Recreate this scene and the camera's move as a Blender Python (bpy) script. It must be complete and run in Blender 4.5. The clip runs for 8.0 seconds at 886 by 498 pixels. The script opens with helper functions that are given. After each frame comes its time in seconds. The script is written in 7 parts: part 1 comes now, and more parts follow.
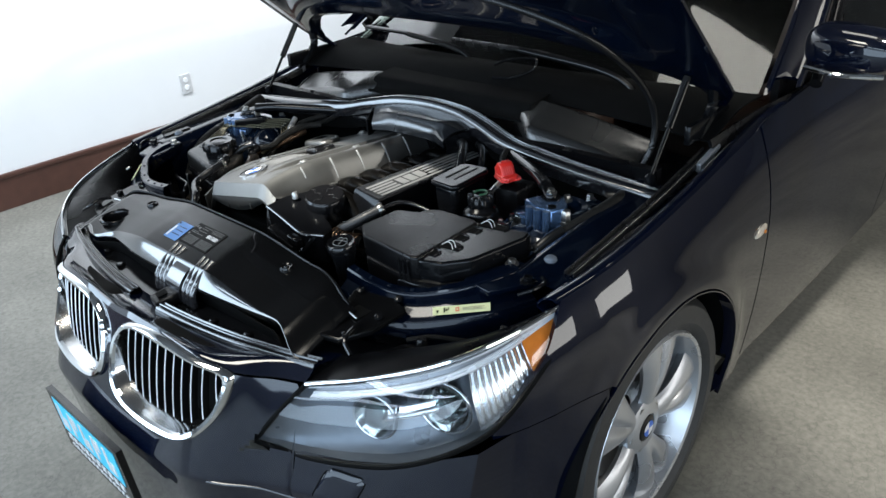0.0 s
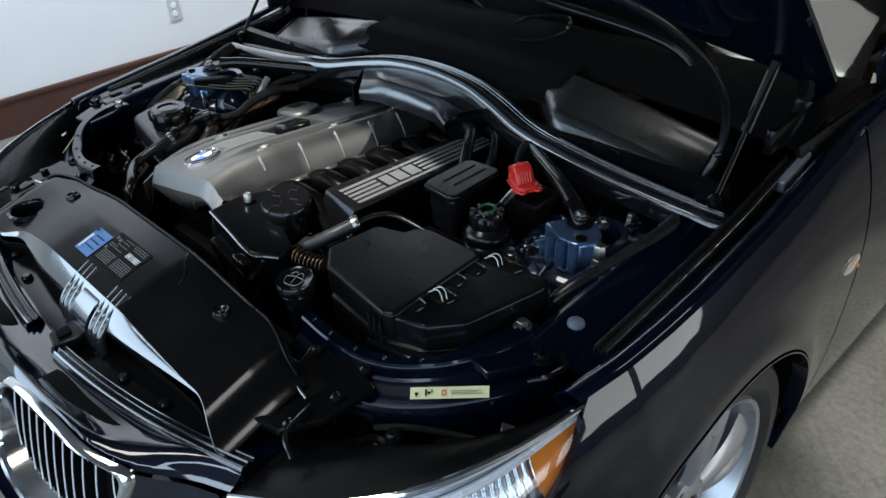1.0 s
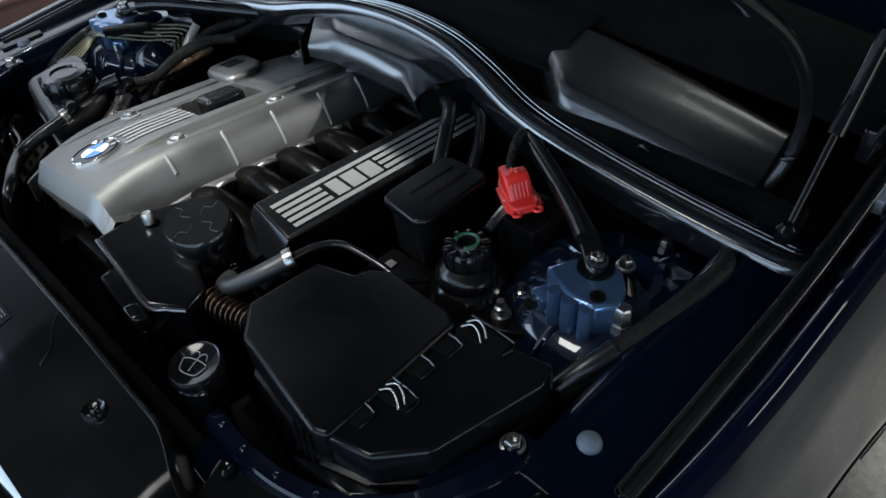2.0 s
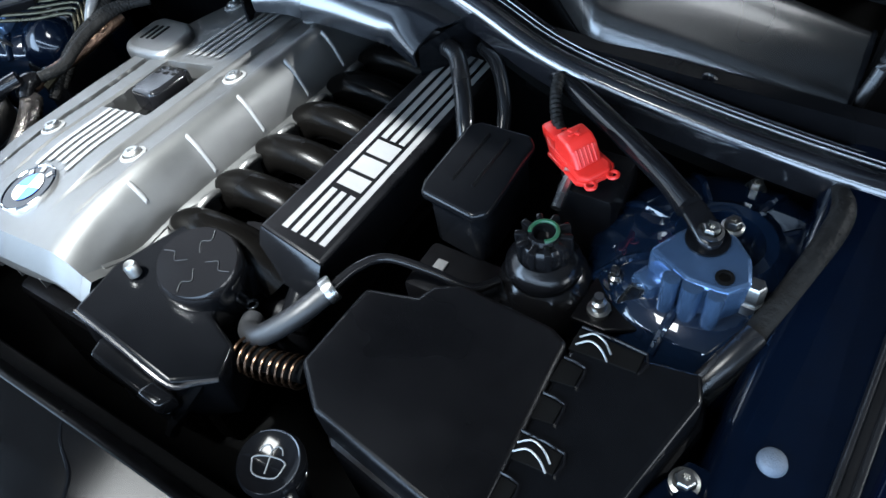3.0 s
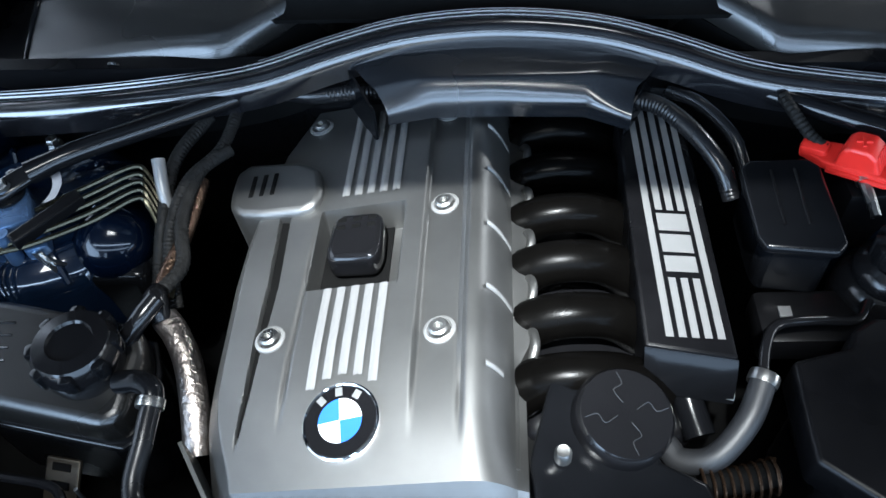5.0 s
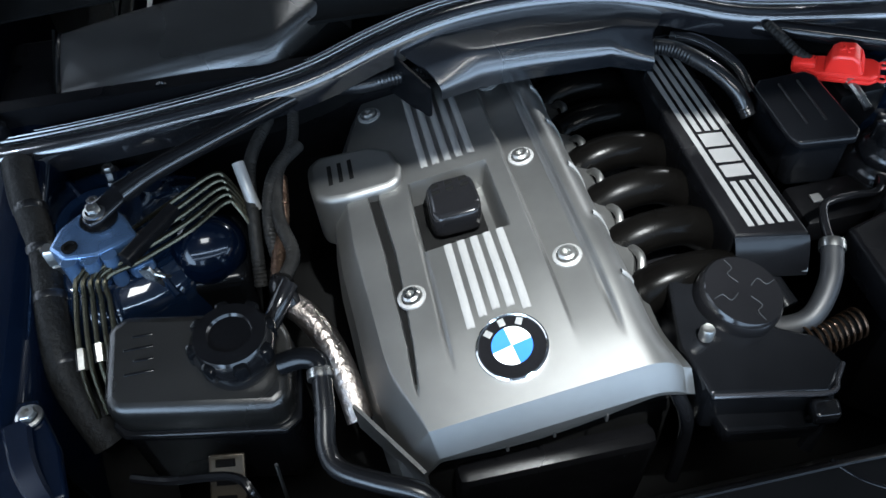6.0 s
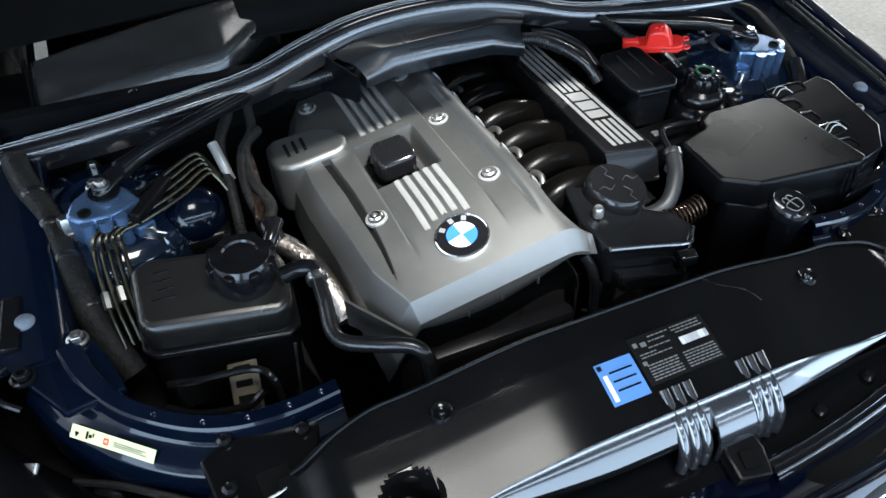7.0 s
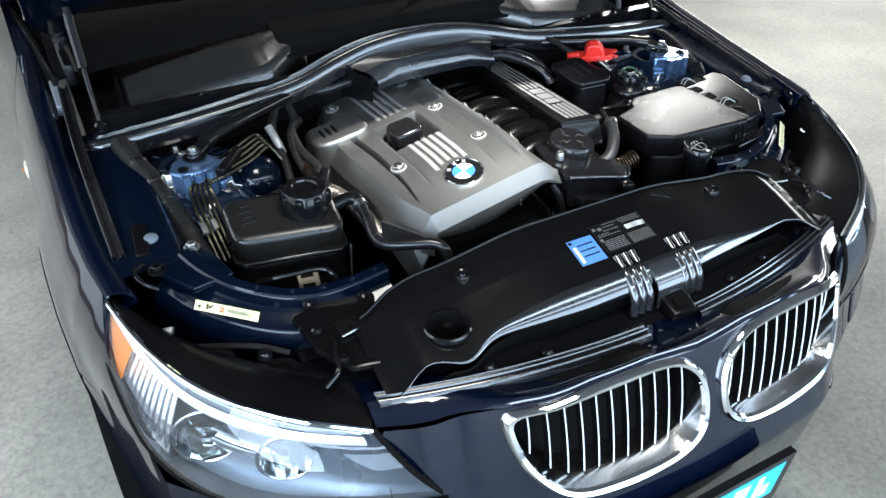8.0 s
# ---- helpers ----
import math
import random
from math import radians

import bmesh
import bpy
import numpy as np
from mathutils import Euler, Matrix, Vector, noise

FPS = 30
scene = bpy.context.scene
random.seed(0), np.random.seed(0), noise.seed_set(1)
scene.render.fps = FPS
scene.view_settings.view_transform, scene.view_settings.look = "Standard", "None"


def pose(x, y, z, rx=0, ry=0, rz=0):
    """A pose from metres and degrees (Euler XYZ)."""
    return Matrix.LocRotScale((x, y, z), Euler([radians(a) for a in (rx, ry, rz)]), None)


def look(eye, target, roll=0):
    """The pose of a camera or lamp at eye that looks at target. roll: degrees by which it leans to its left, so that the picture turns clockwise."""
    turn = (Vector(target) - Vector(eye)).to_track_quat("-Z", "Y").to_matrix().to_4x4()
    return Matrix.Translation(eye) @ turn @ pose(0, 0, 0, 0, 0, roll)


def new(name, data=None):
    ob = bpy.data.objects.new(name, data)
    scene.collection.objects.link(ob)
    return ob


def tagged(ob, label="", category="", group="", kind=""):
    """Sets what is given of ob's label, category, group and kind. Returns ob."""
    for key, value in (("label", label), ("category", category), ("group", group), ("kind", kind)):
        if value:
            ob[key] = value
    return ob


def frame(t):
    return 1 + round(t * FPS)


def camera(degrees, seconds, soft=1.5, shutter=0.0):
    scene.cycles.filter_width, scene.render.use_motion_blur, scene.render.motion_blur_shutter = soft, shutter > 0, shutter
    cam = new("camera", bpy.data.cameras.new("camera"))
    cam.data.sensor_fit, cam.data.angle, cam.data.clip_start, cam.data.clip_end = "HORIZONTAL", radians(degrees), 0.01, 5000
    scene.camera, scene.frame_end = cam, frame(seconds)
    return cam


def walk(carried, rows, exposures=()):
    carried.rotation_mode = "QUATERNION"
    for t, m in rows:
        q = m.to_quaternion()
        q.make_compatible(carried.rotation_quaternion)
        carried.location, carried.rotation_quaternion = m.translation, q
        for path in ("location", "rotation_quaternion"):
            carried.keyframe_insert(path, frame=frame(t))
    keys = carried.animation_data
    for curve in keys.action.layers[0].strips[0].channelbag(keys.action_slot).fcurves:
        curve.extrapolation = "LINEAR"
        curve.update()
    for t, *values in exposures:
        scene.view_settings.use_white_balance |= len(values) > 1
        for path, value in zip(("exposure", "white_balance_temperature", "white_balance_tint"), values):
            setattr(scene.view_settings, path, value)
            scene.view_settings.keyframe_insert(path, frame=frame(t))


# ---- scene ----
cam = camera(60.8, 8.0)
PATH = [
    (0, (1.456, -0.435, 1.515), (0.211, 0.829, 0.593), -4.2),
    (0.5, (1.315, -0.252, 1.494), (0.076, 0.953, 0.488), -3.7),
    (1, (1.179, -0.075, 1.489), (-0.037, 1.073, 0.391), -3.1),
    (1.5, (1.05, 0.105, 1.467), (-0.133, 1.196, 0.279), -3.4),
    (1.7, (1.005, 0.175, 1.457), (-0.167, 1.226, 0.223), -3.9),
    (2.8, (0.711, 0.305, 1.437), (-0.152, 1.269, -0.088), -7.9),
    (3, (0.657, 0.294, 1.436), (-0.144, 1.279, -0.11), -9.2),
    (3.5, (0.516, 0.271, 1.442), (-0.129, 1.334, -0.125), -10.6),
    (4, (0.353, 0.26, 1.459), (-0.109, 1.416, -0.106), -9.2),
    (4.5, (0.179, 0.244, 1.468), (-0.09, 1.465, -0.093), -6.0),
    (5, (-0.012, 0.228, 1.477), (-0.129, 1.459, -0.095), -4.0),
    (5.2, (-0.077, 0.223, 1.477), (-0.162, 1.453, -0.097), -4.9),
    (6.3, (-0.343, 0.062, 1.503), (0.02, 1.333, 0.002), -1.0),
    (6.5, (-0.379, 0.002, 1.501), (0.068, 1.293, 0.041), -0.5),
    (7, (-0.488, -0.14, 1.532), (0.124, 1.163, 0.144), 1.3),
    (7.5, (-0.625, -0.312, 1.554), (0.087, 1.042, 0.266), 1.5),
    (8, (-0.771, -0.515, 1.561), (0.011, 0.885, 0.366), 0.7),
]
walk(cam, [(t, look(eye, target, roll)) for t, eye, target, roll in PATH],
     exposures=[(0.0, -0.68, 6100, 8), (0.5, -0.86, 6000, 8), (1.0, -1.2, 5900, 8), (1.7, -1.4, 5800, 8), (2.8, 0.30, 5500, 8), (3.5, 0.27, 5350, 8), (5.0, -0.13, 5400, 8), (6.3, -0.28, 5550, 8), (7.0, -0.20, 5750, 8), (8.0, 0.12, 5900, 8)])

# ---- light ----
world = bpy.data.worlds.new("world")
scene.world = world
world.use_nodes = True
world.node_tree.nodes["Background"].inputs[0].default_value = (0.7, 0.8, 1.0, 1)
world.node_tree.nodes["Background"].inputs[1].default_value = 0.02


def area(name, eye, target, sx, sy, watts, colour):
    d = bpy.data.lights.new(name, "AREA")
    d.shape, d.size, d.size_y, d.energy, d.color = "RECTANGLE", sx, sy, watts, colour
    ob = new(name, d)
    ob.matrix_world = look(eye, target)
    return ob


def spot(name, eye, target, cone, blend, watts, colour, soft=0.02):
    d = bpy.data.lights.new(name, "SPOT")
    d.energy, d.color, d.spot_size, d.spot_blend, d.shadow_soft_size = watts, colour, radians(cone), blend, soft
    ob = new(name, d)
    ob.matrix_world = look(eye, target)
    return ob


# Added unseen fill lamp that keeps the car's front bright.
area("front_fill_lamp", (-0.15, -0.30, 3.0), (-0.15, -0.20, 0), 0.7, 0.7, 60, (1.0, 0.92, 0.78))
spot("ceiling_downlight", (-0.08, -0.27, 3.0), (-0.03, 0.75, 0.85), 20, 1.0, 2100, (1.0, 0.93, 0.80))
# Two added unseen lamps brighten the floor beside the car.
spot("floor_fill_side", (2.7, 1.2, 3.0), (2.7, 1.25, 0), 52, 0.9, 560, (1.0, 0.93, 0.82), 0.10)
spot("floor_fill_door", (1.40, 1.8, 3.0), (1.30, 1.85, 0), 38, 0.9, 900, (1.0, 0.93, 0.82), 0.20)
area("ceiling_spot_rear", (4.3, 4.5, 3.0), (3.8, 4.1, 0), 0.10, 0.10, 240, (1.0, 0.93, 0.82))
# Added unseen spots, aimed only to keep the white wall bright.
for y in (0.9, 2.4, 3.9):
    spot("wall_fill_spot", (-2.0, y, 3.0), (-2.75, y, 0.9), 110, 0.7, 420, (0.95, 0.97, 1.0))
area("ceiling_lamp_front", (1.0, -2.3, 3.0), (1.0, -2.1, 0), 7.2, 0.25, 130, (0.76, 0.88, 1.0))
# Added unseen lamp, put where the radiator cover's bevel reflects it.
area("bevel_highlight_lamp", (1.0, -3.8, 3.0), (1.0, -3.6, 0), 7.2, 0.45, 110, (0.76, 0.88, 1.0))
# Added unseen lamp that gives the cabin filter boxes a warm sheen.
area("box_sheen_lamp", (0.5, 2.0, 3.0), (0.5, 2.0, 0), 0.8, 0.5, 14, (1.0, 0.93, 0.82))
for y in (0.3, 2.2, 4.1):
    area("side_window_light", (5.85, y, 1.35), (0, y, 0.6), 1.4, 1.3, 56, (1.0, 0.95, 0.87))
area("shop_window_light", (2.2, -4.75, 1.45), (2.2, 0, 0.9), 7.4, 2.6, 430, (0.70, 0.85, 1.0))
# Added unseen panel before the solid east wall; the front bevel reflects it.
area("bevel_fill_east", (5.9, -3.1, 1.7), (0, -1.2, 0.9), 3.0, 2.2, 210, (0.70, 0.85, 1.0))
# Unseen panel added before the solid west wall to brighten the front bevel.
area("bevel_fill_west", (-2.70, -2.6, 1.42), (0, -2.3, 1.0), 3.6, 2.6, 380, (0.70, 0.85, 1.0))

# ---- materials ----


def mat(name, base, rough=0.5, metal=0.0, vary=0.15, scale=40.0, bump=0.0, bscale=300.0, coat=0.0, spec=0.5, flake=0.0, rvary=0.1):
    m = bpy.data.materials.new(name)
    m.use_nodes = True
    nt = m.node_tree
    n, l = nt.nodes, nt.links
    b = n["Principled BSDF"]
    b.inputs["Metallic"].default_value = metal
    b.inputs["Coat Weight"].default_value = coat
    b.inputs["Coat Roughness"].default_value = 0.03
    b.inputs["Specular IOR Level"].default_value = spec
    tc = n.new("ShaderNodeTexCoord")
    na = n.new("ShaderNodeTexNoise")
    na.inputs["Scale"].default_value = scale
    na.inputs["Detail"].default_value = 6
    nb = n.new("ShaderNodeTexNoise")
    nb.inputs["Scale"].default_value = scale / 9
    nb.inputs["Detail"].default_value = 3
    l.new(tc.outputs["Object"], na.inputs["Vector"])
    l.new(tc.outputs["Object"], nb.inputs["Vector"])
    add = n.new("ShaderNodeMath")
    add.operation = "ADD"
    l.new(na.outputs["Fac"], add.inputs[0])
    l.new(nb.outputs["Fac"], add.inputs[1])
    mr = n.new("ShaderNodeMapRange")
    mr.inputs["From Min"].default_value, mr.inputs["From Max"].default_value = 0.6, 1.4
    mr.inputs["To Min"].default_value, mr.inputs["To Max"].default_value = 1 - vary, 1 + vary
    l.new(add.outputs[0], mr.inputs["Value"])
    mul = n.new("ShaderNodeVectorMath")
    mul.operation = "SCALE"
    mul.inputs[0].default_value = base
    l.new(mr.outputs[0], mul.inputs["Scale"])
    l.new(mul.outputs[0], b.inputs["Base Color"])
    rr = n.new("ShaderNodeMapRange")
    rr.inputs["From Min"].default_value, rr.inputs["From Max"].default_value = 0.3, 0.7
    rr.inputs["To Min"].default_value, rr.inputs["To Max"].default_value = max(0.02, rough - rvary), min(1, rough + rvary)
    l.new(nb.outputs["Fac"], rr.inputs["Value"])
    l.new(rr.outputs[0], b.inputs["Roughness"])
    if bump:
        nc = n.new("ShaderNodeTexNoise")
        nc.inputs["Scale"].default_value = bscale
        nc.inputs["Detail"].default_value = 4
        l.new(tc.outputs["Object"], nc.inputs["Vector"])
        bp = n.new("ShaderNodeBump")
        bp.inputs["Strength"].default_value = bump
        bp.inputs["Distance"].default_value = 0.002
        l.new(nc.outputs["Fac"], bp.inputs["Height"])
        l.new(bp.outputs[0], b.inputs["Normal"])
    return m


PAINT = mat("blue_black_paint", (0.0006, 0.0017, 0.0072), 0.35, 0.0, 0.25, 60, coat=1.0, rvary=0.04, spec=0.05)
PAINT.node_tree.nodes["Principled BSDF"].inputs["Coat IOR"].default_value = 1.52
PAINT_INNER = mat("blue_inner_paint", (0.0011, 0.0027, 0.0076), 0.18, 0.15, 0.3, 30, coat=0.34, bump=0.05, spec=0.12)
CAST = mat("blue_cast_metal", (0.090, 0.150, 0.270), 0.22, 0.75, 0.25, 60, coat=0.3, bump=0.1)
BLACK = mat("black_plastic", (0.0026, 0.0026, 0.003), 0.30, 0, 0.3, 50, bump=0.10, bscale=900, spec=0.16)
RUNNER_BLACK = mat("runner_plastic", (0.0012, 0.0011, 0.0010), 0.26, 0, 0.3, 40, bump=0.08, bscale=500, spec=0.05)
BLACK_SATIN = mat("black_satin_plastic", (0.003, 0.0032, 0.0038), 0.16, 0, 0.25, 30, bump=0.05, bscale=700, spec=0.18)
COVER_BLACK = mat("radiator_cover_plastic", (0.0035, 0.0035, 0.0038), 0.14, 0, 0.25, 25, bump=0.03, bscale=500, spec=0.8, rvary=0.03, coat=0.8)
PANEL_BLACK = mat("radiator_panel_plastic", (0.0030, 0.0030, 0.0032), 0.17, 0, 0.25, 25, bump=0.03, bscale=500, spec=0.16, rvary=0.03)
BLACK_GLOSS = mat("black_gloss_plastic", (0.004, 0.004, 0.0045), 0.15, 0, 0.2, 30, rvary=0.06, spec=0.32)
RUBBER = mat("rubber", (0.006, 0.006, 0.0065), 0.26, 0, 0.3, 60, bump=0.05, bscale=500, spec=0.35)
SEAL_RUBBER = mat("glossy_seal_rubber", (0.006, 0.006, 0.007), 0.16, 0, 0.3, 60, bump=0.04, bscale=500, spec=0.9, coat=0.5)
# Near black: shade of hollows and depths put into colour; also black trim.
DARK = mat("cavity_shade_and_black", (0.003, 0.003, 0.003), 0.7, 0, 0.4, 20, spec=0.04)
LOOM = mat("wire_loom", (0.010, 0.0098, 0.0094), 0.48, 0, 0.5, 80, bump=0.9, bscale=180, spec=0.07)
SILVER = mat("silver_grey_cover", (0.150, 0.150, 0.146), 0.47, 0.95, 0.06, 60, bump=0.10, bscale=1400, rvary=0.05)
SILVER_LT = mat("pale_silver_stripe", (0.155, 0.155, 0.153), 0.4, 0.3, 0.05, 80)
CHROME = mat("chrome", (0.86, 0.87, 0.88), 0.07, 1.0, 0.03, 30, rvary=0.03)
STEEL = mat("steel", (0.36, 0.36, 0.35), 0.32, 1.0, 0.2, 150, bump=0.1)
ZINC = mat("yellow_zinc", (0.05, 0.047, 0.033), 0.30, 0.95, 0.2, 120)
ALLOY = mat("alloy_wheel", (0.42, 0.43, 0.45), 0.3, 0.75, 0.05, 40)
TYRE = mat("tyre", (0.016, 0.016, 0.016), 0.65, 0, 0.4, 60, bump=0.3, bscale=200)
RED = mat("red_plastic", (0.50, 0.018, 0.012), 0.35, 0, 0.1, 60)
BLUE = mat("blue_enamel", (0.03, 0.10, 0.42), 0.2, 0, 0.05, 50)
WHITE = mat("white_enamel", (0.6, 0.6, 0.6), 0.2, 0, 0.03, 50)
STICKER_BLUE = mat("blue_sticker", (0.055, 0.15, 0.36), 0.4, 0, 0.06, 80)
STICKER_YELLOW = mat("pale_yellow_sticker", (0.50, 0.50, 0.27), 0.35, 0, 0.05, 60)
STICKER_BLACK = mat("black_sticker", (0.004, 0.004, 0.004), 0.45, 0, 0.2, 80, spec=0.06)
PRINT_GREY = mat("grey_print", (0.085, 0.085, 0.085), 0.5, 0, 0.1, 80)
BRIGHT = mat("bright_lamp_trim", (0.78, 0.80, 0.83), 0.25, 0.35, 0.04, 60)
HOSE_GREY = mat("grey_rubber_hose", (0.008, 0.0084, 0.0095), 0.5, 0, 0.3, 60, bump=0.1, bscale=600)
BRASS_WIRE = mat("brown_brass_wire", (0.08, 0.05, 0.032), 0.3, 0.9, 0.2, 80)
TOWER = mat("blue_black_tower_paint", (0.0030, 0.0070, 0.0175), 0.20, 0.1, 0.3, 30, coat=1.0, bump=0.05, spec=0.08)
LIP = mat("satin_lip", (0.62, 0.61, 0.60), 0.16, 1.0, 0.05, 30)
MARKER = mat("marker_lens", (0.42, 0.37, 0.30), 0.2, 0.2, 0.25, 120)
FOIL = mat("crumpled_foil", (0.26, 0.23, 0.21), 0.30, 1.0, 0.45, 120, bump=1.0, bscale=160)
BRONZE_FOIL = mat("brown_foil", (0.13, 0.085, 0.060), 0.32, 1.0, 0.5, 140, bump=1.0, bscale=200)
BELLOWS = mat("glossy_bellows", (0.016, 0.016, 0.018), 0.20, 0, 0.2, 30, spec=1.0, coat=0.6)
# Slightly warm base colour carries the warm light on the filter boxes.
BOX_BLACK = mat("warm_lit_black_plastic", (0.011, 0.0105, 0.0098), 0.27, 0, 0.3, 20, bump=0.06, bscale=600, spec=0.6, coat=0.15)
BAND = mat("sheen_plastic", (0.006, 0.0066, 0.008), 0.21, 0, 0.2, 30, spec=0.85, coat=0.25)
STOP = mat("blue_grey_rubber", (0.06, 0.075, 0.10), 0.6, 0, 0.25, 200, bump=0.3, bscale=600)
TANK = mat("dull_black_plastic", (0.007, 0.0067, 0.0062), 0.30, 0, 0.3, 40, bump=0.08, bscale=500, spec=0.45)
BRONZE = mat("dark_bronze_plate", (0.045, 0.038, 0.028), 0.42, 0.7, 0.35, 60, bump=0.2, bscale=200)
GREEN = mat("green_clip", (0.006, 0.05, 0.02), 0.4, 0, 0.1, 60)
AMBER = mat("amber_lens", (0.50, 0.16, 0.02), 0.15, 0, 0.15, 90, coat=0.5)
REFLECTOR = mat("lamp_reflector", (0.72, 0.74, 0.76), 0.16, 0.9, 0.05, 60)
BROW = mat("dull_lamp_silver", (0.30, 0.31, 0.33), 0.28, 0.6, 0.1, 60)
LAMP_DARK = mat("lamp_bezel", (0.12, 0.135, 0.155), 0.32, 0.6, 0.1, 60)
CYAN = mat("cyan_plate_print", (0.04, 0.42, 0.60), 0.35, 0, 0.1, 40)
LEATHER = mat("brown_leather", (0.035, 0.016, 0.010), 0.5, 0, 0.2, 30, bump=0.2)
WALL = mat("white_wall_paint", (0.82, 0.82, 0.82), 0.7, 0, 0.02, 6, bump=0.06, bscale=120)
# Unseen walls, made dark so that paint and plastic reflect little.
WALL_UNSEEN = mat("unseen_wall_grey", (0.10, 0.10, 0.10), 0.7, 0, 0.05, 6, bump=0.06, bscale=120)
BASEBOARD = mat("brown_baseboard", (0.075, 0.032, 0.022), 0.45, 0, 0.25, 14, bump=0.1)
# Unseen ceiling, made dark so that black parts reflect dark.
CEIL = mat("unseen_ceiling_dark", (0.05, 0.05, 0.052), 0.8, 0, 0.03, 5)


def floor_material():
    """Stained concrete: cloudy brown and grey, with a net of fine dark veins."""
    m = mat("stained_concrete", (0.150, 0.144, 0.124), 0.50, 0, 0.45, 3.0, rvary=0.15, spec=0.4)
    n, l = m.node_tree.nodes, m.node_tree.links
    b = n["Principled BSDF"]
    tc = n.new("ShaderNodeTexCoord")
    warp = n.new("ShaderNodeTexNoise")
    warp.inputs["Scale"].default_value, warp.inputs["Detail"].default_value = 7, 5
    l.new(tc.outputs["Object"], warp.inputs["Vector"])
    mix = n.new("ShaderNodeVectorMath")
    mix.operation = "MULTIPLY_ADD"
    mix.inputs[1].default_value = (0.38, 0.38, 0.38)
    l.new(warp.outputs["Color"], mix.inputs[0])
    l.new(tc.outputs["Object"], mix.inputs[2])
    vor = n.new("ShaderNodeTexVoronoi")
    vor.feature = "DISTANCE_TO_EDGE"
    vor.inputs["Scale"].default_value = 14
    l.new(mix.outputs[0], vor.inputs["Vector"])
    vein = n.new("ShaderNodeMapRange")
    vein.inputs["From Min"].default_value, vein.inputs["From Max"].default_value = 0.0, 0.05
    vein.inputs["To Min"].default_value, vein.inputs["To Max"].default_value = 0.78, 1.0
    l.new(vor.outputs["Distance"], vein.inputs["Value"])
    fine = n.new("ShaderNodeTexNoise")
    fine.inputs["Scale"].default_value, fine.inputs["Detail"].default_value = 55, 6
    l.new(tc.outputs["Object"], fine.inputs["Vector"])
    fr = n.new("ShaderNodeMapRange")
    fr.inputs["From Min"].default_value, fr.inputs["From Max"].default_value = 0.3, 0.7
    fr.inputs["To Min"].default_value, fr.inputs["To Max"].default_value = 0.80, 1.2
    l.new(fine.outputs["Fac"], fr.inputs["Value"])
    mm = n.new("ShaderNodeMath")
    mm.operation = "MULTIPLY"
    l.new(vein.outputs[0], mm.inputs[0])
    l.new(fr.outputs[0], mm.inputs[1])
    old = b.inputs["Base Color"].links[0].from_socket
    sc = n.new("ShaderNodeVectorMath")
    sc.operation = "SCALE"
    l.new(old, sc.inputs[0])
    l.new(mm.outputs[0], sc.inputs["Scale"])
    l.new(sc.outputs[0], b.inputs["Base Color"])
    bp = n.new("ShaderNodeBump")
    bp.inputs["Strength"].default_value, bp.inputs["Distance"].default_value = 0.22, 0.004
    l.new(mm.outputs[0], bp.inputs["Height"])
    l.new(bp.outputs[0], b.inputs["Normal"])
    return m


FLOOR = floor_material()


def clear_material(name, tint, gloss):
    m = bpy.data.materials.new(name)
    m.use_nodes = True
    nt = m.node_tree
    n, l = nt.nodes, nt.links
    n.remove(n["Principled BSDF"])
    tr = n.new("ShaderNodeBsdfTransparent")
    tr.inputs[0].default_value = (*tint, 1)
    gl = n.new("ShaderNodeBsdfGlossy")
    gl.inputs["Roughness"].default_value = 0.03
    fr = n.new("ShaderNodeFresnel")
    fr.inputs[0].default_value = gloss
    mx = n.new("ShaderNodeMixShader")
    l.new(fr.outputs[0], mx.inputs[0])
    l.new(tr.outputs[0], mx.inputs[1])
    l.new(gl.outputs[0], mx.inputs[2])
    l.new(mx.outputs[0], n["Material Output"].inputs[0])
    return m


LENS = clear_material("clear_lens", (0.93, 0.95, 0.97), 1.62)
GLASS = clear_material("window_glass", (0.72, 0.78, 0.74), 1.5)


# ---- mesh helpers ----


def empty(name, loc, label="", category="", group=""):
    ob = new(name, None)
    ob.location = loc
    ob.empty_display_size = 0.05
    return tagged(ob, label, category, group)


def part(name, bm, material, parent=None, label="", smooth=True):
    me = bpy.data.meshes.new(name)
    bmesh.ops.recalc_face_normals(bm, faces=bm.faces)
    bm.to_mesh(me)
    bm.free()
    if smooth:
        me.polygons.foreach_set("use_smooth", [True] * len(me.polygons))
        me.set_sharp_from_angle(angle=radians(38))
        areas = sorted(f.area for f in me.polygons)
        if areas[-1] > 40 * areas[len(areas) // 2]:
            for f in me.polygons:
                f.use_smooth = f.area < 0.25 * areas[-1]
    me.materials.append(material)
    ob = new(name, me)
    if parent is not None:
        ob.parent = parent
        if parent.type == "EMPTY":
            ob.matrix_parent_inverse = Matrix.Translation(-Vector(parent.location))
    if label:
        ob["label"] = label
    return ob


LEAN = Matrix.Translation((0, 0, 0.8)) @ Matrix.Rotation(radians(-2.85), 4, "Y") @ Matrix.Translation((0, 0, -0.8))


def lean(ob):
    """The engine and what is bolted to it lean a little to one side in the level car."""
    ob.matrix_basis = LEAN @ ob.matrix_basis
    return ob


def joined(*bms):
    out = bmesh.new()
    for b in bms:
        me = bpy.data.meshes.new("tmp")
        b.to_mesh(me)
        b.free()
        out.from_mesh(me)
        bpy.data.meshes.remove(me)
    return out


def moved(bm, m):
    bmesh.ops.transform(bm, matrix=m, verts=bm.verts)
    return bm


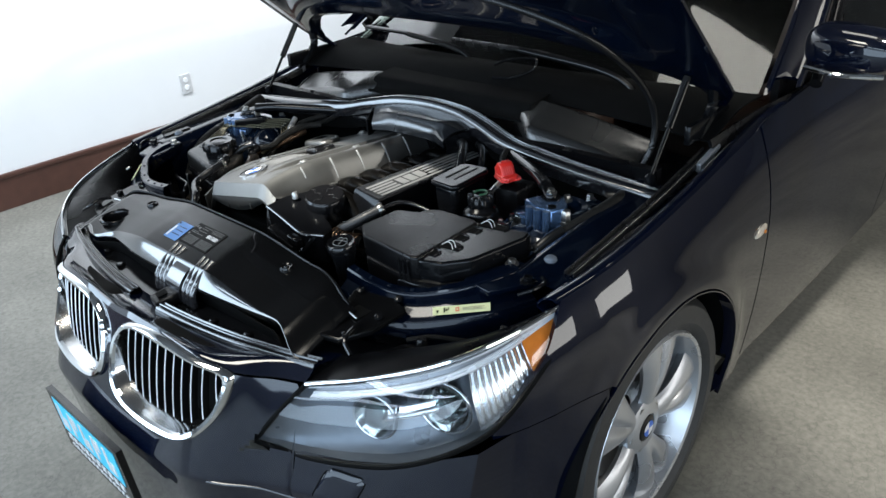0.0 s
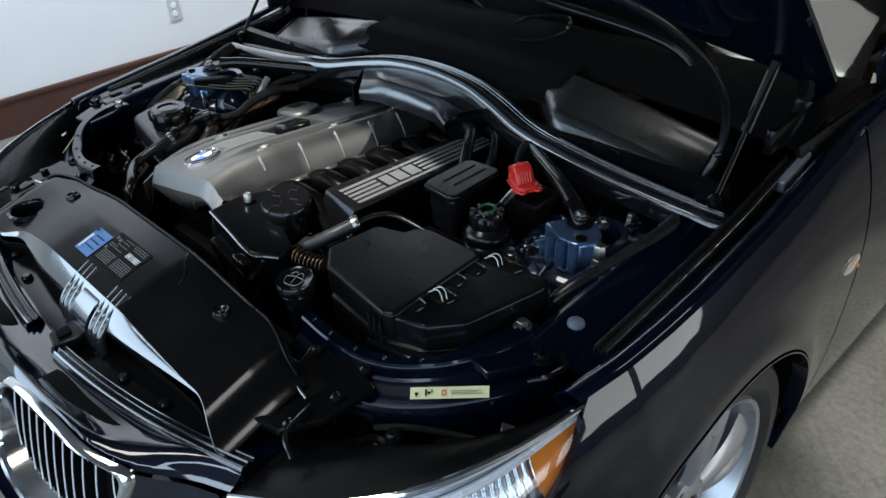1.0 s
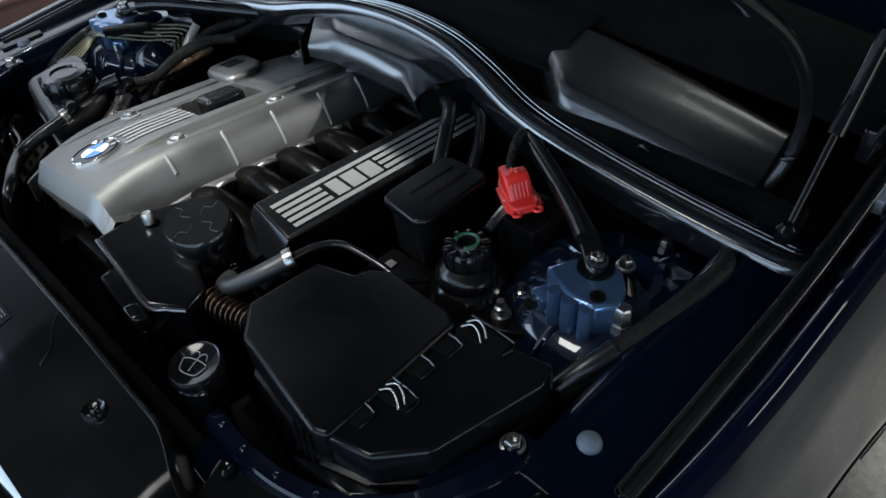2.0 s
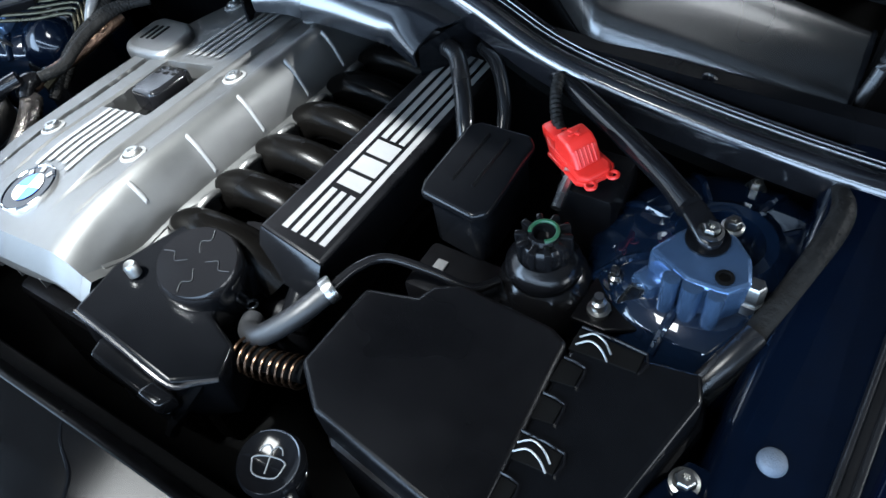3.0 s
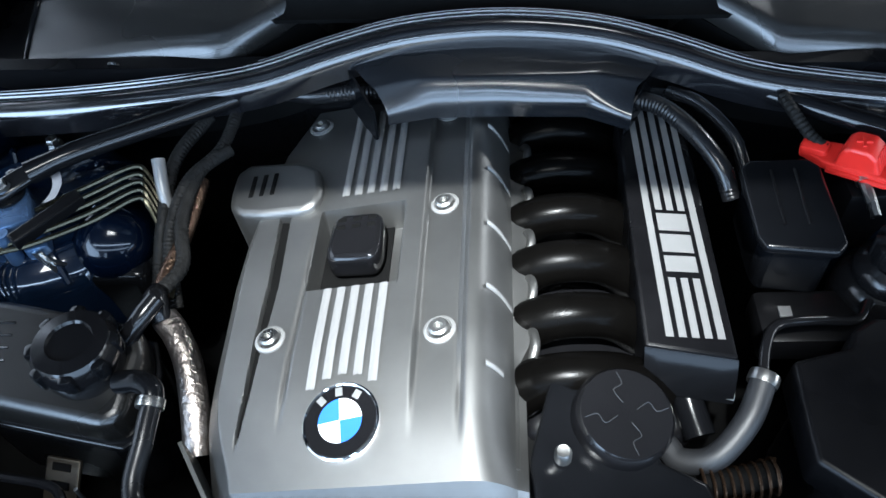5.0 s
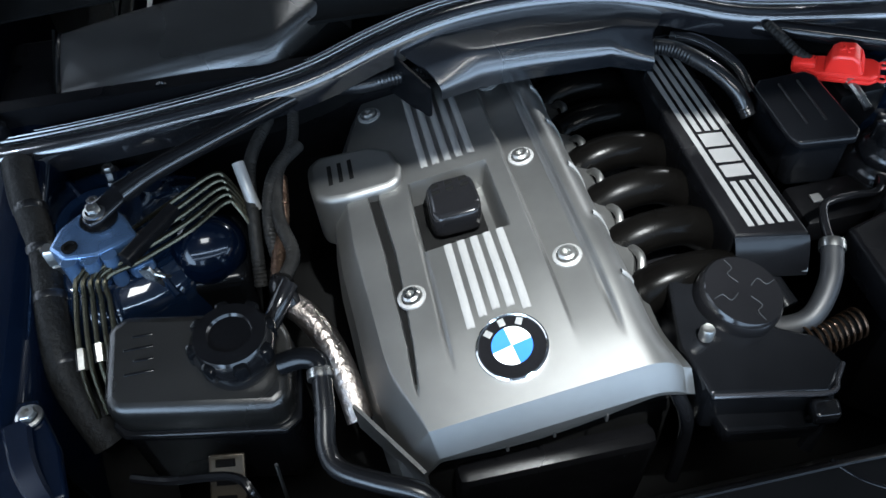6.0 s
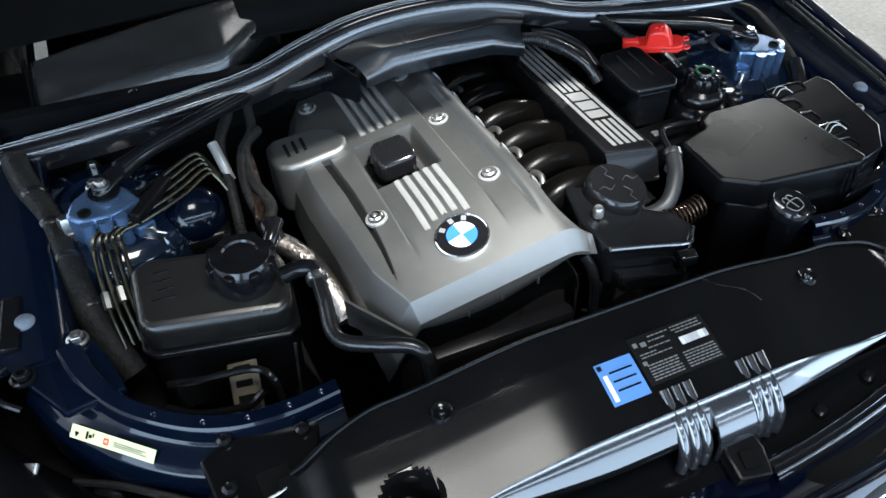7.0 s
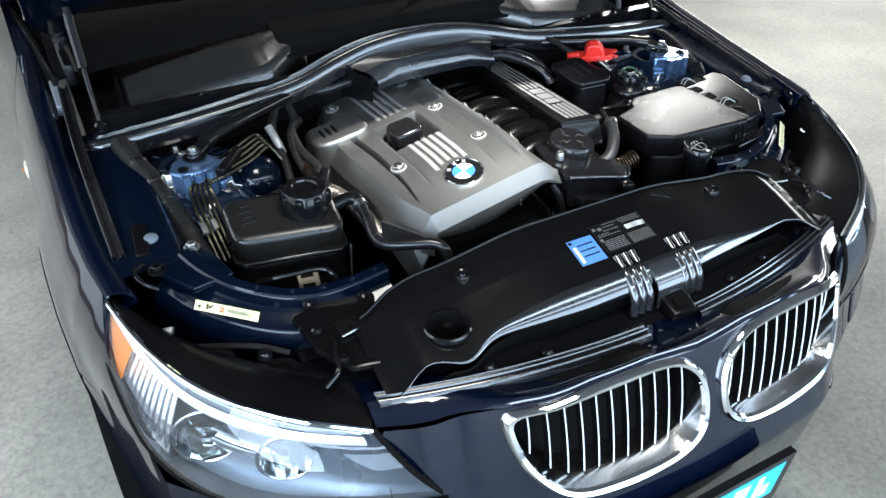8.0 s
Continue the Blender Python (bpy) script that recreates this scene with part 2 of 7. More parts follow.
def block(x0, x1, y0, y1, z0, z1, bevel=0.004, seg=2):
    bm = bmesh.new()
    bmesh.ops.create_cube(bm, size=1.0)
    for v in bm.verts:
        v.co = ((x0 + x1) / 2 + v.co.x * (x1 - x0), (y0 + y1) / 2 + v.co.y * (y1 - y0), (z0 + z1) / 2 + v.co.z * (z1 - z0))
    if bevel:
        bmesh.ops.bevel(bm, geom=bm.edges[:], offset=bevel, segments=seg, affect="EDGES", profile=0.5)
    return bm


def prism(pts, top, depth, bevel=0.004, seg=2):
    """A polygon pts (x, y) with top(x, y) for its upper face, going depth down; edges rounded."""
    bm = bmesh.new()
    a = [bm.verts.new((x, y, top(x, y))) for x, y in pts]
    b = [bm.verts.new((x, y, top(x, y) - depth)) for x, y in pts]
    bm.faces.new(a)
    bm.faces.new(list(reversed(b)))
    k = len(pts)
    for i in range(k):
        bm.faces.new((a[i], b[i], b[(i + 1) % k], a[(i + 1) % k]))
    bmesh.ops.recalc_face_normals(bm, faces=bm.faces)
    if bevel:
        bmesh.ops.bevel(bm, geom=bm.edges[:], offset=bevel, segments=seg, affect="EDGES", profile=0.5)
    return bm


def extrude(profile, y0, y1, bevel=0.003, seg=3):
    """A side view (x, z) drawn out from y0 to y1, edges rounded."""
    bm = bmesh.new()
    a = [bm.verts.new((x, y0, z)) for x, z in profile]
    b = [bm.verts.new((x, y1, z)) for x, z in profile]
    bm.faces.new(a)
    bm.faces.new(list(reversed(b)))
    n = len(profile)
    for i in range(n):
        bm.faces.new((a[i], b[i], b[(i + 1) % n], a[(i + 1) % n]))
    bmesh.ops.recalc_face_normals(bm, faces=bm.faces)
    if bevel:
        bmesh.ops.bevel(bm, geom=bm.edges[:], offset=bevel, segments=seg, affect="EDGES", profile=0.5)
    return bm


def smooth_path(pts, per=6):
    p = [Vector(q) for q in pts]
    if len(p) < 3:
        return p
    p = [2 * p[0] - p[1]] + p + [2 * p[-1] - p[-2]]
    out = []
    for i in range(1, len(p) - 2):
        for k in range(per):
            t = k / per
            a, b, c, d = p[i - 1], p[i], p[i + 1], p[i + 2]
            out.append(0.5 * ((2 * b) + (c - a) * t + (2 * a - 5 * b + 4 * c - d) * t * t + (3 * b - a - 3 * c + d) * t ** 3))
    out.append(p[-2])
    return out


def tube(pts, r, seg=10, per=6, ribs=0.0, ridge=0.006, caps=True):
    """A round hose or bar along pts; ribs: depth of its corrugation."""
    path = smooth_path(pts, per)
    if ribs:
        fine, step = [], ridge / 2
        acc = [0.0]
        for i in range(1, len(path)):
            acc.append(acc[-1] + (path[i] - path[i - 1]).length)
        k = max(4, int(acc[-1] / step))
        j = 0
        for i in range(k + 1):
            s = acc[-1] * i / k
            while j < len(acc) - 2 and acc[j + 1] < s:
                j += 1
            f = (s - acc[j]) / max(1e-9, acc[j + 1] - acc[j])
            fine.append(path[j].lerp(path[j + 1], f))
        path = fine
    bm = bmesh.new()
    rings = []
    up = Vector((0.13, 0.21, 0.97))
    for i, p in enumerate(path):
        d = (path[min(i + 1, len(path) - 1)] - path[max(i - 1, 0)]).normalized()
        a = d.cross(up)
        if a.length < 0.05:
            a = d.cross(Vector((1, 0, 0)))
        a.normalize()
        b = d.cross(a)
        rr = r(i / (len(path) - 1)) if callable(r) else r
        if ribs:
            rr += ribs * (i % 2)
        rings.append([bm.verts.new(p + rr * (math.cos(2 * math.pi * k / seg) * a + math.sin(2 * math.pi * k / seg) * b)) for k in range(seg)])
    for u, v in zip(rings, rings[1:]):
        for k in range(seg):
            bm.faces.new((u[k], u[(k + 1) % seg], v[(k + 1) % seg], v[k]))
    if caps:
        bm.faces.new(rings[0])
        bm.faces.new(list(reversed(rings[-1])))
    return bm


def lathe(profile, seg=28, centre=(0, 0, 0), axis=(0, 0, 1)):
    """Turns (radius, height) pairs about an axis through centre."""
    bm = bmesh.new()
    m = Matrix.Translation(centre) @ Vector((0, 0, 1)).rotation_difference(Vector(axis)).to_matrix().to_4x4()
    rings = []
    for r, h in profile:
        if r < 1e-6:
            rings.append([bm.verts.new(m @ Vector((0, 0, h)))])
        else:
            rings.append([bm.verts.new(m @ Vector((r * math.cos(2 * math.pi * k / seg), r * math.sin(2 * math.pi * k / seg), h))) for k in range(seg)])
    for u, v in zip(rings, rings[1:]):
        for k in range(seg):
            q = [u[k % len(u)], u[(k + 1) % len(u)], v[(k + 1) % len(v)], v[k % len(v)]]
            q = list(dict.fromkeys(q))
            if len(q) > 2:
                bm.faces.new(q)
    return bm


def sheet(f, nu, nv, thick=0.0, closed=False):
    """A surface from f(u, v) with u, v in 0..1; thick gives it depth against its normal."""
    bm = bmesh.new()
    g = [[bm.verts.new(f(i / nu, j / nv)) for j in range(nv + 1)] for i in range(nu + 1)]
    for i in range(nu):
        for j in range(nv):
            q = list(dict.fromkeys((g[i][j], g[i + 1][j], g[i + 1][j + 1], g[i][j + 1])))
            try:
                bm.faces.new(q)
            except ValueError:
                pass
    bmesh.ops.remove_doubles(bm, verts=bm.verts, dist=1e-5)
    if thick:
        bmesh.ops.recalc_face_normals(bm, faces=bm.faces)
        bmesh.ops.solidify(bm, geom=bm.faces[:], thickness=thick)
    return bm


def curve_at(pts, u):
    """Smooth point at u in 0..1 on a curve through pts, even in its knots."""
    n = len(pts) - 1
    s = min(max(u, 0), 1) * n
    i = min(int(s), n - 1)
    t = s - i
    p = [Vector(q) for q in pts]
    a = p[i - 1] if i else 2 * p[0] - p[1]
    d = p[i + 2] if i + 2 <= n else 2 * p[n] - p[n - 1]
    b, c = p[i], p[i + 1]
    return 0.5 * ((2 * b) + (c - a) * t + (2 * a - 5 * b + 4 * c - d) * t * t + (3 * b - a - 3 * c + d) * t ** 3)


def polyline(pts, u):
    """Point at u in 0..1 on straight runs through pts, even in its knots."""
    n = len(pts) - 1
    i = min(int(min(max(u, 0), 1) * n), n - 1)
    return Vector(pts[i]).lerp(Vector(pts[i + 1]), u * n - i)


def ease(a, b, v):
    t = min(max((v - a) / (b - a), 0), 1)
    return t * t * (3 - 2 * t)


def piece(pts, v):
    """Straight-line table lookup."""
    if v <= pts[0][0]:
        return pts[0][1]
    for (a, p), (b, q) in zip(pts, pts[1:]):
        if v <= b:
            return p + (q - p) * (v - a) / (b - a)
    return pts[-1][1]


def bolt(centre, r=0.009, h=0.010, material=None, parent=None, axis=(0, 0, 1), name="bolt"):
    """A flanged hexagon bolt with a washer face and a hollow socket."""
    f = lathe([(0, 0), (r * 1.5, 0), (r * 1.5, h * 0.25), (r * 1.15, h * 0.35)], 20, centre, axis)
    q = lathe([(r, h * 0.3), (r, h * 0.9), (r * 0.86, h), (r * 0.5, h), (r * 0.45, h * 0.55), (0, h * 0.55)], 6, centre, axis)
    return part(name, joined(f, q), material or STEEL, parent, "", True)


# ---- room ----
def room():
    x0, x1, y0, y1, h = -2.81, 6.0, -5.0, 9.0, 3.2
    bm = block(x0 - 0.2, x1 + 0.2, y0 - 0.2, y1 + 0.2, -0.15, 0, 0)
    tagged(part("floor", bm, FLOOR, None, "", False), "grey-brown stained polished concrete floor", "floor", kind="structure")
    tagged(part("ceiling", block(x0 - 0.2, x1 + 0.2, y0 - 0.2, y1 + 0.2, h, h + 0.15, 0), CEIL, None, "", False), "unseen ceiling, dark to keep reflections dark", "ceiling", kind="structure")
    tagged(part("wall_west", block(x0 - 0.2, x0, y0 - 0.2, y1 + 0.2, 0, h, 0), WALL, None, "", False), "plain white painted showroom wall", "wall", kind="structure")
    tagged(part("wall_east", block(x1, x1 + 0.2, y0 - 0.2, y1 + 0.2, 0, h, 0), WALL_UNSEEN, None, "", False), "unseen wall, dark grey to keep reflections dark", "wall", kind="structure")
    tagged(part("wall_north", block(x0, x1, y1, y1 + 0.2, 0, h, 0), WALL_UNSEEN, None, "", False), "unseen wall, dark grey to keep reflections dark", "wall", kind="structure")
    tagged(part("wall_south", block(x0, x1, y0 - 0.2, y0, 0, h, 0), WALL_UNSEEN, None, "", False), "unseen wall, dark grey to keep reflections dark", "wall", kind="structure")
    bb = joined(block(x0, x0 + 0.018, y0, y1, 0, 0.165, 0.004), block(x0, x0 + 0.025, y0, y1, 0.165, 0.190, 0.006))
    tagged(part("baseboard", bb, BASEBOARD), "dark brown wooden baseboard along the white wall", "baseboard", kind="structure")
    so = empty("wall_socket", (x0, 1.785, 0.39), "white plastic double wall socket", "socket")
    part("plate", block(x0, x0 + 0.006, 1.750, 1.820, 0.335, 0.450, 0.002), WHITE, so)
    for z in (0.37, 0.415):
        part("outlet", lathe([(0, 0.009), (0.014, 0.009), (0.016, 0.006), (0.016, 0.004)], 16, (x0, 1.785, z), (1, 0, 0)), WALL, so)


room()


# ---- the car's body ----
HUB = Vector((0.768, 0.822, 0.322))
ARCH = 0.352


NOSE = [(-0.1, -0.019), (0.0, -0.0213), (0.1, -0.019), (0.2, -0.013), (0.3, 0.002), (0.41, 0.060), (0.56, 0.128), (0.70, 0.200), (0.80, 0.285), (0.85, 0.36)]


MID = 0.027  # the nose's own middle


def nose_curve(x):
    """Smooth lookup in NOSE."""
    x = min(abs(x), 0.84)
    for i in range(1, len(NOSE) - 2):
        if x <= NOSE[i + 1][0]:
            (xa, a), (xb, b), (xc, c), (xd, d) = NOSE[i - 1:i + 3]
            t = (x - xb) / (xc - xb)
            m0, m1 = (c - a) / (xc - xa) * (xc - xb), (d - b) / (xd - xb) * (xc - xb)
            return (2 * t ** 3 - 3 * t * t + 1) * b + (t ** 3 - 2 * t * t + t) * m0 + (-2 * t ** 3 + 3 * t * t) * c + (t ** 3 - t * t) * m1
    return NOSE[-2][1]


def nose_y(x, z):
    """How far back the car's front lies at a place across and a height."""
    x -= MID * ease(0.46, 0.38, abs(x))
    return 0.05 + 0.35 * (max(z, 0.50) - 0.70) + nose_curve(x) + (0.10 * (0.5 - z) if z < 0.5 else 0)


def crown_z(y):
    return piece([(0.30, 0.765), (0.52, 0.798), (0.65, 0.808), (0.80, 0.824), (0.98, 0.850), (1.15, 0.880), (1.35, 0.912), (1.6, 0.93), (3.6, 0.98), (4.8, 0.95)], y)


def plan_x(y):
    """Half the car's width at the height of its shoulder."""
    return piece([(0.30, 0.765), (0.34, 0.790), (0.40, 0.815), (0.46, 0.834), (0.52, 0.847), (0.60, 0.860), (0.70, 0.868), (0.80, 0.872), (1.1, 0.876), (1.3, 0.876), (2.0, 0.890), (3.0, 0.890), (4.0, 0.875), (4.5, 0.83), (4.75, 0.70)], y)


def side_x(y, z):
    e, b = crown_z(y), plan_x(y)
    if z > 0.64:
        t = (z - 0.64) / (e - 0.64)
        x = b - 0.052 * t ** 2.2
    else:
        x = b - 0.035 * ((0.64 - z) / 0.42) ** 2
    r = math.hypot(y - HUB.y, z - HUB.z)
    return x + 0.013 * math.exp(-((r - ARCH) / 0.045) ** 2)


def low_z(y):
    d = abs(y - HUB.y)
    return HUB.z + math.sqrt(ARCH ** 2 - d * d) if d < ARCH else 0.20


car = empty("car", (0, 2.4, 0), "dark blue-black saloon car with its bonnet open, parked indoors", "car")


def fender(s):
    y0, y1 = 0.335, 1.290

    def outer(u, v):
        y = y0 + (y1 - y0) * u
        top, low = crown_z(y), max(low_z(y), 0.20)
        if y < 0.60:
            low = max(low, 0.602)
        if y < 0.523:
            k = (y - y0) / (0.523 - y0)
            top = curve_at([(0.335, 0, 0.625), (0.40, 0, 0.686), (0.47, 0, 0.735), (0.523, 0, 0.798)], k).z
        z = top + (low - top) * v
        return (s * side_x(y, z), y, z)

    ob = part("fender", sheet(outer, 90, 22, 0.012), PAINT, car, "glossy dark blue front fender")

    def top(u, v):
        y = 0.515 + (1.45 - 0.515) * u
        c = side_x(y, crown_z(y))
        q = curve_at([(c, 0, crown_z(y)), (c - 0.012, 0, crown_z(y) + 0.004), (c - 0.032, 0, crown_z(y) - 0.001), (c - 0.045, 0, crown_z(y) - 0.022), (0.772, 0, crown_z(y) - 0.035)], v)
        return (s * q.x, y, q.z)

    part("fender_edge", sheet(top, 50, 10, 0.004), PAINT, car)

    def lip(u, v):
        a = math.pi * (0.02 + 0.96 * u)
        r = ARCH - 0.004 - 0.001 * v
        y, z = HUB.y - math.cos(a) * r, HUB.z + math.sin(a) * r
        x = side_x(y, z)
        return (s * (x + 0.002 - 0.030 * v), y, z)

    part("arch_lip", sheet(lip, 60, 3, 0.003), PAINT, car)

    def liner(u, v):
        a = math.pi * u
        r = ARCH + 0.01 - 0.004 * v
        return (s * (0.868 - 0.31 * v), HUB.y - math.cos(a) * r, HUB.z + math.sin(a) * r)

    part("wheel_liner", sheet(liner, 40, 6, 0.004), DARK, car)
    # shut line under the lamp is the gap to the bumper; marker lamp
    my, mz = 1.242, 0.668
    mk = lathe([(0, 0.011), (0.010, 0.010), (0.014, 0.006), (0.0155, 0)], 24, (0, 0, 0))
    for v in mk.verts:
        v.co = (v.co.z * 0.8, v.co.x * 2.1, v.co.y * 0.62)
    moved(mk, Matrix.Translation((side_x(my, mz) - 0.001, my, mz)) @ pose(0, 0, 0, 14, 0, 0))
    for v in mk.verts:
        v.co.x *= s
    if s < 0:
        bmesh.ops.reverse_faces(mk, faces=mk.faces)
    m = part("marker_lamp", mk, MARKER, car, "clear amber-tinted side marker lamp")
    part("marker_bulb", lathe([(0, 0.004), (0.004, 0.003), (0.005, 0)], 12, (s * (side_x(my, mz) + 0.009), my + 0.004, mz), (s, 0, 0)), AMBER, m)
    return ob


fender(1)
fender(-1)


def flank(s):
    for name, a, b, label in (("front_door", 1.297, 2.36, "dark blue front door"), ("rear_door", 2.366, 3.30, "dark blue rear door"), ("rear_quarter", 3.306, 4.78, "dark blue rear quarter panel")):
        def outer(u, v):
            y = a + (b - a) * u
            z = crown_z(y) + 0.005 + (0.26 - crown_z(y)) * v
            return (s * side_x(y, min(z, crown_z(y))), y, z)

        part(name, sheet(outer, 20, 18, 0.02), PAINT, car, label)

    def sill(u, v):
        y = 1.18 + 3.4 * u
        z = 0.262 - 0.09 * v
        return (s * (side_x(y, 0.262) - 0.008 - 0.05 * v * v), y, z)

    part("sill", sheet(sill, 20, 6, 0.02), PAINT, car)
    # door glass, waist trim and interior
    def glass(u, v):
        y = 1.78 + 1.75 * u
        z = 0.945 + (1.40 - 0.945) * v
        return (s * (0.845 - 0.21 * v), y + (0.42 * v if u < 0.5 else -0.25 * v) * abs(1 - 2 * u), z)

    part("side_window", sheet(glass, 12, 8, 0.004), GLASS, car, "clear side window glass").visible_shadow = False
    part("door_trim", sheet(lambda u, v: (s * (0.80 - 0.02 * v), 1.50 + 1.9 * u, 0.40 + 0.56 * v), 8, 6, 0.02), BLACK, car, "black door trim")
    part("waist_trim", tube([(s * 0.852, 1.66, 0.943), (s * 0.858, 2.4, 0.957), (s * 0.856, 3.4, 0.982)], 0.008, 8, 4), BLACK_GLOSS, car)
    # windscreen pillar
    def pillar(u, v):
        c = curve_at([(0.81, 1.44, 0.965), (0.775, 1.66, 1.10), (0.715, 1.92, 1.27), (0.655, 2.18, 1.40)], u)
        w = curve_at([(0.03, 0, 0), (0.022, 0.05, 0.006), (-0.012, 0.04, 0.012), (-0.035, 0.0, 0.006), (-0.03, -0.035, -0.02)], v)
        return (s * (c.x + w.x), c.y + w.y, c.z + w.z)

    part("windscreen_pillar", sheet(pillar, 14, 8, 0.01), PAINT, car)
    part("door_frame", tube([(s * 0.848, 1.56, 0.945), (s * 0.815, 1.74, 1.06), (s * 0.75, 1.99, 1.24), (s * 0.66, 2.25, 1.39), (s * 0.63, 2.8, 1.42)], 0.016, 10, 5), BLACK_SATIN, car)
    part("fender_cowl", sheet(lambda u, v: (s * (0.785 - 0.02 * v + 0.05 * u), 1.16 + 0.42 * u, crown_z(1.16 + 0.42 * u) - 0.03 + 0.05 * v - 0.02 * u), 10, 5, 0.01), BLACK, car)


flank(1)
flank(-1)


def cabin():
    part("roof", sheet(lambda u, v: ((-0.64 + 1.28 * u), 2.08 + 1.55 * v, 1.44 - 0.10 * (2 * u - 1) ** 2 - 0.06 * (1.3 * v - 0.5) ** 2), 16, 12, 0.02), PAINT, car)
    part("windscreen", sheet(lambda u, v: ((2 * u - 1) * (0.755 - 0.14 * v), 1.27 + 0.80 * v + 0.16 * (2 * u - 1) ** 2, 0.955 + 0.44 * v - 0.03 * (2 * u - 1) ** 2), 20, 12, 0.005), GLASS, car, "clear windscreen glass").visible_shadow = False
    part("dashboard", sheet(lambda u, v: ((2 * u - 1) * 0.70, 1.50 + 0.55 * v, 0.94 + 0.05 * math.sin(math.pi * v) - 0.10 * v), 12, 8, 0.04), BLACK, car)
    part("cabin_floor", block(-0.72, 0.72, 1.35, 4.0, 0.28, 0.34, 0.01), DARK, car)
    part("rear_bulkhead", block(-0.70, 0.70, 3.75, 3.85, 0.3, 1.30, 0.02), DARK, car)
    part("boot_lid", sheet(lambda u, v: ((2 * u - 1) * 0.74, 3.85 + 0.9 * v, 1.02 - 0.06 * v * v - 0.04 * (2 * u - 1) ** 2), 10, 8, 0.03), PAINT, car)
    part("rear_screen", sheet(lambda u, v: ((2 * u - 1) * (0.60 + 0.10 * v), 3.60 + 0.45 * v, 1.38 - 0.36 * v), 10, 6, 0.005), GLASS, car)
    part("tail_panel", sheet(lambda u, v: ((2 * u - 1) * 0.80, 4.80 - 0.10 * (2 * u - 1) ** 2, 0.95 - 0.7 * v), 10, 8, 0.03), PAINT, car)
    for s in (-1, 1):
        part("seat_cushion", block(s * 0.38 - 0.25, s * 0.38 + 0.25, 2.05, 2.55, 0.40, 0.58, 0.05, 3), LEATHER, car, "brown leather seat")
        part("seat_back", moved(block(-0.25, 0.25, -0.06, 0.06, 0, 0.66, 0.045, 3), pose(s * 0.38, 2.56, 0.55, -18, 0, 0)), LEATHER, car, "brown leather seat back")
        part("headrest", moved(block(-0.13, 0.13, -0.05, 0.05, 0, 0.17, 0.04, 3), pose(s * 0.38, 2.79, 1.20, -14, 0, 0)), LEATHER, car)
    w = part("steering_wheel", moved(lathe([(0.175 + 0.014 * math.cos(a), 0.014 * math.sin(a)) for a in [2 * math.pi * k / 10 for k in range(11)]], 32), pose(0.38, 1.98, 0.93, 62, 0, 0)), BLACK, car)
    part("airbag_cover", moved(block(-0.09, 0.09, -0.07, 0.07, -0.02, 0.02, 0.02), pose(0.38, 1.985, 0.93, 62, 0, 0)), BLACK, w)


cabin()


def mirror(s):
    bm = bmesh.new()
    bmesh.ops.create_icosphere(bm, subdivisions=4, radius=1)
    for v in bm.verts:
        c = v.co
        p = Vector((math.copysign(abs(c.x) ** 0.7, c.x), math.copysign(abs(c.y) ** 0.75, c.y), math.copysign(abs(c.z) ** 0.7, c.z)))
        v.co = (s * (0.936 + 0.112 * p.x), 1.51 + 0.070 * p.y - 0.02 * p.x, 1.052 + 0.056 * p.z * (1 - 0.10 * p.x))
    m = part("door_mirror", bm, PAINT, car, "glossy dark blue door mirror")
    part("mirror_arm", tube([(s * 0.800, 1.575, 0.985), (s * 0.835, 1.560, 1.000), (s * 0.880, 1.530, 1.025)], 0.020, 12, 4), BLACK_GLOSS, m)
    part("mirror_strip", tube([(s * 0.850, 1.447, 1.014), (s * 0.936, 1.432, 1.008), (s * 1.025, 1.442, 1.012)], 0.006, 8, 5), CHROME, m)


mirror(1)
mirror(-1)

# kidney outline, clockwise from the outer top corner: across and height
KIDNEY = [(0.312, 0.680), (0.262, 0.700), (0.190, 0.713), (0.110, 0.717), (0.062, 0.706), (0.032, 0.672), (0.022, 0.625), (0.030, 0.570), (0.062, 0.538), (0.120, 0.524), (0.200, 0.522), (0.258, 0.538), (0.296, 0.582), (0.313, 0.635)]
KIDNEY = [(1.139 * x - 0.008, 0.115 + 0.865 * z + 0.024 * (1.08 * x - 0.18)) for x, z in KIDNEY]
KIDNEY = [(1.0105 * x + 0.0015, 1.021 * z - 0.013 + 0.005 * (x - 0.18)) for x, z in KIDNEY]


def kidney_ring(s, inset, out, n=70):
    """Points of the kidney's outline, drawn in by inset and standing out from the nose."""
    c = Vector((0.185, 0.652))
    pts = [Vector(p) for p in KIDNEY]
    path = []
    m = len(pts)
    for i in range(m):
        for k in range(n // m):
            t = k / (n // m)
            a, b, cc, d = pts[i - 1], pts[i], pts[(i + 1) % m], pts[(i + 2) % m]
            path.append(0.5 * ((2 * b) + (cc - a) * t + (2 * a - 5 * b + 4 * cc - d) * t * t + (3 * b - a - 3 * cc + d) * t ** 3))
    res = []
    for p in path:
        d = c - p
        q = p + d * (inset / max(d.length, 1e-6)) * 1.0
        res.append(Vector((s * q.x + MID, nose_y(s * q.x + MID, q.y) - out, q.y)))
    return res


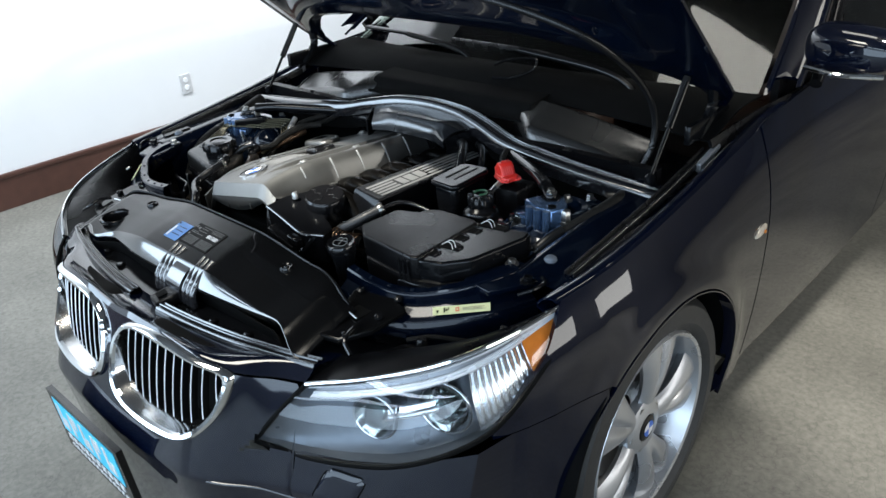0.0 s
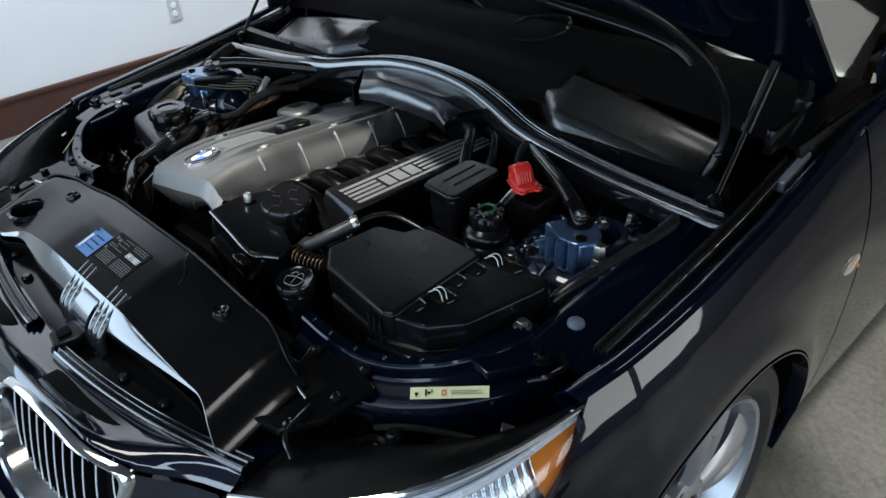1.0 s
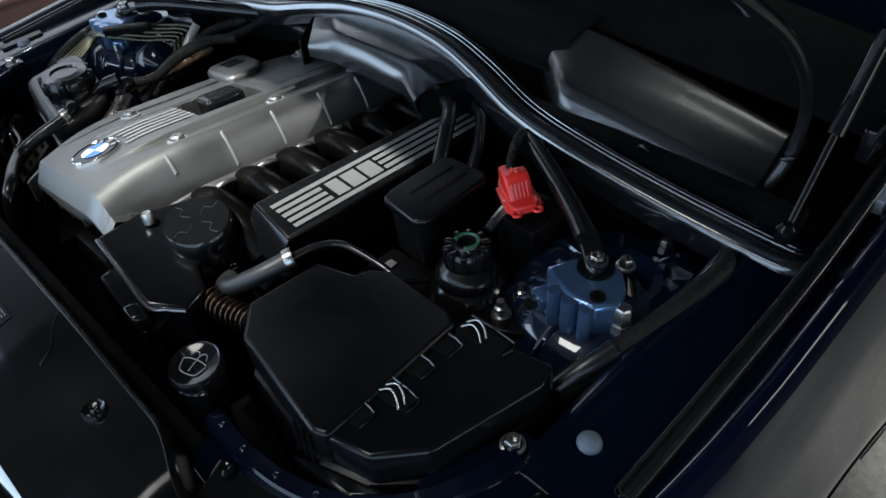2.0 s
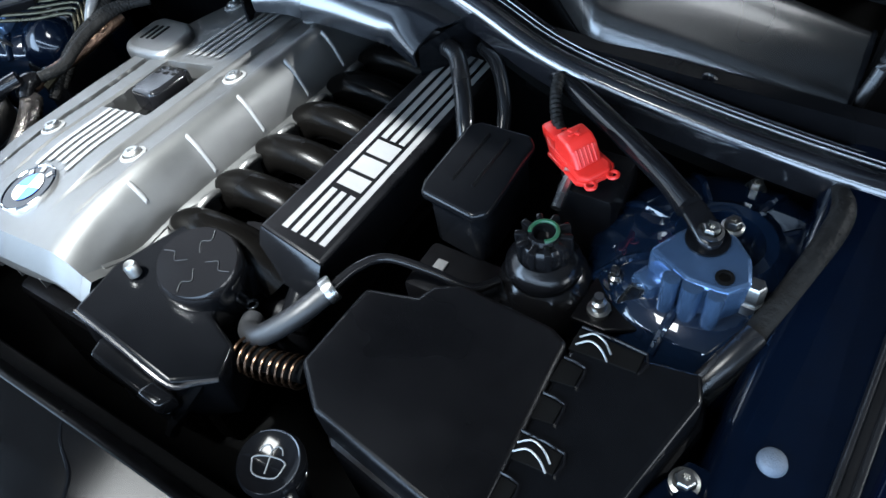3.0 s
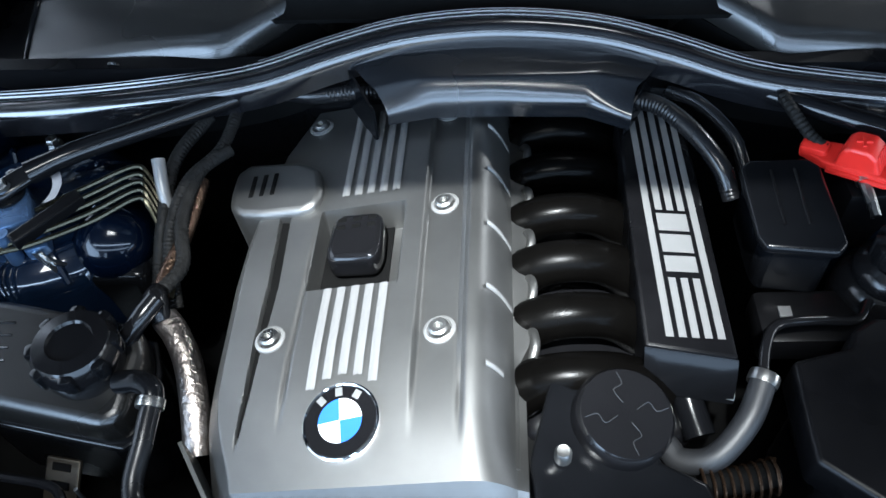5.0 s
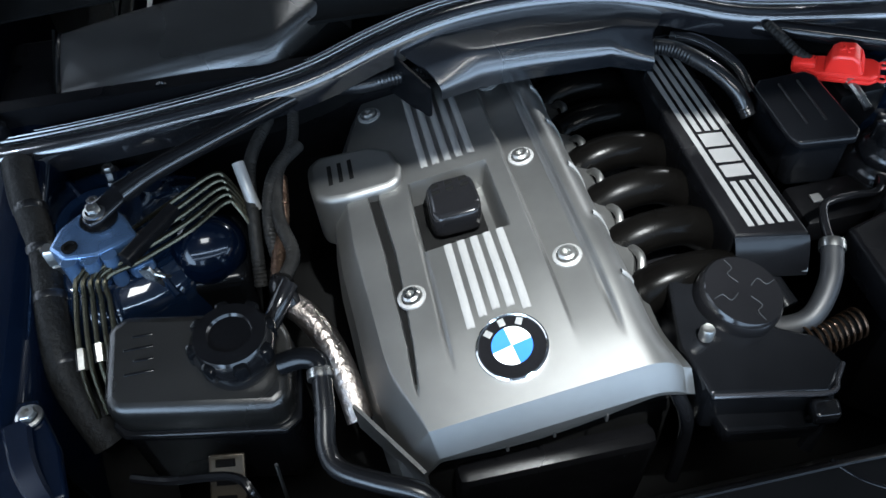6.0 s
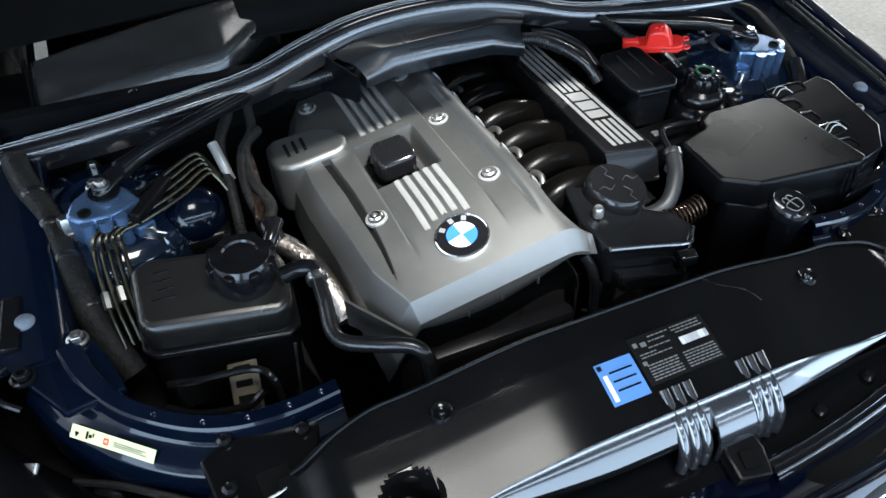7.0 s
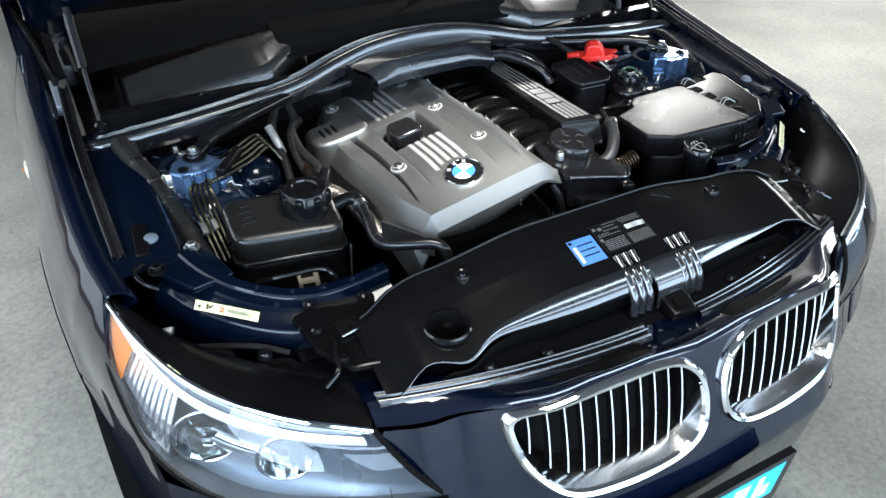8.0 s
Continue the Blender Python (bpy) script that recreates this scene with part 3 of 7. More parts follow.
def grille(s):
    loops = [kidney_ring(s, i, o) for i, o in ((-0.006, 0.000), (-0.006, 0.007), (-0.001, 0.012), (0.006, 0.010), (0.0085, 0.003))]
    bm = bmesh.new()
    rings = [[bm.verts.new(p) for p in lp] for lp in loops]
    n = len(rings[0])
    for a, b in zip(rings, rings[1:]):
        for k in range(n):
            bm.faces.new((a[k], a[(k + 1) % n], b[(k + 1) % n], b[k]))
    g = part("grille", bm, CHROME, car, "chrome kidney-shaped grille surround")
    lip = [kidney_ring(s, i, o) for i, o in ((0.0085, 0.0035), (0.0095, -0.010), (0.012, -0.026))]
    bm = bmesh.new()
    rings = [[bm.verts.new(p) for p in lp] for lp in lip]
    for a, b in zip(rings, rings[1:]):
        for k in range(n):
            bm.faces.new((a[k], a[(k + 1) % n], b[(k + 1) % n], b[k]))
    part("grille_lip", bm, LIP, g, "satin inner lip")
    # dark bowl behind
    loops = [kidney_ring(s, 0.0118, -0.025), kidney_ring(s, 0.018, -0.062), kidney_ring(s, 0.09, -0.064)]
    bm = bmesh.new()
    rings = [[bm.verts.new(p) for p in lp] for lp in loops]
    for a, b in zip(rings, rings[1:]):
        for k in range(n):
            bm.faces.new((a[k], a[(k + 1) % n], b[(k + 1) % n], b[k]))
    bm.faces.new(rings[-1])
    part("grille_bowl", bm, DARK, g, "black grille interior")
    inner = kidney_ring(s, 0.008, 0.0)
    for i in range(11):
        x = 0.056 + 0.0270 * i
        zs = []
        for p, q in zip(inner, inner[1:] + inner[:1]):
            a, b = s * (p.x - MID), s * (q.x - MID)
            if (a - x) * (b - x) <= 0 and abs(a - b) > 1e-6:
                zs.append(p.z + (q.z - p.z) * (x - a) / (b - a))
        if len(zs) < 2:
            continue
        lo, hi = min(zs), max(zs)
        lo = lo + 0.006

        def slat(u, v, deep=0.0022, wide=0.0012, back=0.0):
            z = hi + 0.004 + (lo - hi - 0.004) * u
            y = nose_y(s * x + MID, z) + 0.006 + 0.014 * u * u + back
            w = curve_at([(-0.8 * wide, deep, 0), (-wide, 0.5 * deep, 0), (0, 0, 0), (wide, 0.5 * deep, 0), (0.8 * wide, deep, 0)], v)
            return (MID + s * (x + w.x - 0.004 * u), y + w.y, z)

        part("slat", sheet(slat, 12, 8), BRIGHT, g)
        part("slat_fin", sheet(lambda u, v: slat(u, v, 0.014, 0.0009, 0.0021), 10, 4), DARK, g)


def front_end():
    def in_kidney(x, z, grow=0.0):
        x = abs(x - MID)
        ok = False
        m = len(KIDNEY)
        for i in range(m):
            a, b = KIDNEY[i], KIDNEY[(i + 1) % m]
            if (a[1] > z) != (b[1] > z) and x < (b[0] - a[0]) * (z - a[1]) / (b[1] - a[1]) + a[0]:
                ok = not ok
        return ok

    # bumper skin with openings for the two kidneys
    nx, nz = 280, 90
    bm = bmesh.new()
    top = [(0.0, 0.733), (0.10, 0.742), (0.20, 0.740), (0.30, 0.729), (0.36, 0.714), (0.42, 0.702), (0.50, 0.700), (0.508, 0.58), (0.60, 0.578), (0.70, 0.588), (0.77, 0.600), (0.80, 0.604), (0.90, 0.604)]
    grid = []
    for i in range(nx + 1):
        u = -1 + 2 * i / nx
        a = abs(u)
        row = []
        for j in range(nz + 1):
            v = j / nz
            if a < 0.8:
                x = a
                zt = 0
            # arc-length style: front part by x, corner part by y
            if a <= 0.80:
                x = a / 0.80 * 0.79
                zt = piece(top, x)
                z = zt + (0.18 - zt) * v
                y = nose_y(math.copysign(x, u), z)
                p = (math.copysign(x, u), y, z)
            else:
                y = 0.362 + (a - 0.80) / 0.20 * 0.22
                zt = 0.600
                zl = 0.20
                z = zt + (zl - zt) * v
                lim = HUB.y - math.sqrt(max(ARCH ** 2 - (z - HUB.z) ** 2, 0.0))
                yy = min(y, 0.362 + (a - 0.80) / 0.20 * (lim - 0.362))
                p = (math.copysign(side_x(yy, z), u), yy, z)
            row.append(bm.verts.new(p))
        grid.append(row)
    for i in range(nx):
        for j in range(nz):
            c = (grid[i][j].co + grid[i + 1][j + 1].co) / 2
            if in_kidney(c.x, c.z):
                continue
            ax = abs(c.x)
            if 0.412 < ax < 0.512 and 0.566 + 0.10 * (ax - 0.41) < c.z < 0.566 + (ax - 0.412) / 0.098 * 0.134:
                continue
            bm.faces.new((grid[i][j], grid[i + 1][j], grid[i + 1][j + 1], grid[i][j + 1]))
    bmesh.ops.recalc_face_normals(bm, faces=bm.faces)
    part("front_bumper", bm, PAINT, car, "dark blue painted front bumper and nose")
    grille(1)
    grille(-1)
    # top of the nose, rolling back to the shut panel
    def ledge(u, v):
        x = -0.50 + u
        y0 = nose_y(x, 0.72) + 0.004
        q = curve_at([(0, 0, piece(top, abs(x)) - 0.002), (0, 0.012, piece(top, abs(x)) + 0.006), (0, 0.035, 0.722), (0, 0.075, 0.712), (0, 0.12, 0.70)], v)
        return (x, y0 + q.y, q.z)

    for s in (-1, 1):
        def flap(u, v):
            w = Vector((u - 0.5, v - 0.5)) * 2
            k = (abs(w.x) ** 6 + abs(w.y) ** 6) ** (1 / 6) if w.length else 0
            q = w / max(1, k / max(abs(w.x), abs(w.y), 1e-6)) if k else w
            x, z = 0.592 + 0.036 * q.x + 0.012 * q.y, 0.520 + 0.034 * q.y - 0.006 * q.x
            return (s * x, nose_y(x, z) - 0.0035 * (1 - k ** 8) - 0.0005, z)

        part("washer_flap", sheet(flap, 24, 24), PAINT, car, "small square lamp-washer flap")
        part("flap_gap", tube([flap(u, v) for u, v in [(k / 8, 0) for k in range(9)] + [(1, k / 8) for k in range(1, 9)] + [(1 - k / 8, 1) for k in range(1, 9)] + [(0, 1 - k / 8) for k in range(1, 9)]], 0.0016, 6, 2), DARK, car)
        part("bumper_crease", tube([(s * x, nose_y(s * x, z) + 0.001, z) for x, z in [(0.36 + 0.03 * k, 0.500 - 0.0035 * k) for k in range(14)]], 0.0035, 8, 2), PAINT, car)
    part("nose_ledge", sheet(ledge, 50, 10, 0.006), PAINT, car)


front_end()


def headlight(s):
    top = [(0.507, 0.158, 0.700), (0.615, 0.212, 0.730), (0.706, 0.300, 0.750), (0.762, 0.410, 0.768), (0.797, 0.535, 0.788)]
    low = [(0.412, 0.086, 0.566), (0.560, 0.128, 0.572), (0.700, 0.200, 0.590), (0.790, 0.312, 0.628), (0.817, 0.425, 0.698), (0.812, 0.530, 0.757)]

    def at(u, v, deep=0.0):
        a, b = curve_at(low, u), curve_at(top, u)
        p = a.lerp(b, v)
        out = Vector((0.45, -0.80, 0.40)).normalized()
        p = p + out * (0.022 * math.sin(math.pi * v) * (1 - u ** 3) - deep)
        return Vector((s * p.x, p.y, p.z))

    h = part("headlight", sheet(lambda u, v: at(u, v, 0.075 * math.sin(math.pi * min(1, u * 1.0 + 0.02)) ** 0.5 * (4 * v * (1 - v)) ** 0.4), 30, 14), LAMP_DARK, car, "swept clear headlight with amber indicator")
    le = part("lens", sheet(lambda u, v: at(u, v, -0.001), 40, 16), LENS, h, "clear glossy lens")
    le.visible_shadow = False
    # pale strip along the top, and the thin rim
    part("brow_strip", sheet(lambda u, v: at(0.02 + 0.955 * u, 0.940 + 0.035 * v, 0.006 + 0.004 * math.sin(math.pi * v)), 40, 6, 0.003), BRIGHT, h, "pale silver strip")
    part("brow_band", sheet(lambda u, v: at(0.06 + 0.91 * u, 0.865 + 0.07 * v, 0.014 - 0.003 * v), 40, 5, 0.003), BROW, h, "dull silver band")
    part("brow_strip", sheet(lambda u, v: at(0.06 + 0.90 * u, 0.80 + 0.055 * v, 0.009 + 0.004 * math.sin(math.pi * v)), 40, 5, 0.003), BRIGHT, h, "pale silver strip")
    part("brow_grain", sheet(lambda u, v: at(0.77 + 0.11 * u, 0.872 + 0.05 * v, 0.0105 + 0.0012 * math.sin(u * 75) * math.sin(v * 16)), 60, 12), BROW, h, "grained silver inset")
    part("rim", tube([at(u / 20, 1.0, -0.002) for u in range(21)], 0.0045, 8, 2), CHROME, h)
    part("gasket", tube([at(0, 1 - u / 8, 0.002) for u in range(8)] + [at(u / 20, 0.0, 0.002) for u in range(21)], 0.005, 8, 2), DARK, h, "black rubber gasket")
    for u, v, r in ((0.30, 0.545, 0.043), (0.50, 0.500, 0.049)):
        c = at(u, v, 0.050)
        ax = Vector((s * 0.30, -0.95, 0.10)).normalized()
        part("ring", lathe([(r + 0.003 * math.cos(a), 0.012 + 0.003 * math.sin(a)) for a in [2 * math.pi * k / 10 for k in range(11)]], 36, c, ax), CHROME, h, "bright halo ring")
        part("bowl", lathe([(r - 0.004, 0.014), (r * 0.86, 0.0), (r * 0.72, -0.012), (0, -0.02)], 32, c, ax), CHROME, h)
        part("projector", lathe([(r * 0.62, -0.008), (r * 0.6, 0.006), (r * 0.42, 0.018), (0, 0.024)], 28, c, ax), GLASS, h)
    part("corner_reflector", sheet(lambda u, v: at(0.585 + 0.205 * u, 0.06 + 0.72 * v, 0.020 + 0.0012 * math.sin(u * 60) + 0.0004 * math.sin(v * 70)), 50, 24), REFLECTOR, h, "ribbed clear corner reflector")
    part("indicator", sheet(lambda u, v: at(0.795 + 0.175 * u, 0.07 + 0.71 * v, 0.010), 12, 6, 0.003), AMBER, h, "amber indicator")
    part("reflector_bar", sheet(lambda u, v: at(0.32 + 0.16 * u, 0.50 + 0.12 * v, 0.030 + 0.008 * math.sin(math.pi * v)), 10, 8, 0.003), CHROME, h)
    # black housing behind the lamp
    def back(u, v):
        p = curve_at(top, u)
        q = curve_at([(0, 0, 0), (-0.02, 0.05, 0.004), (-0.06, 0.10, -0.015), (-0.10, 0.14, -0.08), (-0.10, 0.15, -0.16)], v)
        k = 1 - 0.85 * u ** 2
        return (s * (p.x + q.x * k), p.y + q.y * k, p.z + q.z - 0.004)

    part("housing", sheet(back, 20, 10, 0.004), BLACK, h, "black plastic lamp housing")
    for x, y, r in ((0.585, 0.330, 0.034), (0.665, 0.400, 0.030)):
        part("bulb_cover", lathe([(r, 0.66), (r, 0.695), (r * 0.9, 0.702), (r * 0.55, 0.703), (r * 0.5, 0.698), (0, 0.698)], 26, (s * x, y, 0)), BLACK_GLOSS, h, "round black bulb cover")
    part("igniter", block(s * 0.52 - 0.030, s * 0.52 + 0.030, 0.335, 0.395, 0.64, 0.700, 0.006), BLACK, h)
    part("wiring", tube([(s * 0.56, 0.36, 0.705), (s * 0.60, 0.385, 0.715), (s * 0.64, 0.42, 0.705), (s * 0.69, 0.45, 0.700)], 0.005, 8, 6), LOOM, h)
    part("catch_plate", moved(block(-0.022, 0.022, -0.016, 0.016, -0.003, 0.003, 0.002), pose(s * 0.735, 0.455, 0.735, 25, s * 20, s * 35)), STEEL, h, "bright steel catch plate")
    part("cavity_floor", prism([(s * 0.47, 0.22), (s * 0.60, 0.26), (s * 0.80, 0.44), (s * 0.79, 0.56), (s * 0.66, 0.50), (s * 0.46, 0.36)], lambda x, y: 0.655, 0.01, 0.003), DARK, h)
    part("adjuster", lathe([(0.012, 0), (0.012, 0.02), (0.008, 0.026), (0, 0.026)], 12, (s * 0.60, 0.36, 0.70)), BLACK_GLOSS, h)


headlight(1)
headlight(-1)


def plate():
    def pt(x, z, out):
        return Vector((x, nose_y(x, 0.5) - 0.022 - out + 0.05 * (0.50 - z), z))

    def slab(x0, x1, z0, z1, a, b):
        z0, z1 = z0 + 0.018, z1 + 0.018
        bm = bmesh.new()
        q = [pt(x, z, o) for o in (a, b) for z in (z0, z1) for x in (x0, x1)]
        v = [bm.verts.new((p.x, nose_y(0.1, 0.5) - 0.03 - o + 0.05 * (0.5 - p.z), p.z)) for p, o in zip(q, [a] * 4 + [b] * 4)]
        for f in ((0, 1, 3, 2), (4, 6, 7, 5), (0, 4, 5, 1), (2, 3, 7, 6), (0, 2, 6, 4), (1, 5, 7, 3)):
            bm.faces.new([v[k] for k in f])
        bmesh.ops.recalc_face_normals(bm, faces=bm.faces)
        return bm

    p = part("number_plate", slab(-0.168, 0.168, 0.330, 0.500, 0, 0.014), BLACK_GLOSS, car, "dealer plate in a black frame with cyan print")
    part("plate_face", slab(-0.148, 0.148, 0.392, 0.484, 0.014, 0.015), CYAN, p, "cyan printed plate face")
    for i in range(5):
        x = -0.135 + 0.056 * i
        part("print_bar", slab(x, x + 0.014, 0.408, 0.472, 0.015, 0.0162), WHITE, p)
        part("print_bar", slab(x + 0.018, x + 0.036, 0.408 + 0.03 * (i % 2), 0.440 + 0.03 * (i % 2), 0.015, 0.0162), WHITE, p)
    for i in range(10):
        x = -0.140 + 0.028 * i
        part("print_bar", slab(x, x + 0.018, 0.366, 0.382, 0.014, 0.0155), WHITE, p)
    for i in range(14):
        x = -0.140 + 0.020 * i
        part("print_bar", slab(x, x + 0.012, 0.344, 0.352, 0.014, 0.0155), WHITE, p)
    part("plate_bracket", block(-0.17, 0.17, 0.0, 0.06, 0.338, 0.523, 0.01), BLACK, car)


plate()


def wheel(s, y):
    """Alloy wheel with five broad twin spokes."""
    cx = s * (HUB.x + 0.056)
    c = (cx - s * 0.12, y, HUB.z)
    ax = (s, 0, 0)
    R = 0.322
    prof = [(0.232, 0.0), (0.240, -0.01), (0.285, -0.004), (0.312, 0.004), (R, 0.02), (R, 0.105), (R - 0.004, 0.130), (0.300, 0.148), (0.262, 0.152), (0.243, 0.140), (0.236, 0.128)]
    w = part("wheel", lathe(prof, 64, c, ax), TYRE, car, "alloy wheel with black tyre")
    rim = [(0.236, 0.128), (0.240, 0.136), (0.236, 0.143), (0.228, 0.140), (0.222, 0.124), (0.212, 0.105), (0.206, 0.02), (0.225, 0.0)]
    part("rim", lathe(rim, 64, c, ax), ALLOY, w, "silver alloy rim")
    part("brake_disc", lathe([(0.05, 0.04), (0.155, 0.04), (0.155, 0.055), (0.05, 0.055)], 40, c, ax), STEEL, w)
    part("barrel_back", lathe([(0, 0.0), (0.21, 0.0)], 32, c, ax), DARK, w)
    part("hub_face", lathe([(0.072, 0.095), (0.070, 0.118), (0.055, 0.126), (0.036, 0.128), (0.034, 0.124), (0, 0.124)], 40, c, ax), ALLOY, w)
    part("hub_badge", lathe([(0.033, 0.124), (0.033, 0.128), (0.030, 0.130), (0, 0.131)], 32, c, ax), BLACK_GLOSS, w, "round hub badge")
    m = Matrix.Translation(c) @ Vector((0, 0, 1)).rotation_difference(Vector(ax)).to_matrix().to_4x4()
    for k in range(4):
        bm = bmesh.new()
        vs = [bm.verts.new((0, 0, 0.1325))] + [bm.verts.new((0.020 * math.cos(a), 0.020 * math.sin(a), 0.1322)) for a in [math.pi / 2 * (k + q / 6) for q in range(7)]]
        bm.faces.new(vs)
        part("badge_quarter", moved(bm, m), BLUE if k % 2 else WHITE, w)
    for i in range(5):
        a0 = 2 * math.pi * i / 5 + 0.35

        def spoke(u, v):
            r = 0.055 + (0.226 - 0.055) * u
            half = 0.030 + 0.062 * u ** 1.4
            t = 2 * v - 1
            h = 0.122 + 0.010 * math.sin(math.pi * u) - 0.018 * abs(t) ** 3 - 0.016 * math.exp(-(t / 0.16) ** 2) * ease(0.15, 0.5, u) + 0.008 * u
            ang = a0 + math.asin(max(-1, min(1, half * t / r)))
            p = m @ Vector((r * math.cos(ang), r * math.sin(ang), h))
            return p

        part("spoke", sheet(spoke, 14, 18, 0.022), ALLOY, w)
        b = a0 + math.pi / 5
        part("wheel_bolt", lathe([(0, 0.124), (0.009, 0.124), (0.010, 0.116)], 6, m @ Vector((0.056 * math.cos(b), 0.056 * math.sin(b), 0)), ax), STEEL, w)


for sy in (0.822, 3.71):
    for sx in (1, -1):
        wheel(sx, sy)


def bonnet():
    """The open bonnet: an outer skin and a pressed inner frame, hinged at the back."""
    th = radians(40)
    hy, hz = 1.30, 0.940
    L = 1.16

    def place(x, l, d):
        return Vector((x, hy - l * math.cos(th) - d * math.sin(th), hz + l * math.sin(th) - d * math.cos(th) * 1.0))

    def half(l):
        return piece([(0, 0.70), (0.03, 0.75), (0.10, 0.785), (0.5, 0.79), (0.85, 0.74), (1.02, 0.60), (1.16, 0.36)], l)

    def skin(u, v):
        t = 2 * v - 1
        l0 = 0.31 * (1 - abs(t) ** 3.5)
        l = l0 + (L - l0) * u
        x = t * half(l)
        return place(x, l, -0.045 + 0.05 * t ** 4)

    b = part("bonnet", sheet(skin, 40, 40, 0.006), PAINT, car, "open dark blue bonnet")

    def inner(u, v):
        t = 2 * v - 1
        l0 = 0.31 * (1 - abs(t) ** 3.5)
        l = l0 + 0.01 + (L * 0.98 - l0) * u
        x = t * (half(l) - 0.012)
        d = 0.006 + 0.035 * (1 - abs(t) ** 5) * ease(0, 0.05, u) * ease(1, 0.94, u)
        panel = ease(0.10, 0.18, u) * ease(0.92, 0.84, u) * ease(0.86, 0.76, abs(t)) * ease(0.03, 0.08, abs(abs(t) - 0.02))
        return place(x, l, d - 0.028 * panel)

    part("inner_frame", sheet(inner, 70, 90, 0.002), PAINT_INNER, b, "dark blue pressed inner frame")
    for s in (-1, 1):
        part("hinge", joined(tube([(s * 0.73, 1.16, 0.90), (s * 0.735, 1.22, 0.96), (s * 0.735, 1.20, 1.04)], 0.014, 8, 5), block(s * 0.735 - 0.008, s * 0.735 + 0.008, 1.10, 1.30, 0.90, 0.945, 0.004)), BLACK_SATIN, b)
        part("hinge_plate", moved(block(-0.007, 0.007, -0.050, 0.050, -0.012, 0.012, 0.003), pose(s * 0.772, 1.140, 0.866, 11, 0, 0)), BROW, b, "pale grey hinge plate")
        lo = Vector((s * 0.712, 0.985, 0.852))
        hi = Vector((s * 0.708, 1.135, 1.045))
        mid = lo.lerp(hi, 0.50)
        g = part("gas_strut", tube([mid, hi], 0.0095, 12, 2), BLACK_GLOSS, b, "black gas strut")
        part("strut_rod", tube([lo, mid], 0.0045, 10, 2), BLACK_GLOSS, g)
        part("strut_ball", lathe([(0.012, -0.008), (0.012, 0.008), (0.006, 0.014), (0, 0.014)], 12, lo), BLACK_SATIN, g)


bonnet()

# ---- the engine bay's sheet metal ----


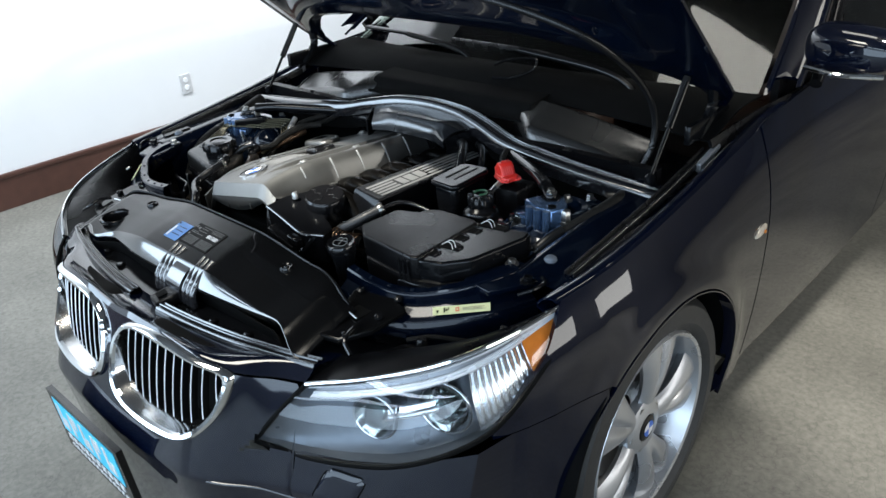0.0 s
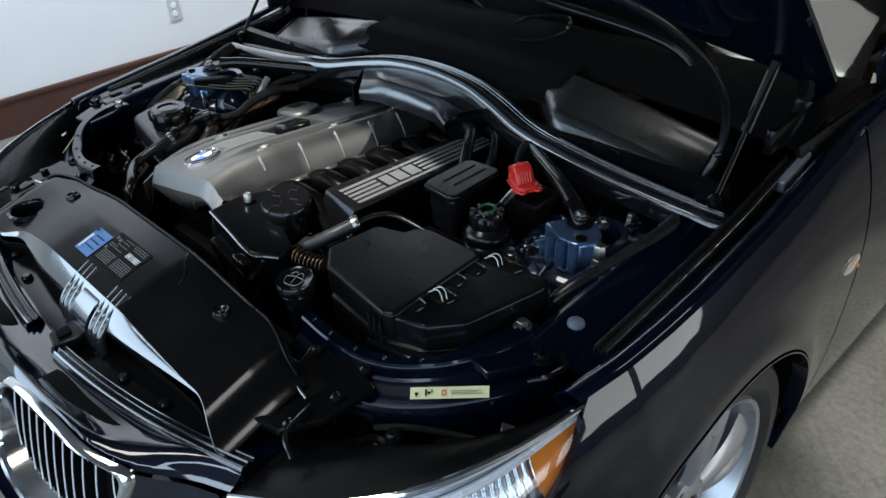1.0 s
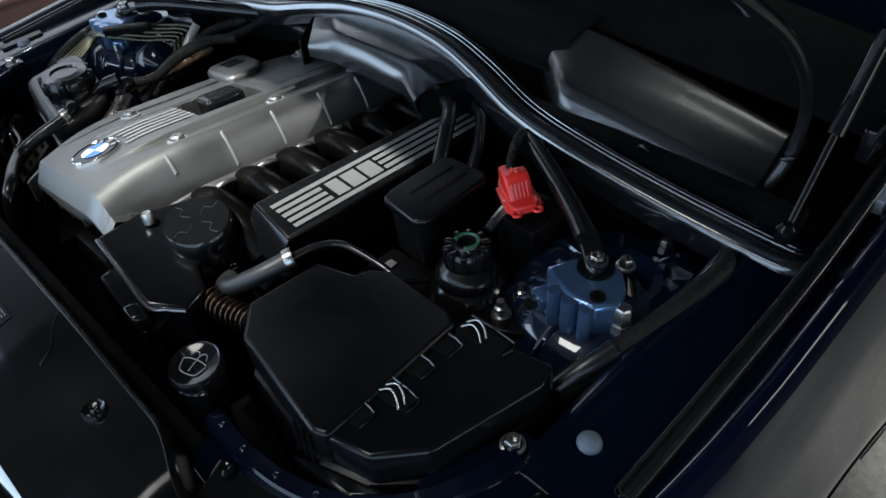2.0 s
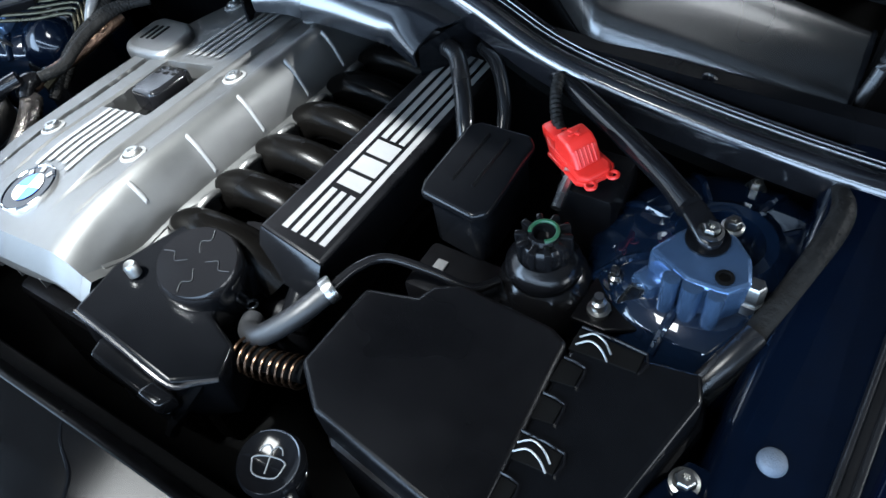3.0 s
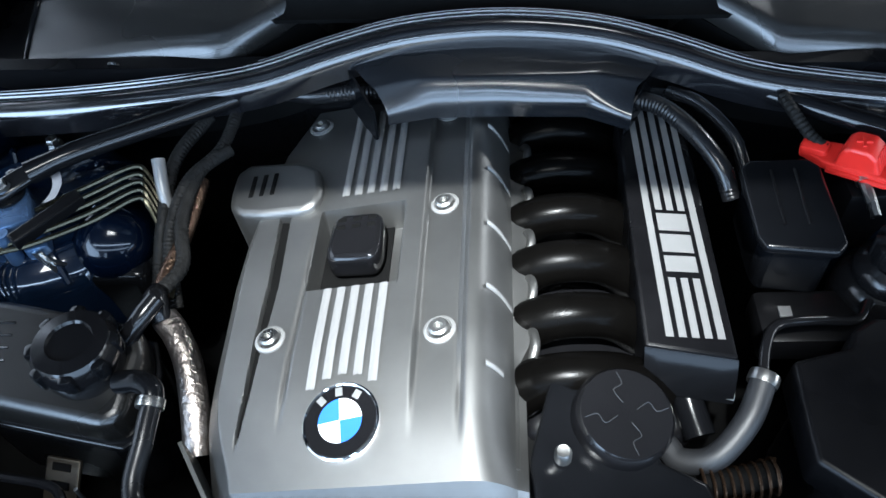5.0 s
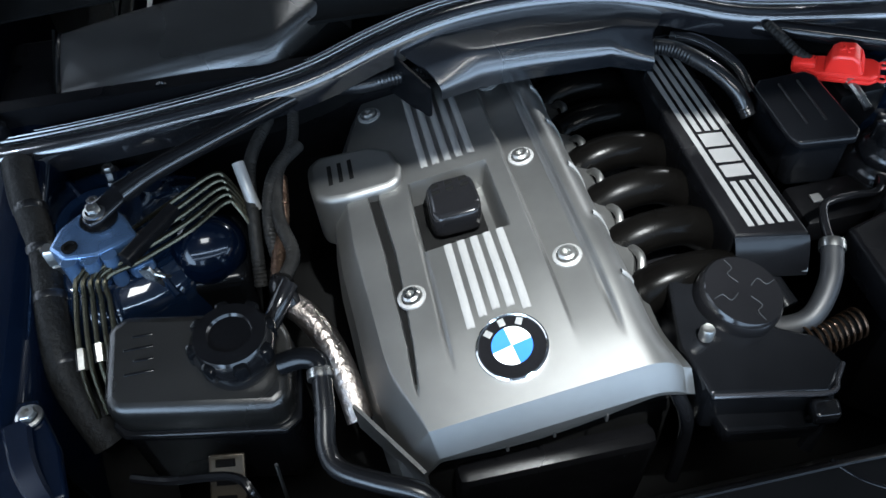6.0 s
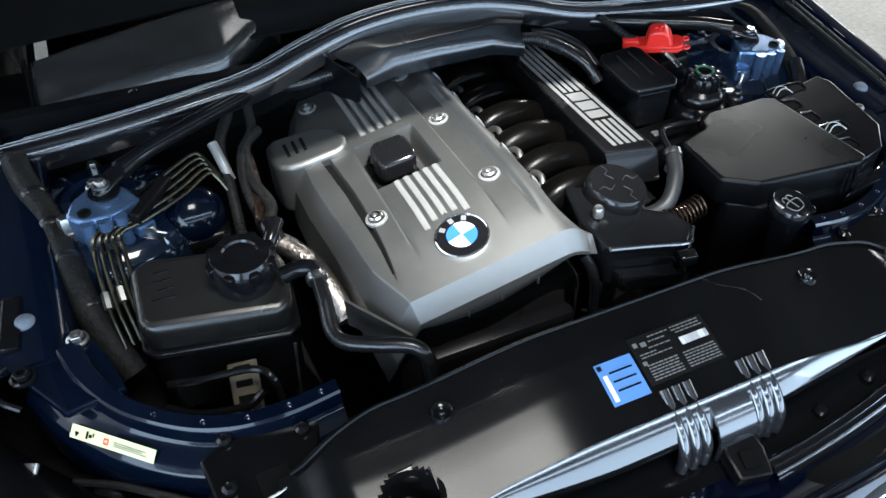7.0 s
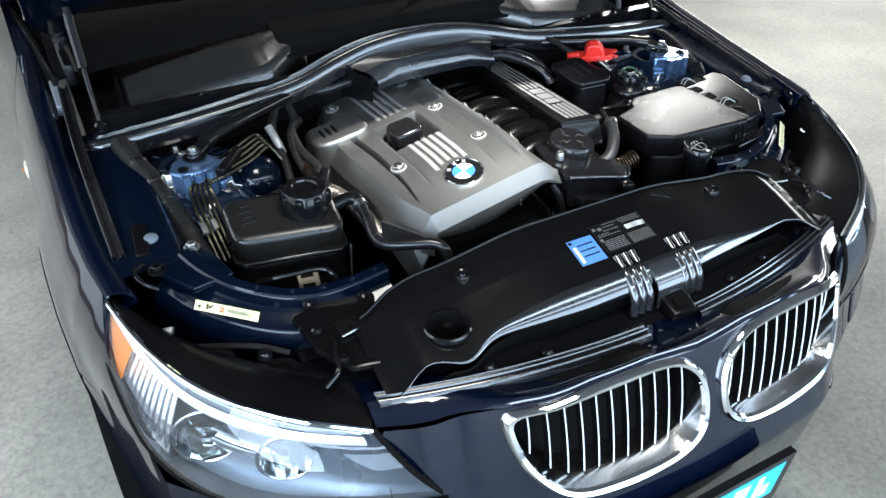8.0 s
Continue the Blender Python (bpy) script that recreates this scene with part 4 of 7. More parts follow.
def bay():
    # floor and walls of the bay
    # Bay floor in the near black that stands for deep shade.
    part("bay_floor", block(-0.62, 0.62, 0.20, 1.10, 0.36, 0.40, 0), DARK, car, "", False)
    part("bulkhead", sheet(lambda u, v: (-0.72 + 1.44 * u, 1.02 + 0.05 * v, 0.87 - 0.47 * v), 12, 8, 0.02), BLACK, car, "black bulkhead")
    for s in (-1, 1):
        # inner wing: flat blue rail on top, then the wall going down
        def rail(u, v):
            y = 0.56 + 0.45 * u
            zt = 0.800 + 0.085 * (y - 0.56)
            q = curve_at([(0.785, 0, zt - 0.004), (0.745, 0, zt - 0.006), (0.700, 0, zt), (0.672, 0, zt), (0.655, 0, zt - 0.012), (0.648, 0, zt - 0.05), (0.64, 0, zt - 0.2), (0.63, 0, 0.42)], v)
            return (s * q.x, y, q.z)

        a = part("inner_wing", sheet(rail, 24, 28, 0.004), PAINT_INNER, car, "dark blue inner wing")
        line = [(0.757, 0.606, 0.798), (0.760, 0.75, 0.816), (0.762, 0.95, 0.842), (0.756, 1.16, 0.872)]

        def channel(u, v):
            p = curve_at(line, u)
            q = curve_at([(-0.011, 0, -0.008), (-0.0105, 0, 0.007), (-0.006, 0, 0.0085), (-0.004, 0, 0.003), (0.003, 0, 0.003), (0.005, 0, 0.0085), (0.0105, 0, 0.007), (0.011, 0, -0.008)], v)
            return (s * (p.x + q.x), p.y, p.z + q.z)

        part("wing_seal", sheet(channel, 30, 28, 0.0015), RUBBER, car, "black rubber channel seal along the wing")
        part("rubber_stop", lathe([(0, 0.010), (0.008, 0.0095), (0.012, 0.006), (0.0135, 0.001), (0.0135, -0.006)], 22, (s * 0.700, 0.628, 0.803)), STOP, car, "dull blue-grey rubber stop")
        # slotted pad on the rail
        if s < 0:
            part("slot_pad", moved(block(-0.012, 0.012, -0.042, 0.042, -0.004, 0.004, 0.003), pose(s * 0.716, 0.630, 0.806, 5, 0, s * 6)), BLACK, car)
        # suspension tower: wide dome, cast top, bolts
        c = (s * 0.588, 0.835, 0.0)
        t = part("suspension_tower", lathe([(0.150, 0.64), (0.146, 0.72), (0.136, 0.765), (0.118, 0.786), (0.095, 0.797), (0.075, 0.800), (0.060, 0.806), (0.052, 0.814), (0.040, 0.812), (0.036, 0.780), (0, 0.778)], 40, c), TOWER, car, "dark blue suspension tower")
        for k in range(9):
            an = math.pi * (0.15 + 0.26 * k) * 1.0
            part("rib", tube([(c[0] + 0.060 * math.cos(an), c[1] + 0.060 * math.sin(an), 0.800), (c[0] + 0.10 * math.cos(an), c[1] + 0.10 * math.sin(an), 0.796), (c[0] + 0.135 * math.cos(an), c[1] + 0.135 * math.sin(an), 0.768)], 0.005, 8, 4), TOWER, t)
        cast = [(0.530, 0.768), (0.575, 0.747), (0.612, 0.748), (0.632, 0.770), (0.622, 0.800), (0.600, 0.822), (0.562, 0.824), (0.545, 0.800)]
        cp = part("cast_mount", prism([(s * x, y) for x, y in cast], lambda x, y: 0.841, 0.100, 0.005), CAST, t, "blue cast mount")
        for dx, r in ((0.562, 0.009), (0.583, 0.0105), (0.606, 0.009)):
            part("flute", tube([(s * dx, 0.744, 0.740), (s * dx, 0.744, 0.795), (s * dx, 0.746, 0.839)], r, 14, 2), CAST, cp)
        part("mount_ear", prism([(s * 0.520, 0.752), (s * 0.545, 0.742), (s * 0.560, 0.760), (s * 0.535, 0.785)], lambda x, y: 0.812, 0.04, 0.005), CAST, cp)
        part("mount_hole", lathe([(0.009, 0.8415), (0.009, 0.844), (0.006, 0.8445), (0.0055, 0.842), (0, 0.842)], 18, (s * 0.606, 0.765, 0)), DARK, cp)
        part("support_plate", lathe([(0.022, 0.836), (0.022, 0.844), (0.012, 0.845), (0, 0.845)], 20, (s * 0.576, 0.803, 0)), BLACK_SATIN, t)
        bolt((s * 0.576, 0.803, 0.845), 0.008, 0.014, STEEL, t)
        bolt((s * 0.590, 0.845, 0.822), 0.008, 0.014, STEEL, t)
        bolt((s * 0.590, 0.938, 0.790), 0.008, 0.014, STEEL, t)
        part("sensor", lathe([(0.013, 0.775), (0.013, 0.812), (0.0105, 0.813), (0.0105, 0.834), (0.008, 0.837), (0, 0.837)], 6, (s * 0.634, 0.776, 0)), STEEL, t, "steel hexagon sensor")
        part("bracket_tab", moved(block(-0.009, 0.009, -0.003, 0.003, -0.018, 0.018, 0.002), pose(s * 0.528, 0.742, 0.792, 0, s * 20, s * 25)), STEEL, t)
        # headlight-side cross panel with its top flange and long sticker
        path = [(0.372, 0.405, 0.790), (0.430, 0.403, 0.784), (0.490, 0.412, 0.778), (0.545, 0.432, 0.782), (0.600, 0.470, 0.795), (0.630, 0.520, 0.803), (0.645, 0.575, 0.805)]

        def flange(u, v):
            p = curve_at(path, u)
            d = (curve_at(path, min(1, u + 0.02)) - curve_at(path, max(0, u - 0.02))).normalized()
            nrm = Vector((d.y, -d.x, 0))
            q = polyline([(-0.003, 0, -0.045), (-0.002, 0, -0.003), (0.001, 0, 0.0), (0.017, 0, -0.002), (0.020, 0, -0.006), (0.022, 0, -0.024), (0.026, 0, -0.028), (0.046, 0, -0.040), (0.054, 0, -0.047), (0.059, 0, -0.060), (0.062, 0, -0.11)], v)
            k = 1.0 if u < 0.7 else 1.0 + 1.2 * (u - 0.7)
            r = p + nrm * q.x * k + Vector((0, 0, q.z))
            return (s * r.x, r.y, r.z)

        f = part("lamp_panel", sheet(flange, 36, 40, 0.003), PAINT_INNER, car, "dark blue lamp carrier panel")
        for u in (0.06, 0.17, 0.30, 0.44, 0.58):
            p = Vector(flange(u, 0.25))
            part("spot_weld", lathe([(0.0035, -0.001), (0.0035, 0.0008), (0.0026, 0.0012), (0.0018, 0.0004), (0, 0.0004)], 10, p + Vector((0, 0, 0.0004))), TOWER, f)

        def stick(u, v, out=0.0015):
            a = Vector((0.586, 0.409, 0.752))
            b = Vector((0.668, 0.480, 0.758))
            n = Vector((0.45, -0.52, 0.73)).normalized()
            down = Vector((0.32, -0.38, -0.46)).normalized() * 0.016
            r = a.lerp(b, u) + down * (v - 0.5) + n * (out + 0.006)
            return (s * r.x, r.y, r.z)

        st = part("lamp_sticker", sheet(stick, 8, 2, 0.0008), STICKER_YELLOW, f, "pale yellow warning sticker")
        for a, b, v0, v1, ink in ((0.06, 0.105, 0.45, 0.62, STICKER_BLACK), (0.07, 0.09, 0.62, 0.78, STICKER_BLACK), (0.19, 0.215, 0.2, 0.75, STICKER_BLACK), (0.225, 0.26, 0.38, 0.60, STICKER_BLACK), (0.27, 0.285, 0.2, 0.5, STICKER_BLACK), (0.40, 0.412, 0.28, 0.74, RED), (0.448, 0.460, 0.28, 0.74, RED), (0.412, 0.448, 0.64, 0.74, RED), (0.412, 0.448, 0.28, 0.38, RED), (0.52, 0.92, 0.62, 0.67, PRINT_GREY), (0.52, 0.86, 0.48, 0.53, PRINT_GREY), (0.52, 0.90, 0.34, 0.39, PRINT_GREY)):
            part("print_bar", sheet(lambda u, v: stick(0.5 + s * (a + (b - a) * u - 0.5), v0 + (v1 - v0) * v, 0.0032), 1, 1), ink, st)
        # joining plate to the inner wing, bolt and small bracket
        part("corner_plate", prism([(s * 0.60, 0.485), (s * 0.668, 0.475), (s * 0.722, 0.56), (s * 0.700, 0.60), (s * 0.640, 0.60), (s * 0.612, 0.54)], lambda x, y: 0.796 + 0.02 * (y - 0.5), 0.012, 0.003), PAINT_INNER, f)
        bolt((s * 0.644, 0.578, 0.799), 0.009, 0.012, STEEL, f)
        bolt((s * 0.708, 0.545, 0.797), 0.010, 0.012, BLACK_SATIN, f)
        part("catch", tube([(s * 0.715, 0.505, 0.790), (s * 0.735, 0.52, 0.800), (s * 0.742, 0.55, 0.803), (s * 0.725, 0.565, 0.803)], 0.004, 8, 5), BLACK_SATIN, f)


bay()


def shut_panel():
    """Black panel between nose and radiator cover, with the front rubber seal."""
    bm = sheet(lambda u, v: (-0.56 + 1.12 * u, 0.10 + 0.34 * (-0.56 + 1.12 * u) ** 2 + 0.13 * v, 0.700 + 0.008 * math.sin(3 * v)), 50, 8, 0.004)
    p = part("shut_panel", bm, BLACK_SATIN, car, "black shut panel")
    for a, b in ((-0.485, -0.035), (0.075, 0.50)):
        def seal(u, v):
            x = a + (b - a) * u
            y = 0.118 + 0.32 * x * x
            q = curve_at([(0, -0.014, 0), (0, -0.016, 0.010), (0, -0.010, 0.019), (0, -0.006, 0.015), (0, -0.002, 0.022), (0, 0.003, 0.016), (0, 0.008, 0.021), (0, 0.013, 0.012), (0, 0.014, 0.0)], v)
            return (x, y + q.y, 0.706 + q.z)

        part("front_seal", sheet(seal, 40, 30), SEAL_RUBBER, car, "ribbed black rubber seal")
    for x in (-0.43, -0.30, -0.20, 0.20, 0.30, 0.43):
        part("clip", lathe([(0.010, 0.708), (0.010, 0.712), (0.006, 0.716), (0, 0.716)], 14, (x, 0.150 + 0.32 * x * x, 0)), BLACK_GLOSS, p)


shut_panel()


# ---- radiator cover ----
def fold_y(x):
    return 0.205 - 0.03 * ease(0.36, 0.47, abs(x)) - 0.030 * math.exp(-((x + 0.342) / 0.045) ** 2)


def cover_z(x, y):
    """Height of the radiator cover's top, which slopes to a tight fold in front."""
    z = piece([(0.150, 0.765), (0.19, 0.779), (0.205, 0.784), (0.24, 0.795), (0.27, 0.804), (0.30, 0.811), (0.35, 0.817)], y)
    z = min(z, 0.818) - 0.026 * ease(0.12, 0.34, abs(x))
    return z - 0.028 * ease(0.395, 0.47, abs(x))


def radiator_cover():
    c = empty("radiator_cover", (0, 0.28, 0.70), "glossy black plastic radiator cover with rolled front edge", "engine cover")

    def f(u, v):
        x = -0.47 + 0.94 * u
        y0, y1 = fold_y(x), 0.350 - 0.03 * ease(0.33, 0.47, abs(x))
        y = y1 + (y0 - y1) * v
        return (x, y, cover_z(x, y))

    def nose(u, a):
        x = -0.47 + 0.94 * u
        y0 = fold_y(x)
        # bevelled nose: broad in the middle, dying out at the ends
        w = 0.002 + 0.039 * ease(0.385, 0.10, abs(x))
        y, z, steps = y0, cover_z(x, y0), 10
        for k in range(steps):
            q = (k + 0.5) / steps * min(1.0, a / 0.99)
            ang = radians(34 + 30 * q + (30 * (q - 0.8) / 0.2 if q > 0.8 else 0))
            y -= w * a / steps * math.cos(ang) * 1.15
            z -= w * a / steps * math.sin(ang) * 1.15
        return (x, y, z)

    part("front_bevel", sheet(nose, 160, 24, 0.003), COVER_BLACK, c, "glossy black front bevel")
    panel = sheet(f, 160, 36, 0.004)
    bmesh.ops.delete(panel, geom=[v for v in panel.verts if math.hypot(v.co.x + 0.342, v.co.y - 0.236) < 0.030], context="VERTS")
    part("top_panel", panel, PANEL_BLACK, c, "glossy black top panel")
    part("front_face", sheet(lambda u, v: (-0.40 + 0.80 * u, fold_y(-0.40 + 0.80 * u) - 0.003 - 0.016 * ease(0.37, 0.06, abs(-0.40 + 0.80 * u)) + 0.010 * v, 0.757 - 0.026 * ease(0.12, 0.34, abs(-0.40 + 0.80 * u)) - 0.030 * ease(0.36, 0.40, abs(-0.40 + 0.80 * u)) - 0.055 * v), 60, 5, 0.003), DARK, c)
    part("rear_lip", sheet(lambda u, v: (-0.455 + 0.91 * u, 0.345 + 0.018 * v - 0.03 * ease(0.33, 0.455, abs(-0.455 + 0.91 * u)), cover_z(-0.455 + 0.91 * u, 0.345) + 0.005 - 0.05 * v * v), 60, 6, 0.003), BLACK, c)
    # corrugated joint of the air duct in the middle
    for k in range(3):
        for x in (-0.020 + 0.016 * k, 0.092 + 0.016 * k):
            part("bellows_rib", tube([(x, 0.166, 0.712), (x, 0.170, 0.742), (x, 0.188, 0.764), (x, 0.212, 0.779), (x, 0.232, 0.790)], 0.0078, 10, 6), BELLOWS, c)
    part("duct_sleeve", sheet(lambda u, v: (0.026 + 0.056 * u, curve_at([(0, 0.158, 0.712), (0, 0.162, 0.746), (0, 0.182, 0.770), (0, 0.206, 0.782), (0, 0.222, 0.787)], v).y, curve_at([(0, 0.158, 0.712), (0, 0.162, 0.746), (0, 0.182, 0.770), (0, 0.206, 0.782), (0, 0.222, 0.787)], v).z), 6, 14, 0.004), BELLOWS, c, "glossy black duct sleeve")
    for x in (-0.275, 0.275):
        z = cover_z(x, 0.307)
        part("fastener", lathe([(0.0, 0.004), (0.004, 0.006), (0.006, 0.003), (0.010, 0.004), (0.0125, 0.006), (0.014, 0.002), (0.014, -0.004)], 22, (x, 0.307, z)), BLACK_GLOSS, c)
    # round well with a funnel edge
    wz = cover_z(-0.342, 0.236)
    part("well", lathe([(0.0385, -0.004), (0.0385, 0.002), (0.036, 0.0045), (0.032, 0.003), (0.030, -0.003), (0.029, -0.03), (0.028, -0.05), (0, -0.05)], 32, (-0.342, 0.236, wz)), BLACK_GLOSS, c, "round open well")
    part("well_screw", lathe([(0.008, -0.048), (0.008, -0.042), (0.005, -0.040), (0, -0.042)], 10, (-0.342, 0.236, wz)), STEEL, c)
    # moulded creases
    part("crease", tube([(0.115, 0.352, 0.815), (0.135, 0.330, 0.812), (0.165, 0.312, 0.808), (0.178, 0.292, 0.803)], 0.003, 8, 6), BLACK_SATIN, c)
    part("crease", tube([(0.300, 0.345, 0.787), (0.322, 0.326, 0.782), (0.340, 0.300, 0.775)], 0.003, 8, 6), BLACK_SATIN, c)
    part("crease", tube([(-0.395, 0.318, 0.755), (-0.392, 0.29, 0.752), (-0.40, 0.26, 0.748), (-0.402, 0.235, 0.745)], 0.004, 8, 6), BLACK_SATIN, c)
    # latch cover
    lc = part("latch_cover", moved(prism([(-0.022, -0.035), (0.022, -0.035), (0.026, 0.0), (0.018, 0.030), (-0.018, 0.030), (-0.026, 0.0)], lambda x, y: 0.012, 0.022, 0.004), pose(0.055, 0.150, 0.722, 8, 0, -12)), BLACK, c, "black latch cover with square eye")
    # Dark block on top paints the shade of the square eye.
    part("latch_eye", moved(block(-0.011, 0.011, -0.011, 0.011, 0.0115, 0.0145, 0.001), pose(0.052, 0.138, 0.722, 8, 0, -12)), DARK, lc)
    # stickers follow the panel
    def patch(x0, x1, y0, y1, lift, n=6, skew=0.0):
        return sheet(lambda u, v: (x0 + (x1 - x0) * u, y0 + (y1 - y0) * v + skew * u, cover_z(x0 + (x1 - x0) * u, y0 + (y1 - y0) * v + skew * u) + lift), n, n)

    sb = part("blue_sticker", patch(-0.088, -0.036, 0.232, 0.284, 0.0012), STICKER_BLUE, c, "bright blue service sticker")
    part("print_bar", patch(-0.084, -0.078, 0.236, 0.268, 0.0022), WHITE, sb)
    part("print_bar", patch(-0.086, -0.080, 0.275, 0.281, 0.0022), BLACK, sb)
    for k in range(3):
        part("print_bar", patch(-0.074, -0.042, 0.246 + 0.011 * k, 0.248 + 0.011 * k, 0.0022), PAINT_INNER, sb)
    st = part("black_label", patch(-0.032, 0.080, 0.238, 0.300, 0.0012, 10), STICKER_BLACK, c, "black label with grey print and white barcode")
    rnd = random.Random(3)
    lines = [(-0.004, 0.026, 0.2935), (0.030, 0.074, 0.2945), (0.030, 0.072, 0.2905), (0.034, 0.074, 0.2865), (-0.006, 0.020, 0.2875), (-0.010, 0.022, 0.2800), (-0.026, -0.002, 0.2745), (-0.026, 0.022, 0.2705)]
    lines += [(-0.024, 0.020, 0.2420 + 0.0036 * k) for k in range(6)] + [(0.028, 0.076, 0.2420 + 0.0036 * k) for k in range(6)]
    words = []
    for a, b, y in lines:
        x = a
        while x < b - 0.002:
            w = min(rnd.uniform(0.003, 0.008), b - x)
            words.append(patch(x, x + w, y, y + 0.0017, 0.0022, 1))
            x += w + 0.0012
    part("print", joined(*words), PRINT_GREY, st, "fine grey print")
    for a, b, y0, y1 in ((-0.028, -0.022, 0.286, 0.292), (-0.028, -0.022, 0.262, 0.267), (-0.018, -0.010, 0.284, 0.290)):
        part("print_bar", patch(a, b, y0, y1, 0.0022, 2), PRINT_GREY, st)
    x = 0.034
    while x < 0.074:
        w = rnd.choice((0.001, 0.0016, 0.0024))
        part("barcode_bar", patch(x, x + w, 0.270, 0.280, 0.0022, 2), WHITE, st)
        x += w + rnd.choice((0.0008, 0.0014))
    # side bracket with a square eye, beside the cover
    for s in (-1, 1):
        b = part("side_bracket", prism([(s * 0.405, 0.225), (s * 0.415, 0.345), (s * 0.395, 0.395), (s * 0.480, 0.400), (s * 0.545, 0.38), (s * 0.535, 0.30), (s * 0.50, 0.245)], lambda x, y: 0.742 + 0.10 * (y - 0.22), 0.012, 0.004), PANEL_BLACK, c, "black side bracket")
        # Dark pad stands for the shaded opening in the bracket.
        part("bracket_eye", prism([(s * 0.450, 0.315), (s * 0.452, 0.352), (s * 0.492, 0.346), (s * 0.488, 0.306)], lambda x, y: 0.754, 0.006, 0.002), DARK, b)
        part("bracket_rim", tube([(s * 0.450, 0.310, 0.757), (s * 0.490, 0.302, 0.757)], 0.002, 8, 2), STEEL, b)
        for x, y in ((0.425, 0.372), (0.512, 0.392), (0.520, 0.332), (0.505, 0.262)):
            part("bracket_screw", lathe([(0.009, 0), (0.009, 0.005), (0.005, 0.008), (0, 0.006)], 12, (s * x, y, 0.744 + 0.10 * (y - 0.22))), BLACK_GLOSS, b)
        part("bracket_lever", tube([(s * 0.505, 0.300, 0.756), (s * 0.515, 0.27, 0.760), (s * 0.520, 0.245, 0.750), (s * 0.545, 0.235, 0.735)], 0.004, 8, 5), BLACK_GLOSS, b)


radiator_cover()


# ---- engine cover ----
def top_z(x, y):
    droop = 0.024 * (max(0.0, 0.62 - max(y, 0.44)) / 0.155) ** 1.6
    return 0.857 + 0.158 * (x + 0.056) - 0.0807 * (y - 0.622) - droop


def left_x(y):
    return piece([(0.440, -0.276), (0.470, -0.284), (0.565, -0.298), (0.66, -0.304), (0.73, -0.309), (0.80, -0.309), (0.92, -0.295), (1.00, -0.265), (1.05, -0.250)], y)


FOLD = 0.469


def groove(y):
    """Centre and half width of the long groove beside the cover's left fold."""
    return -0.246 - 0.06 * max(0, y - 0.70) - 0.05 * max(0, 0.57 - y), 0.0046 * ease(0.500, 0.70, y)


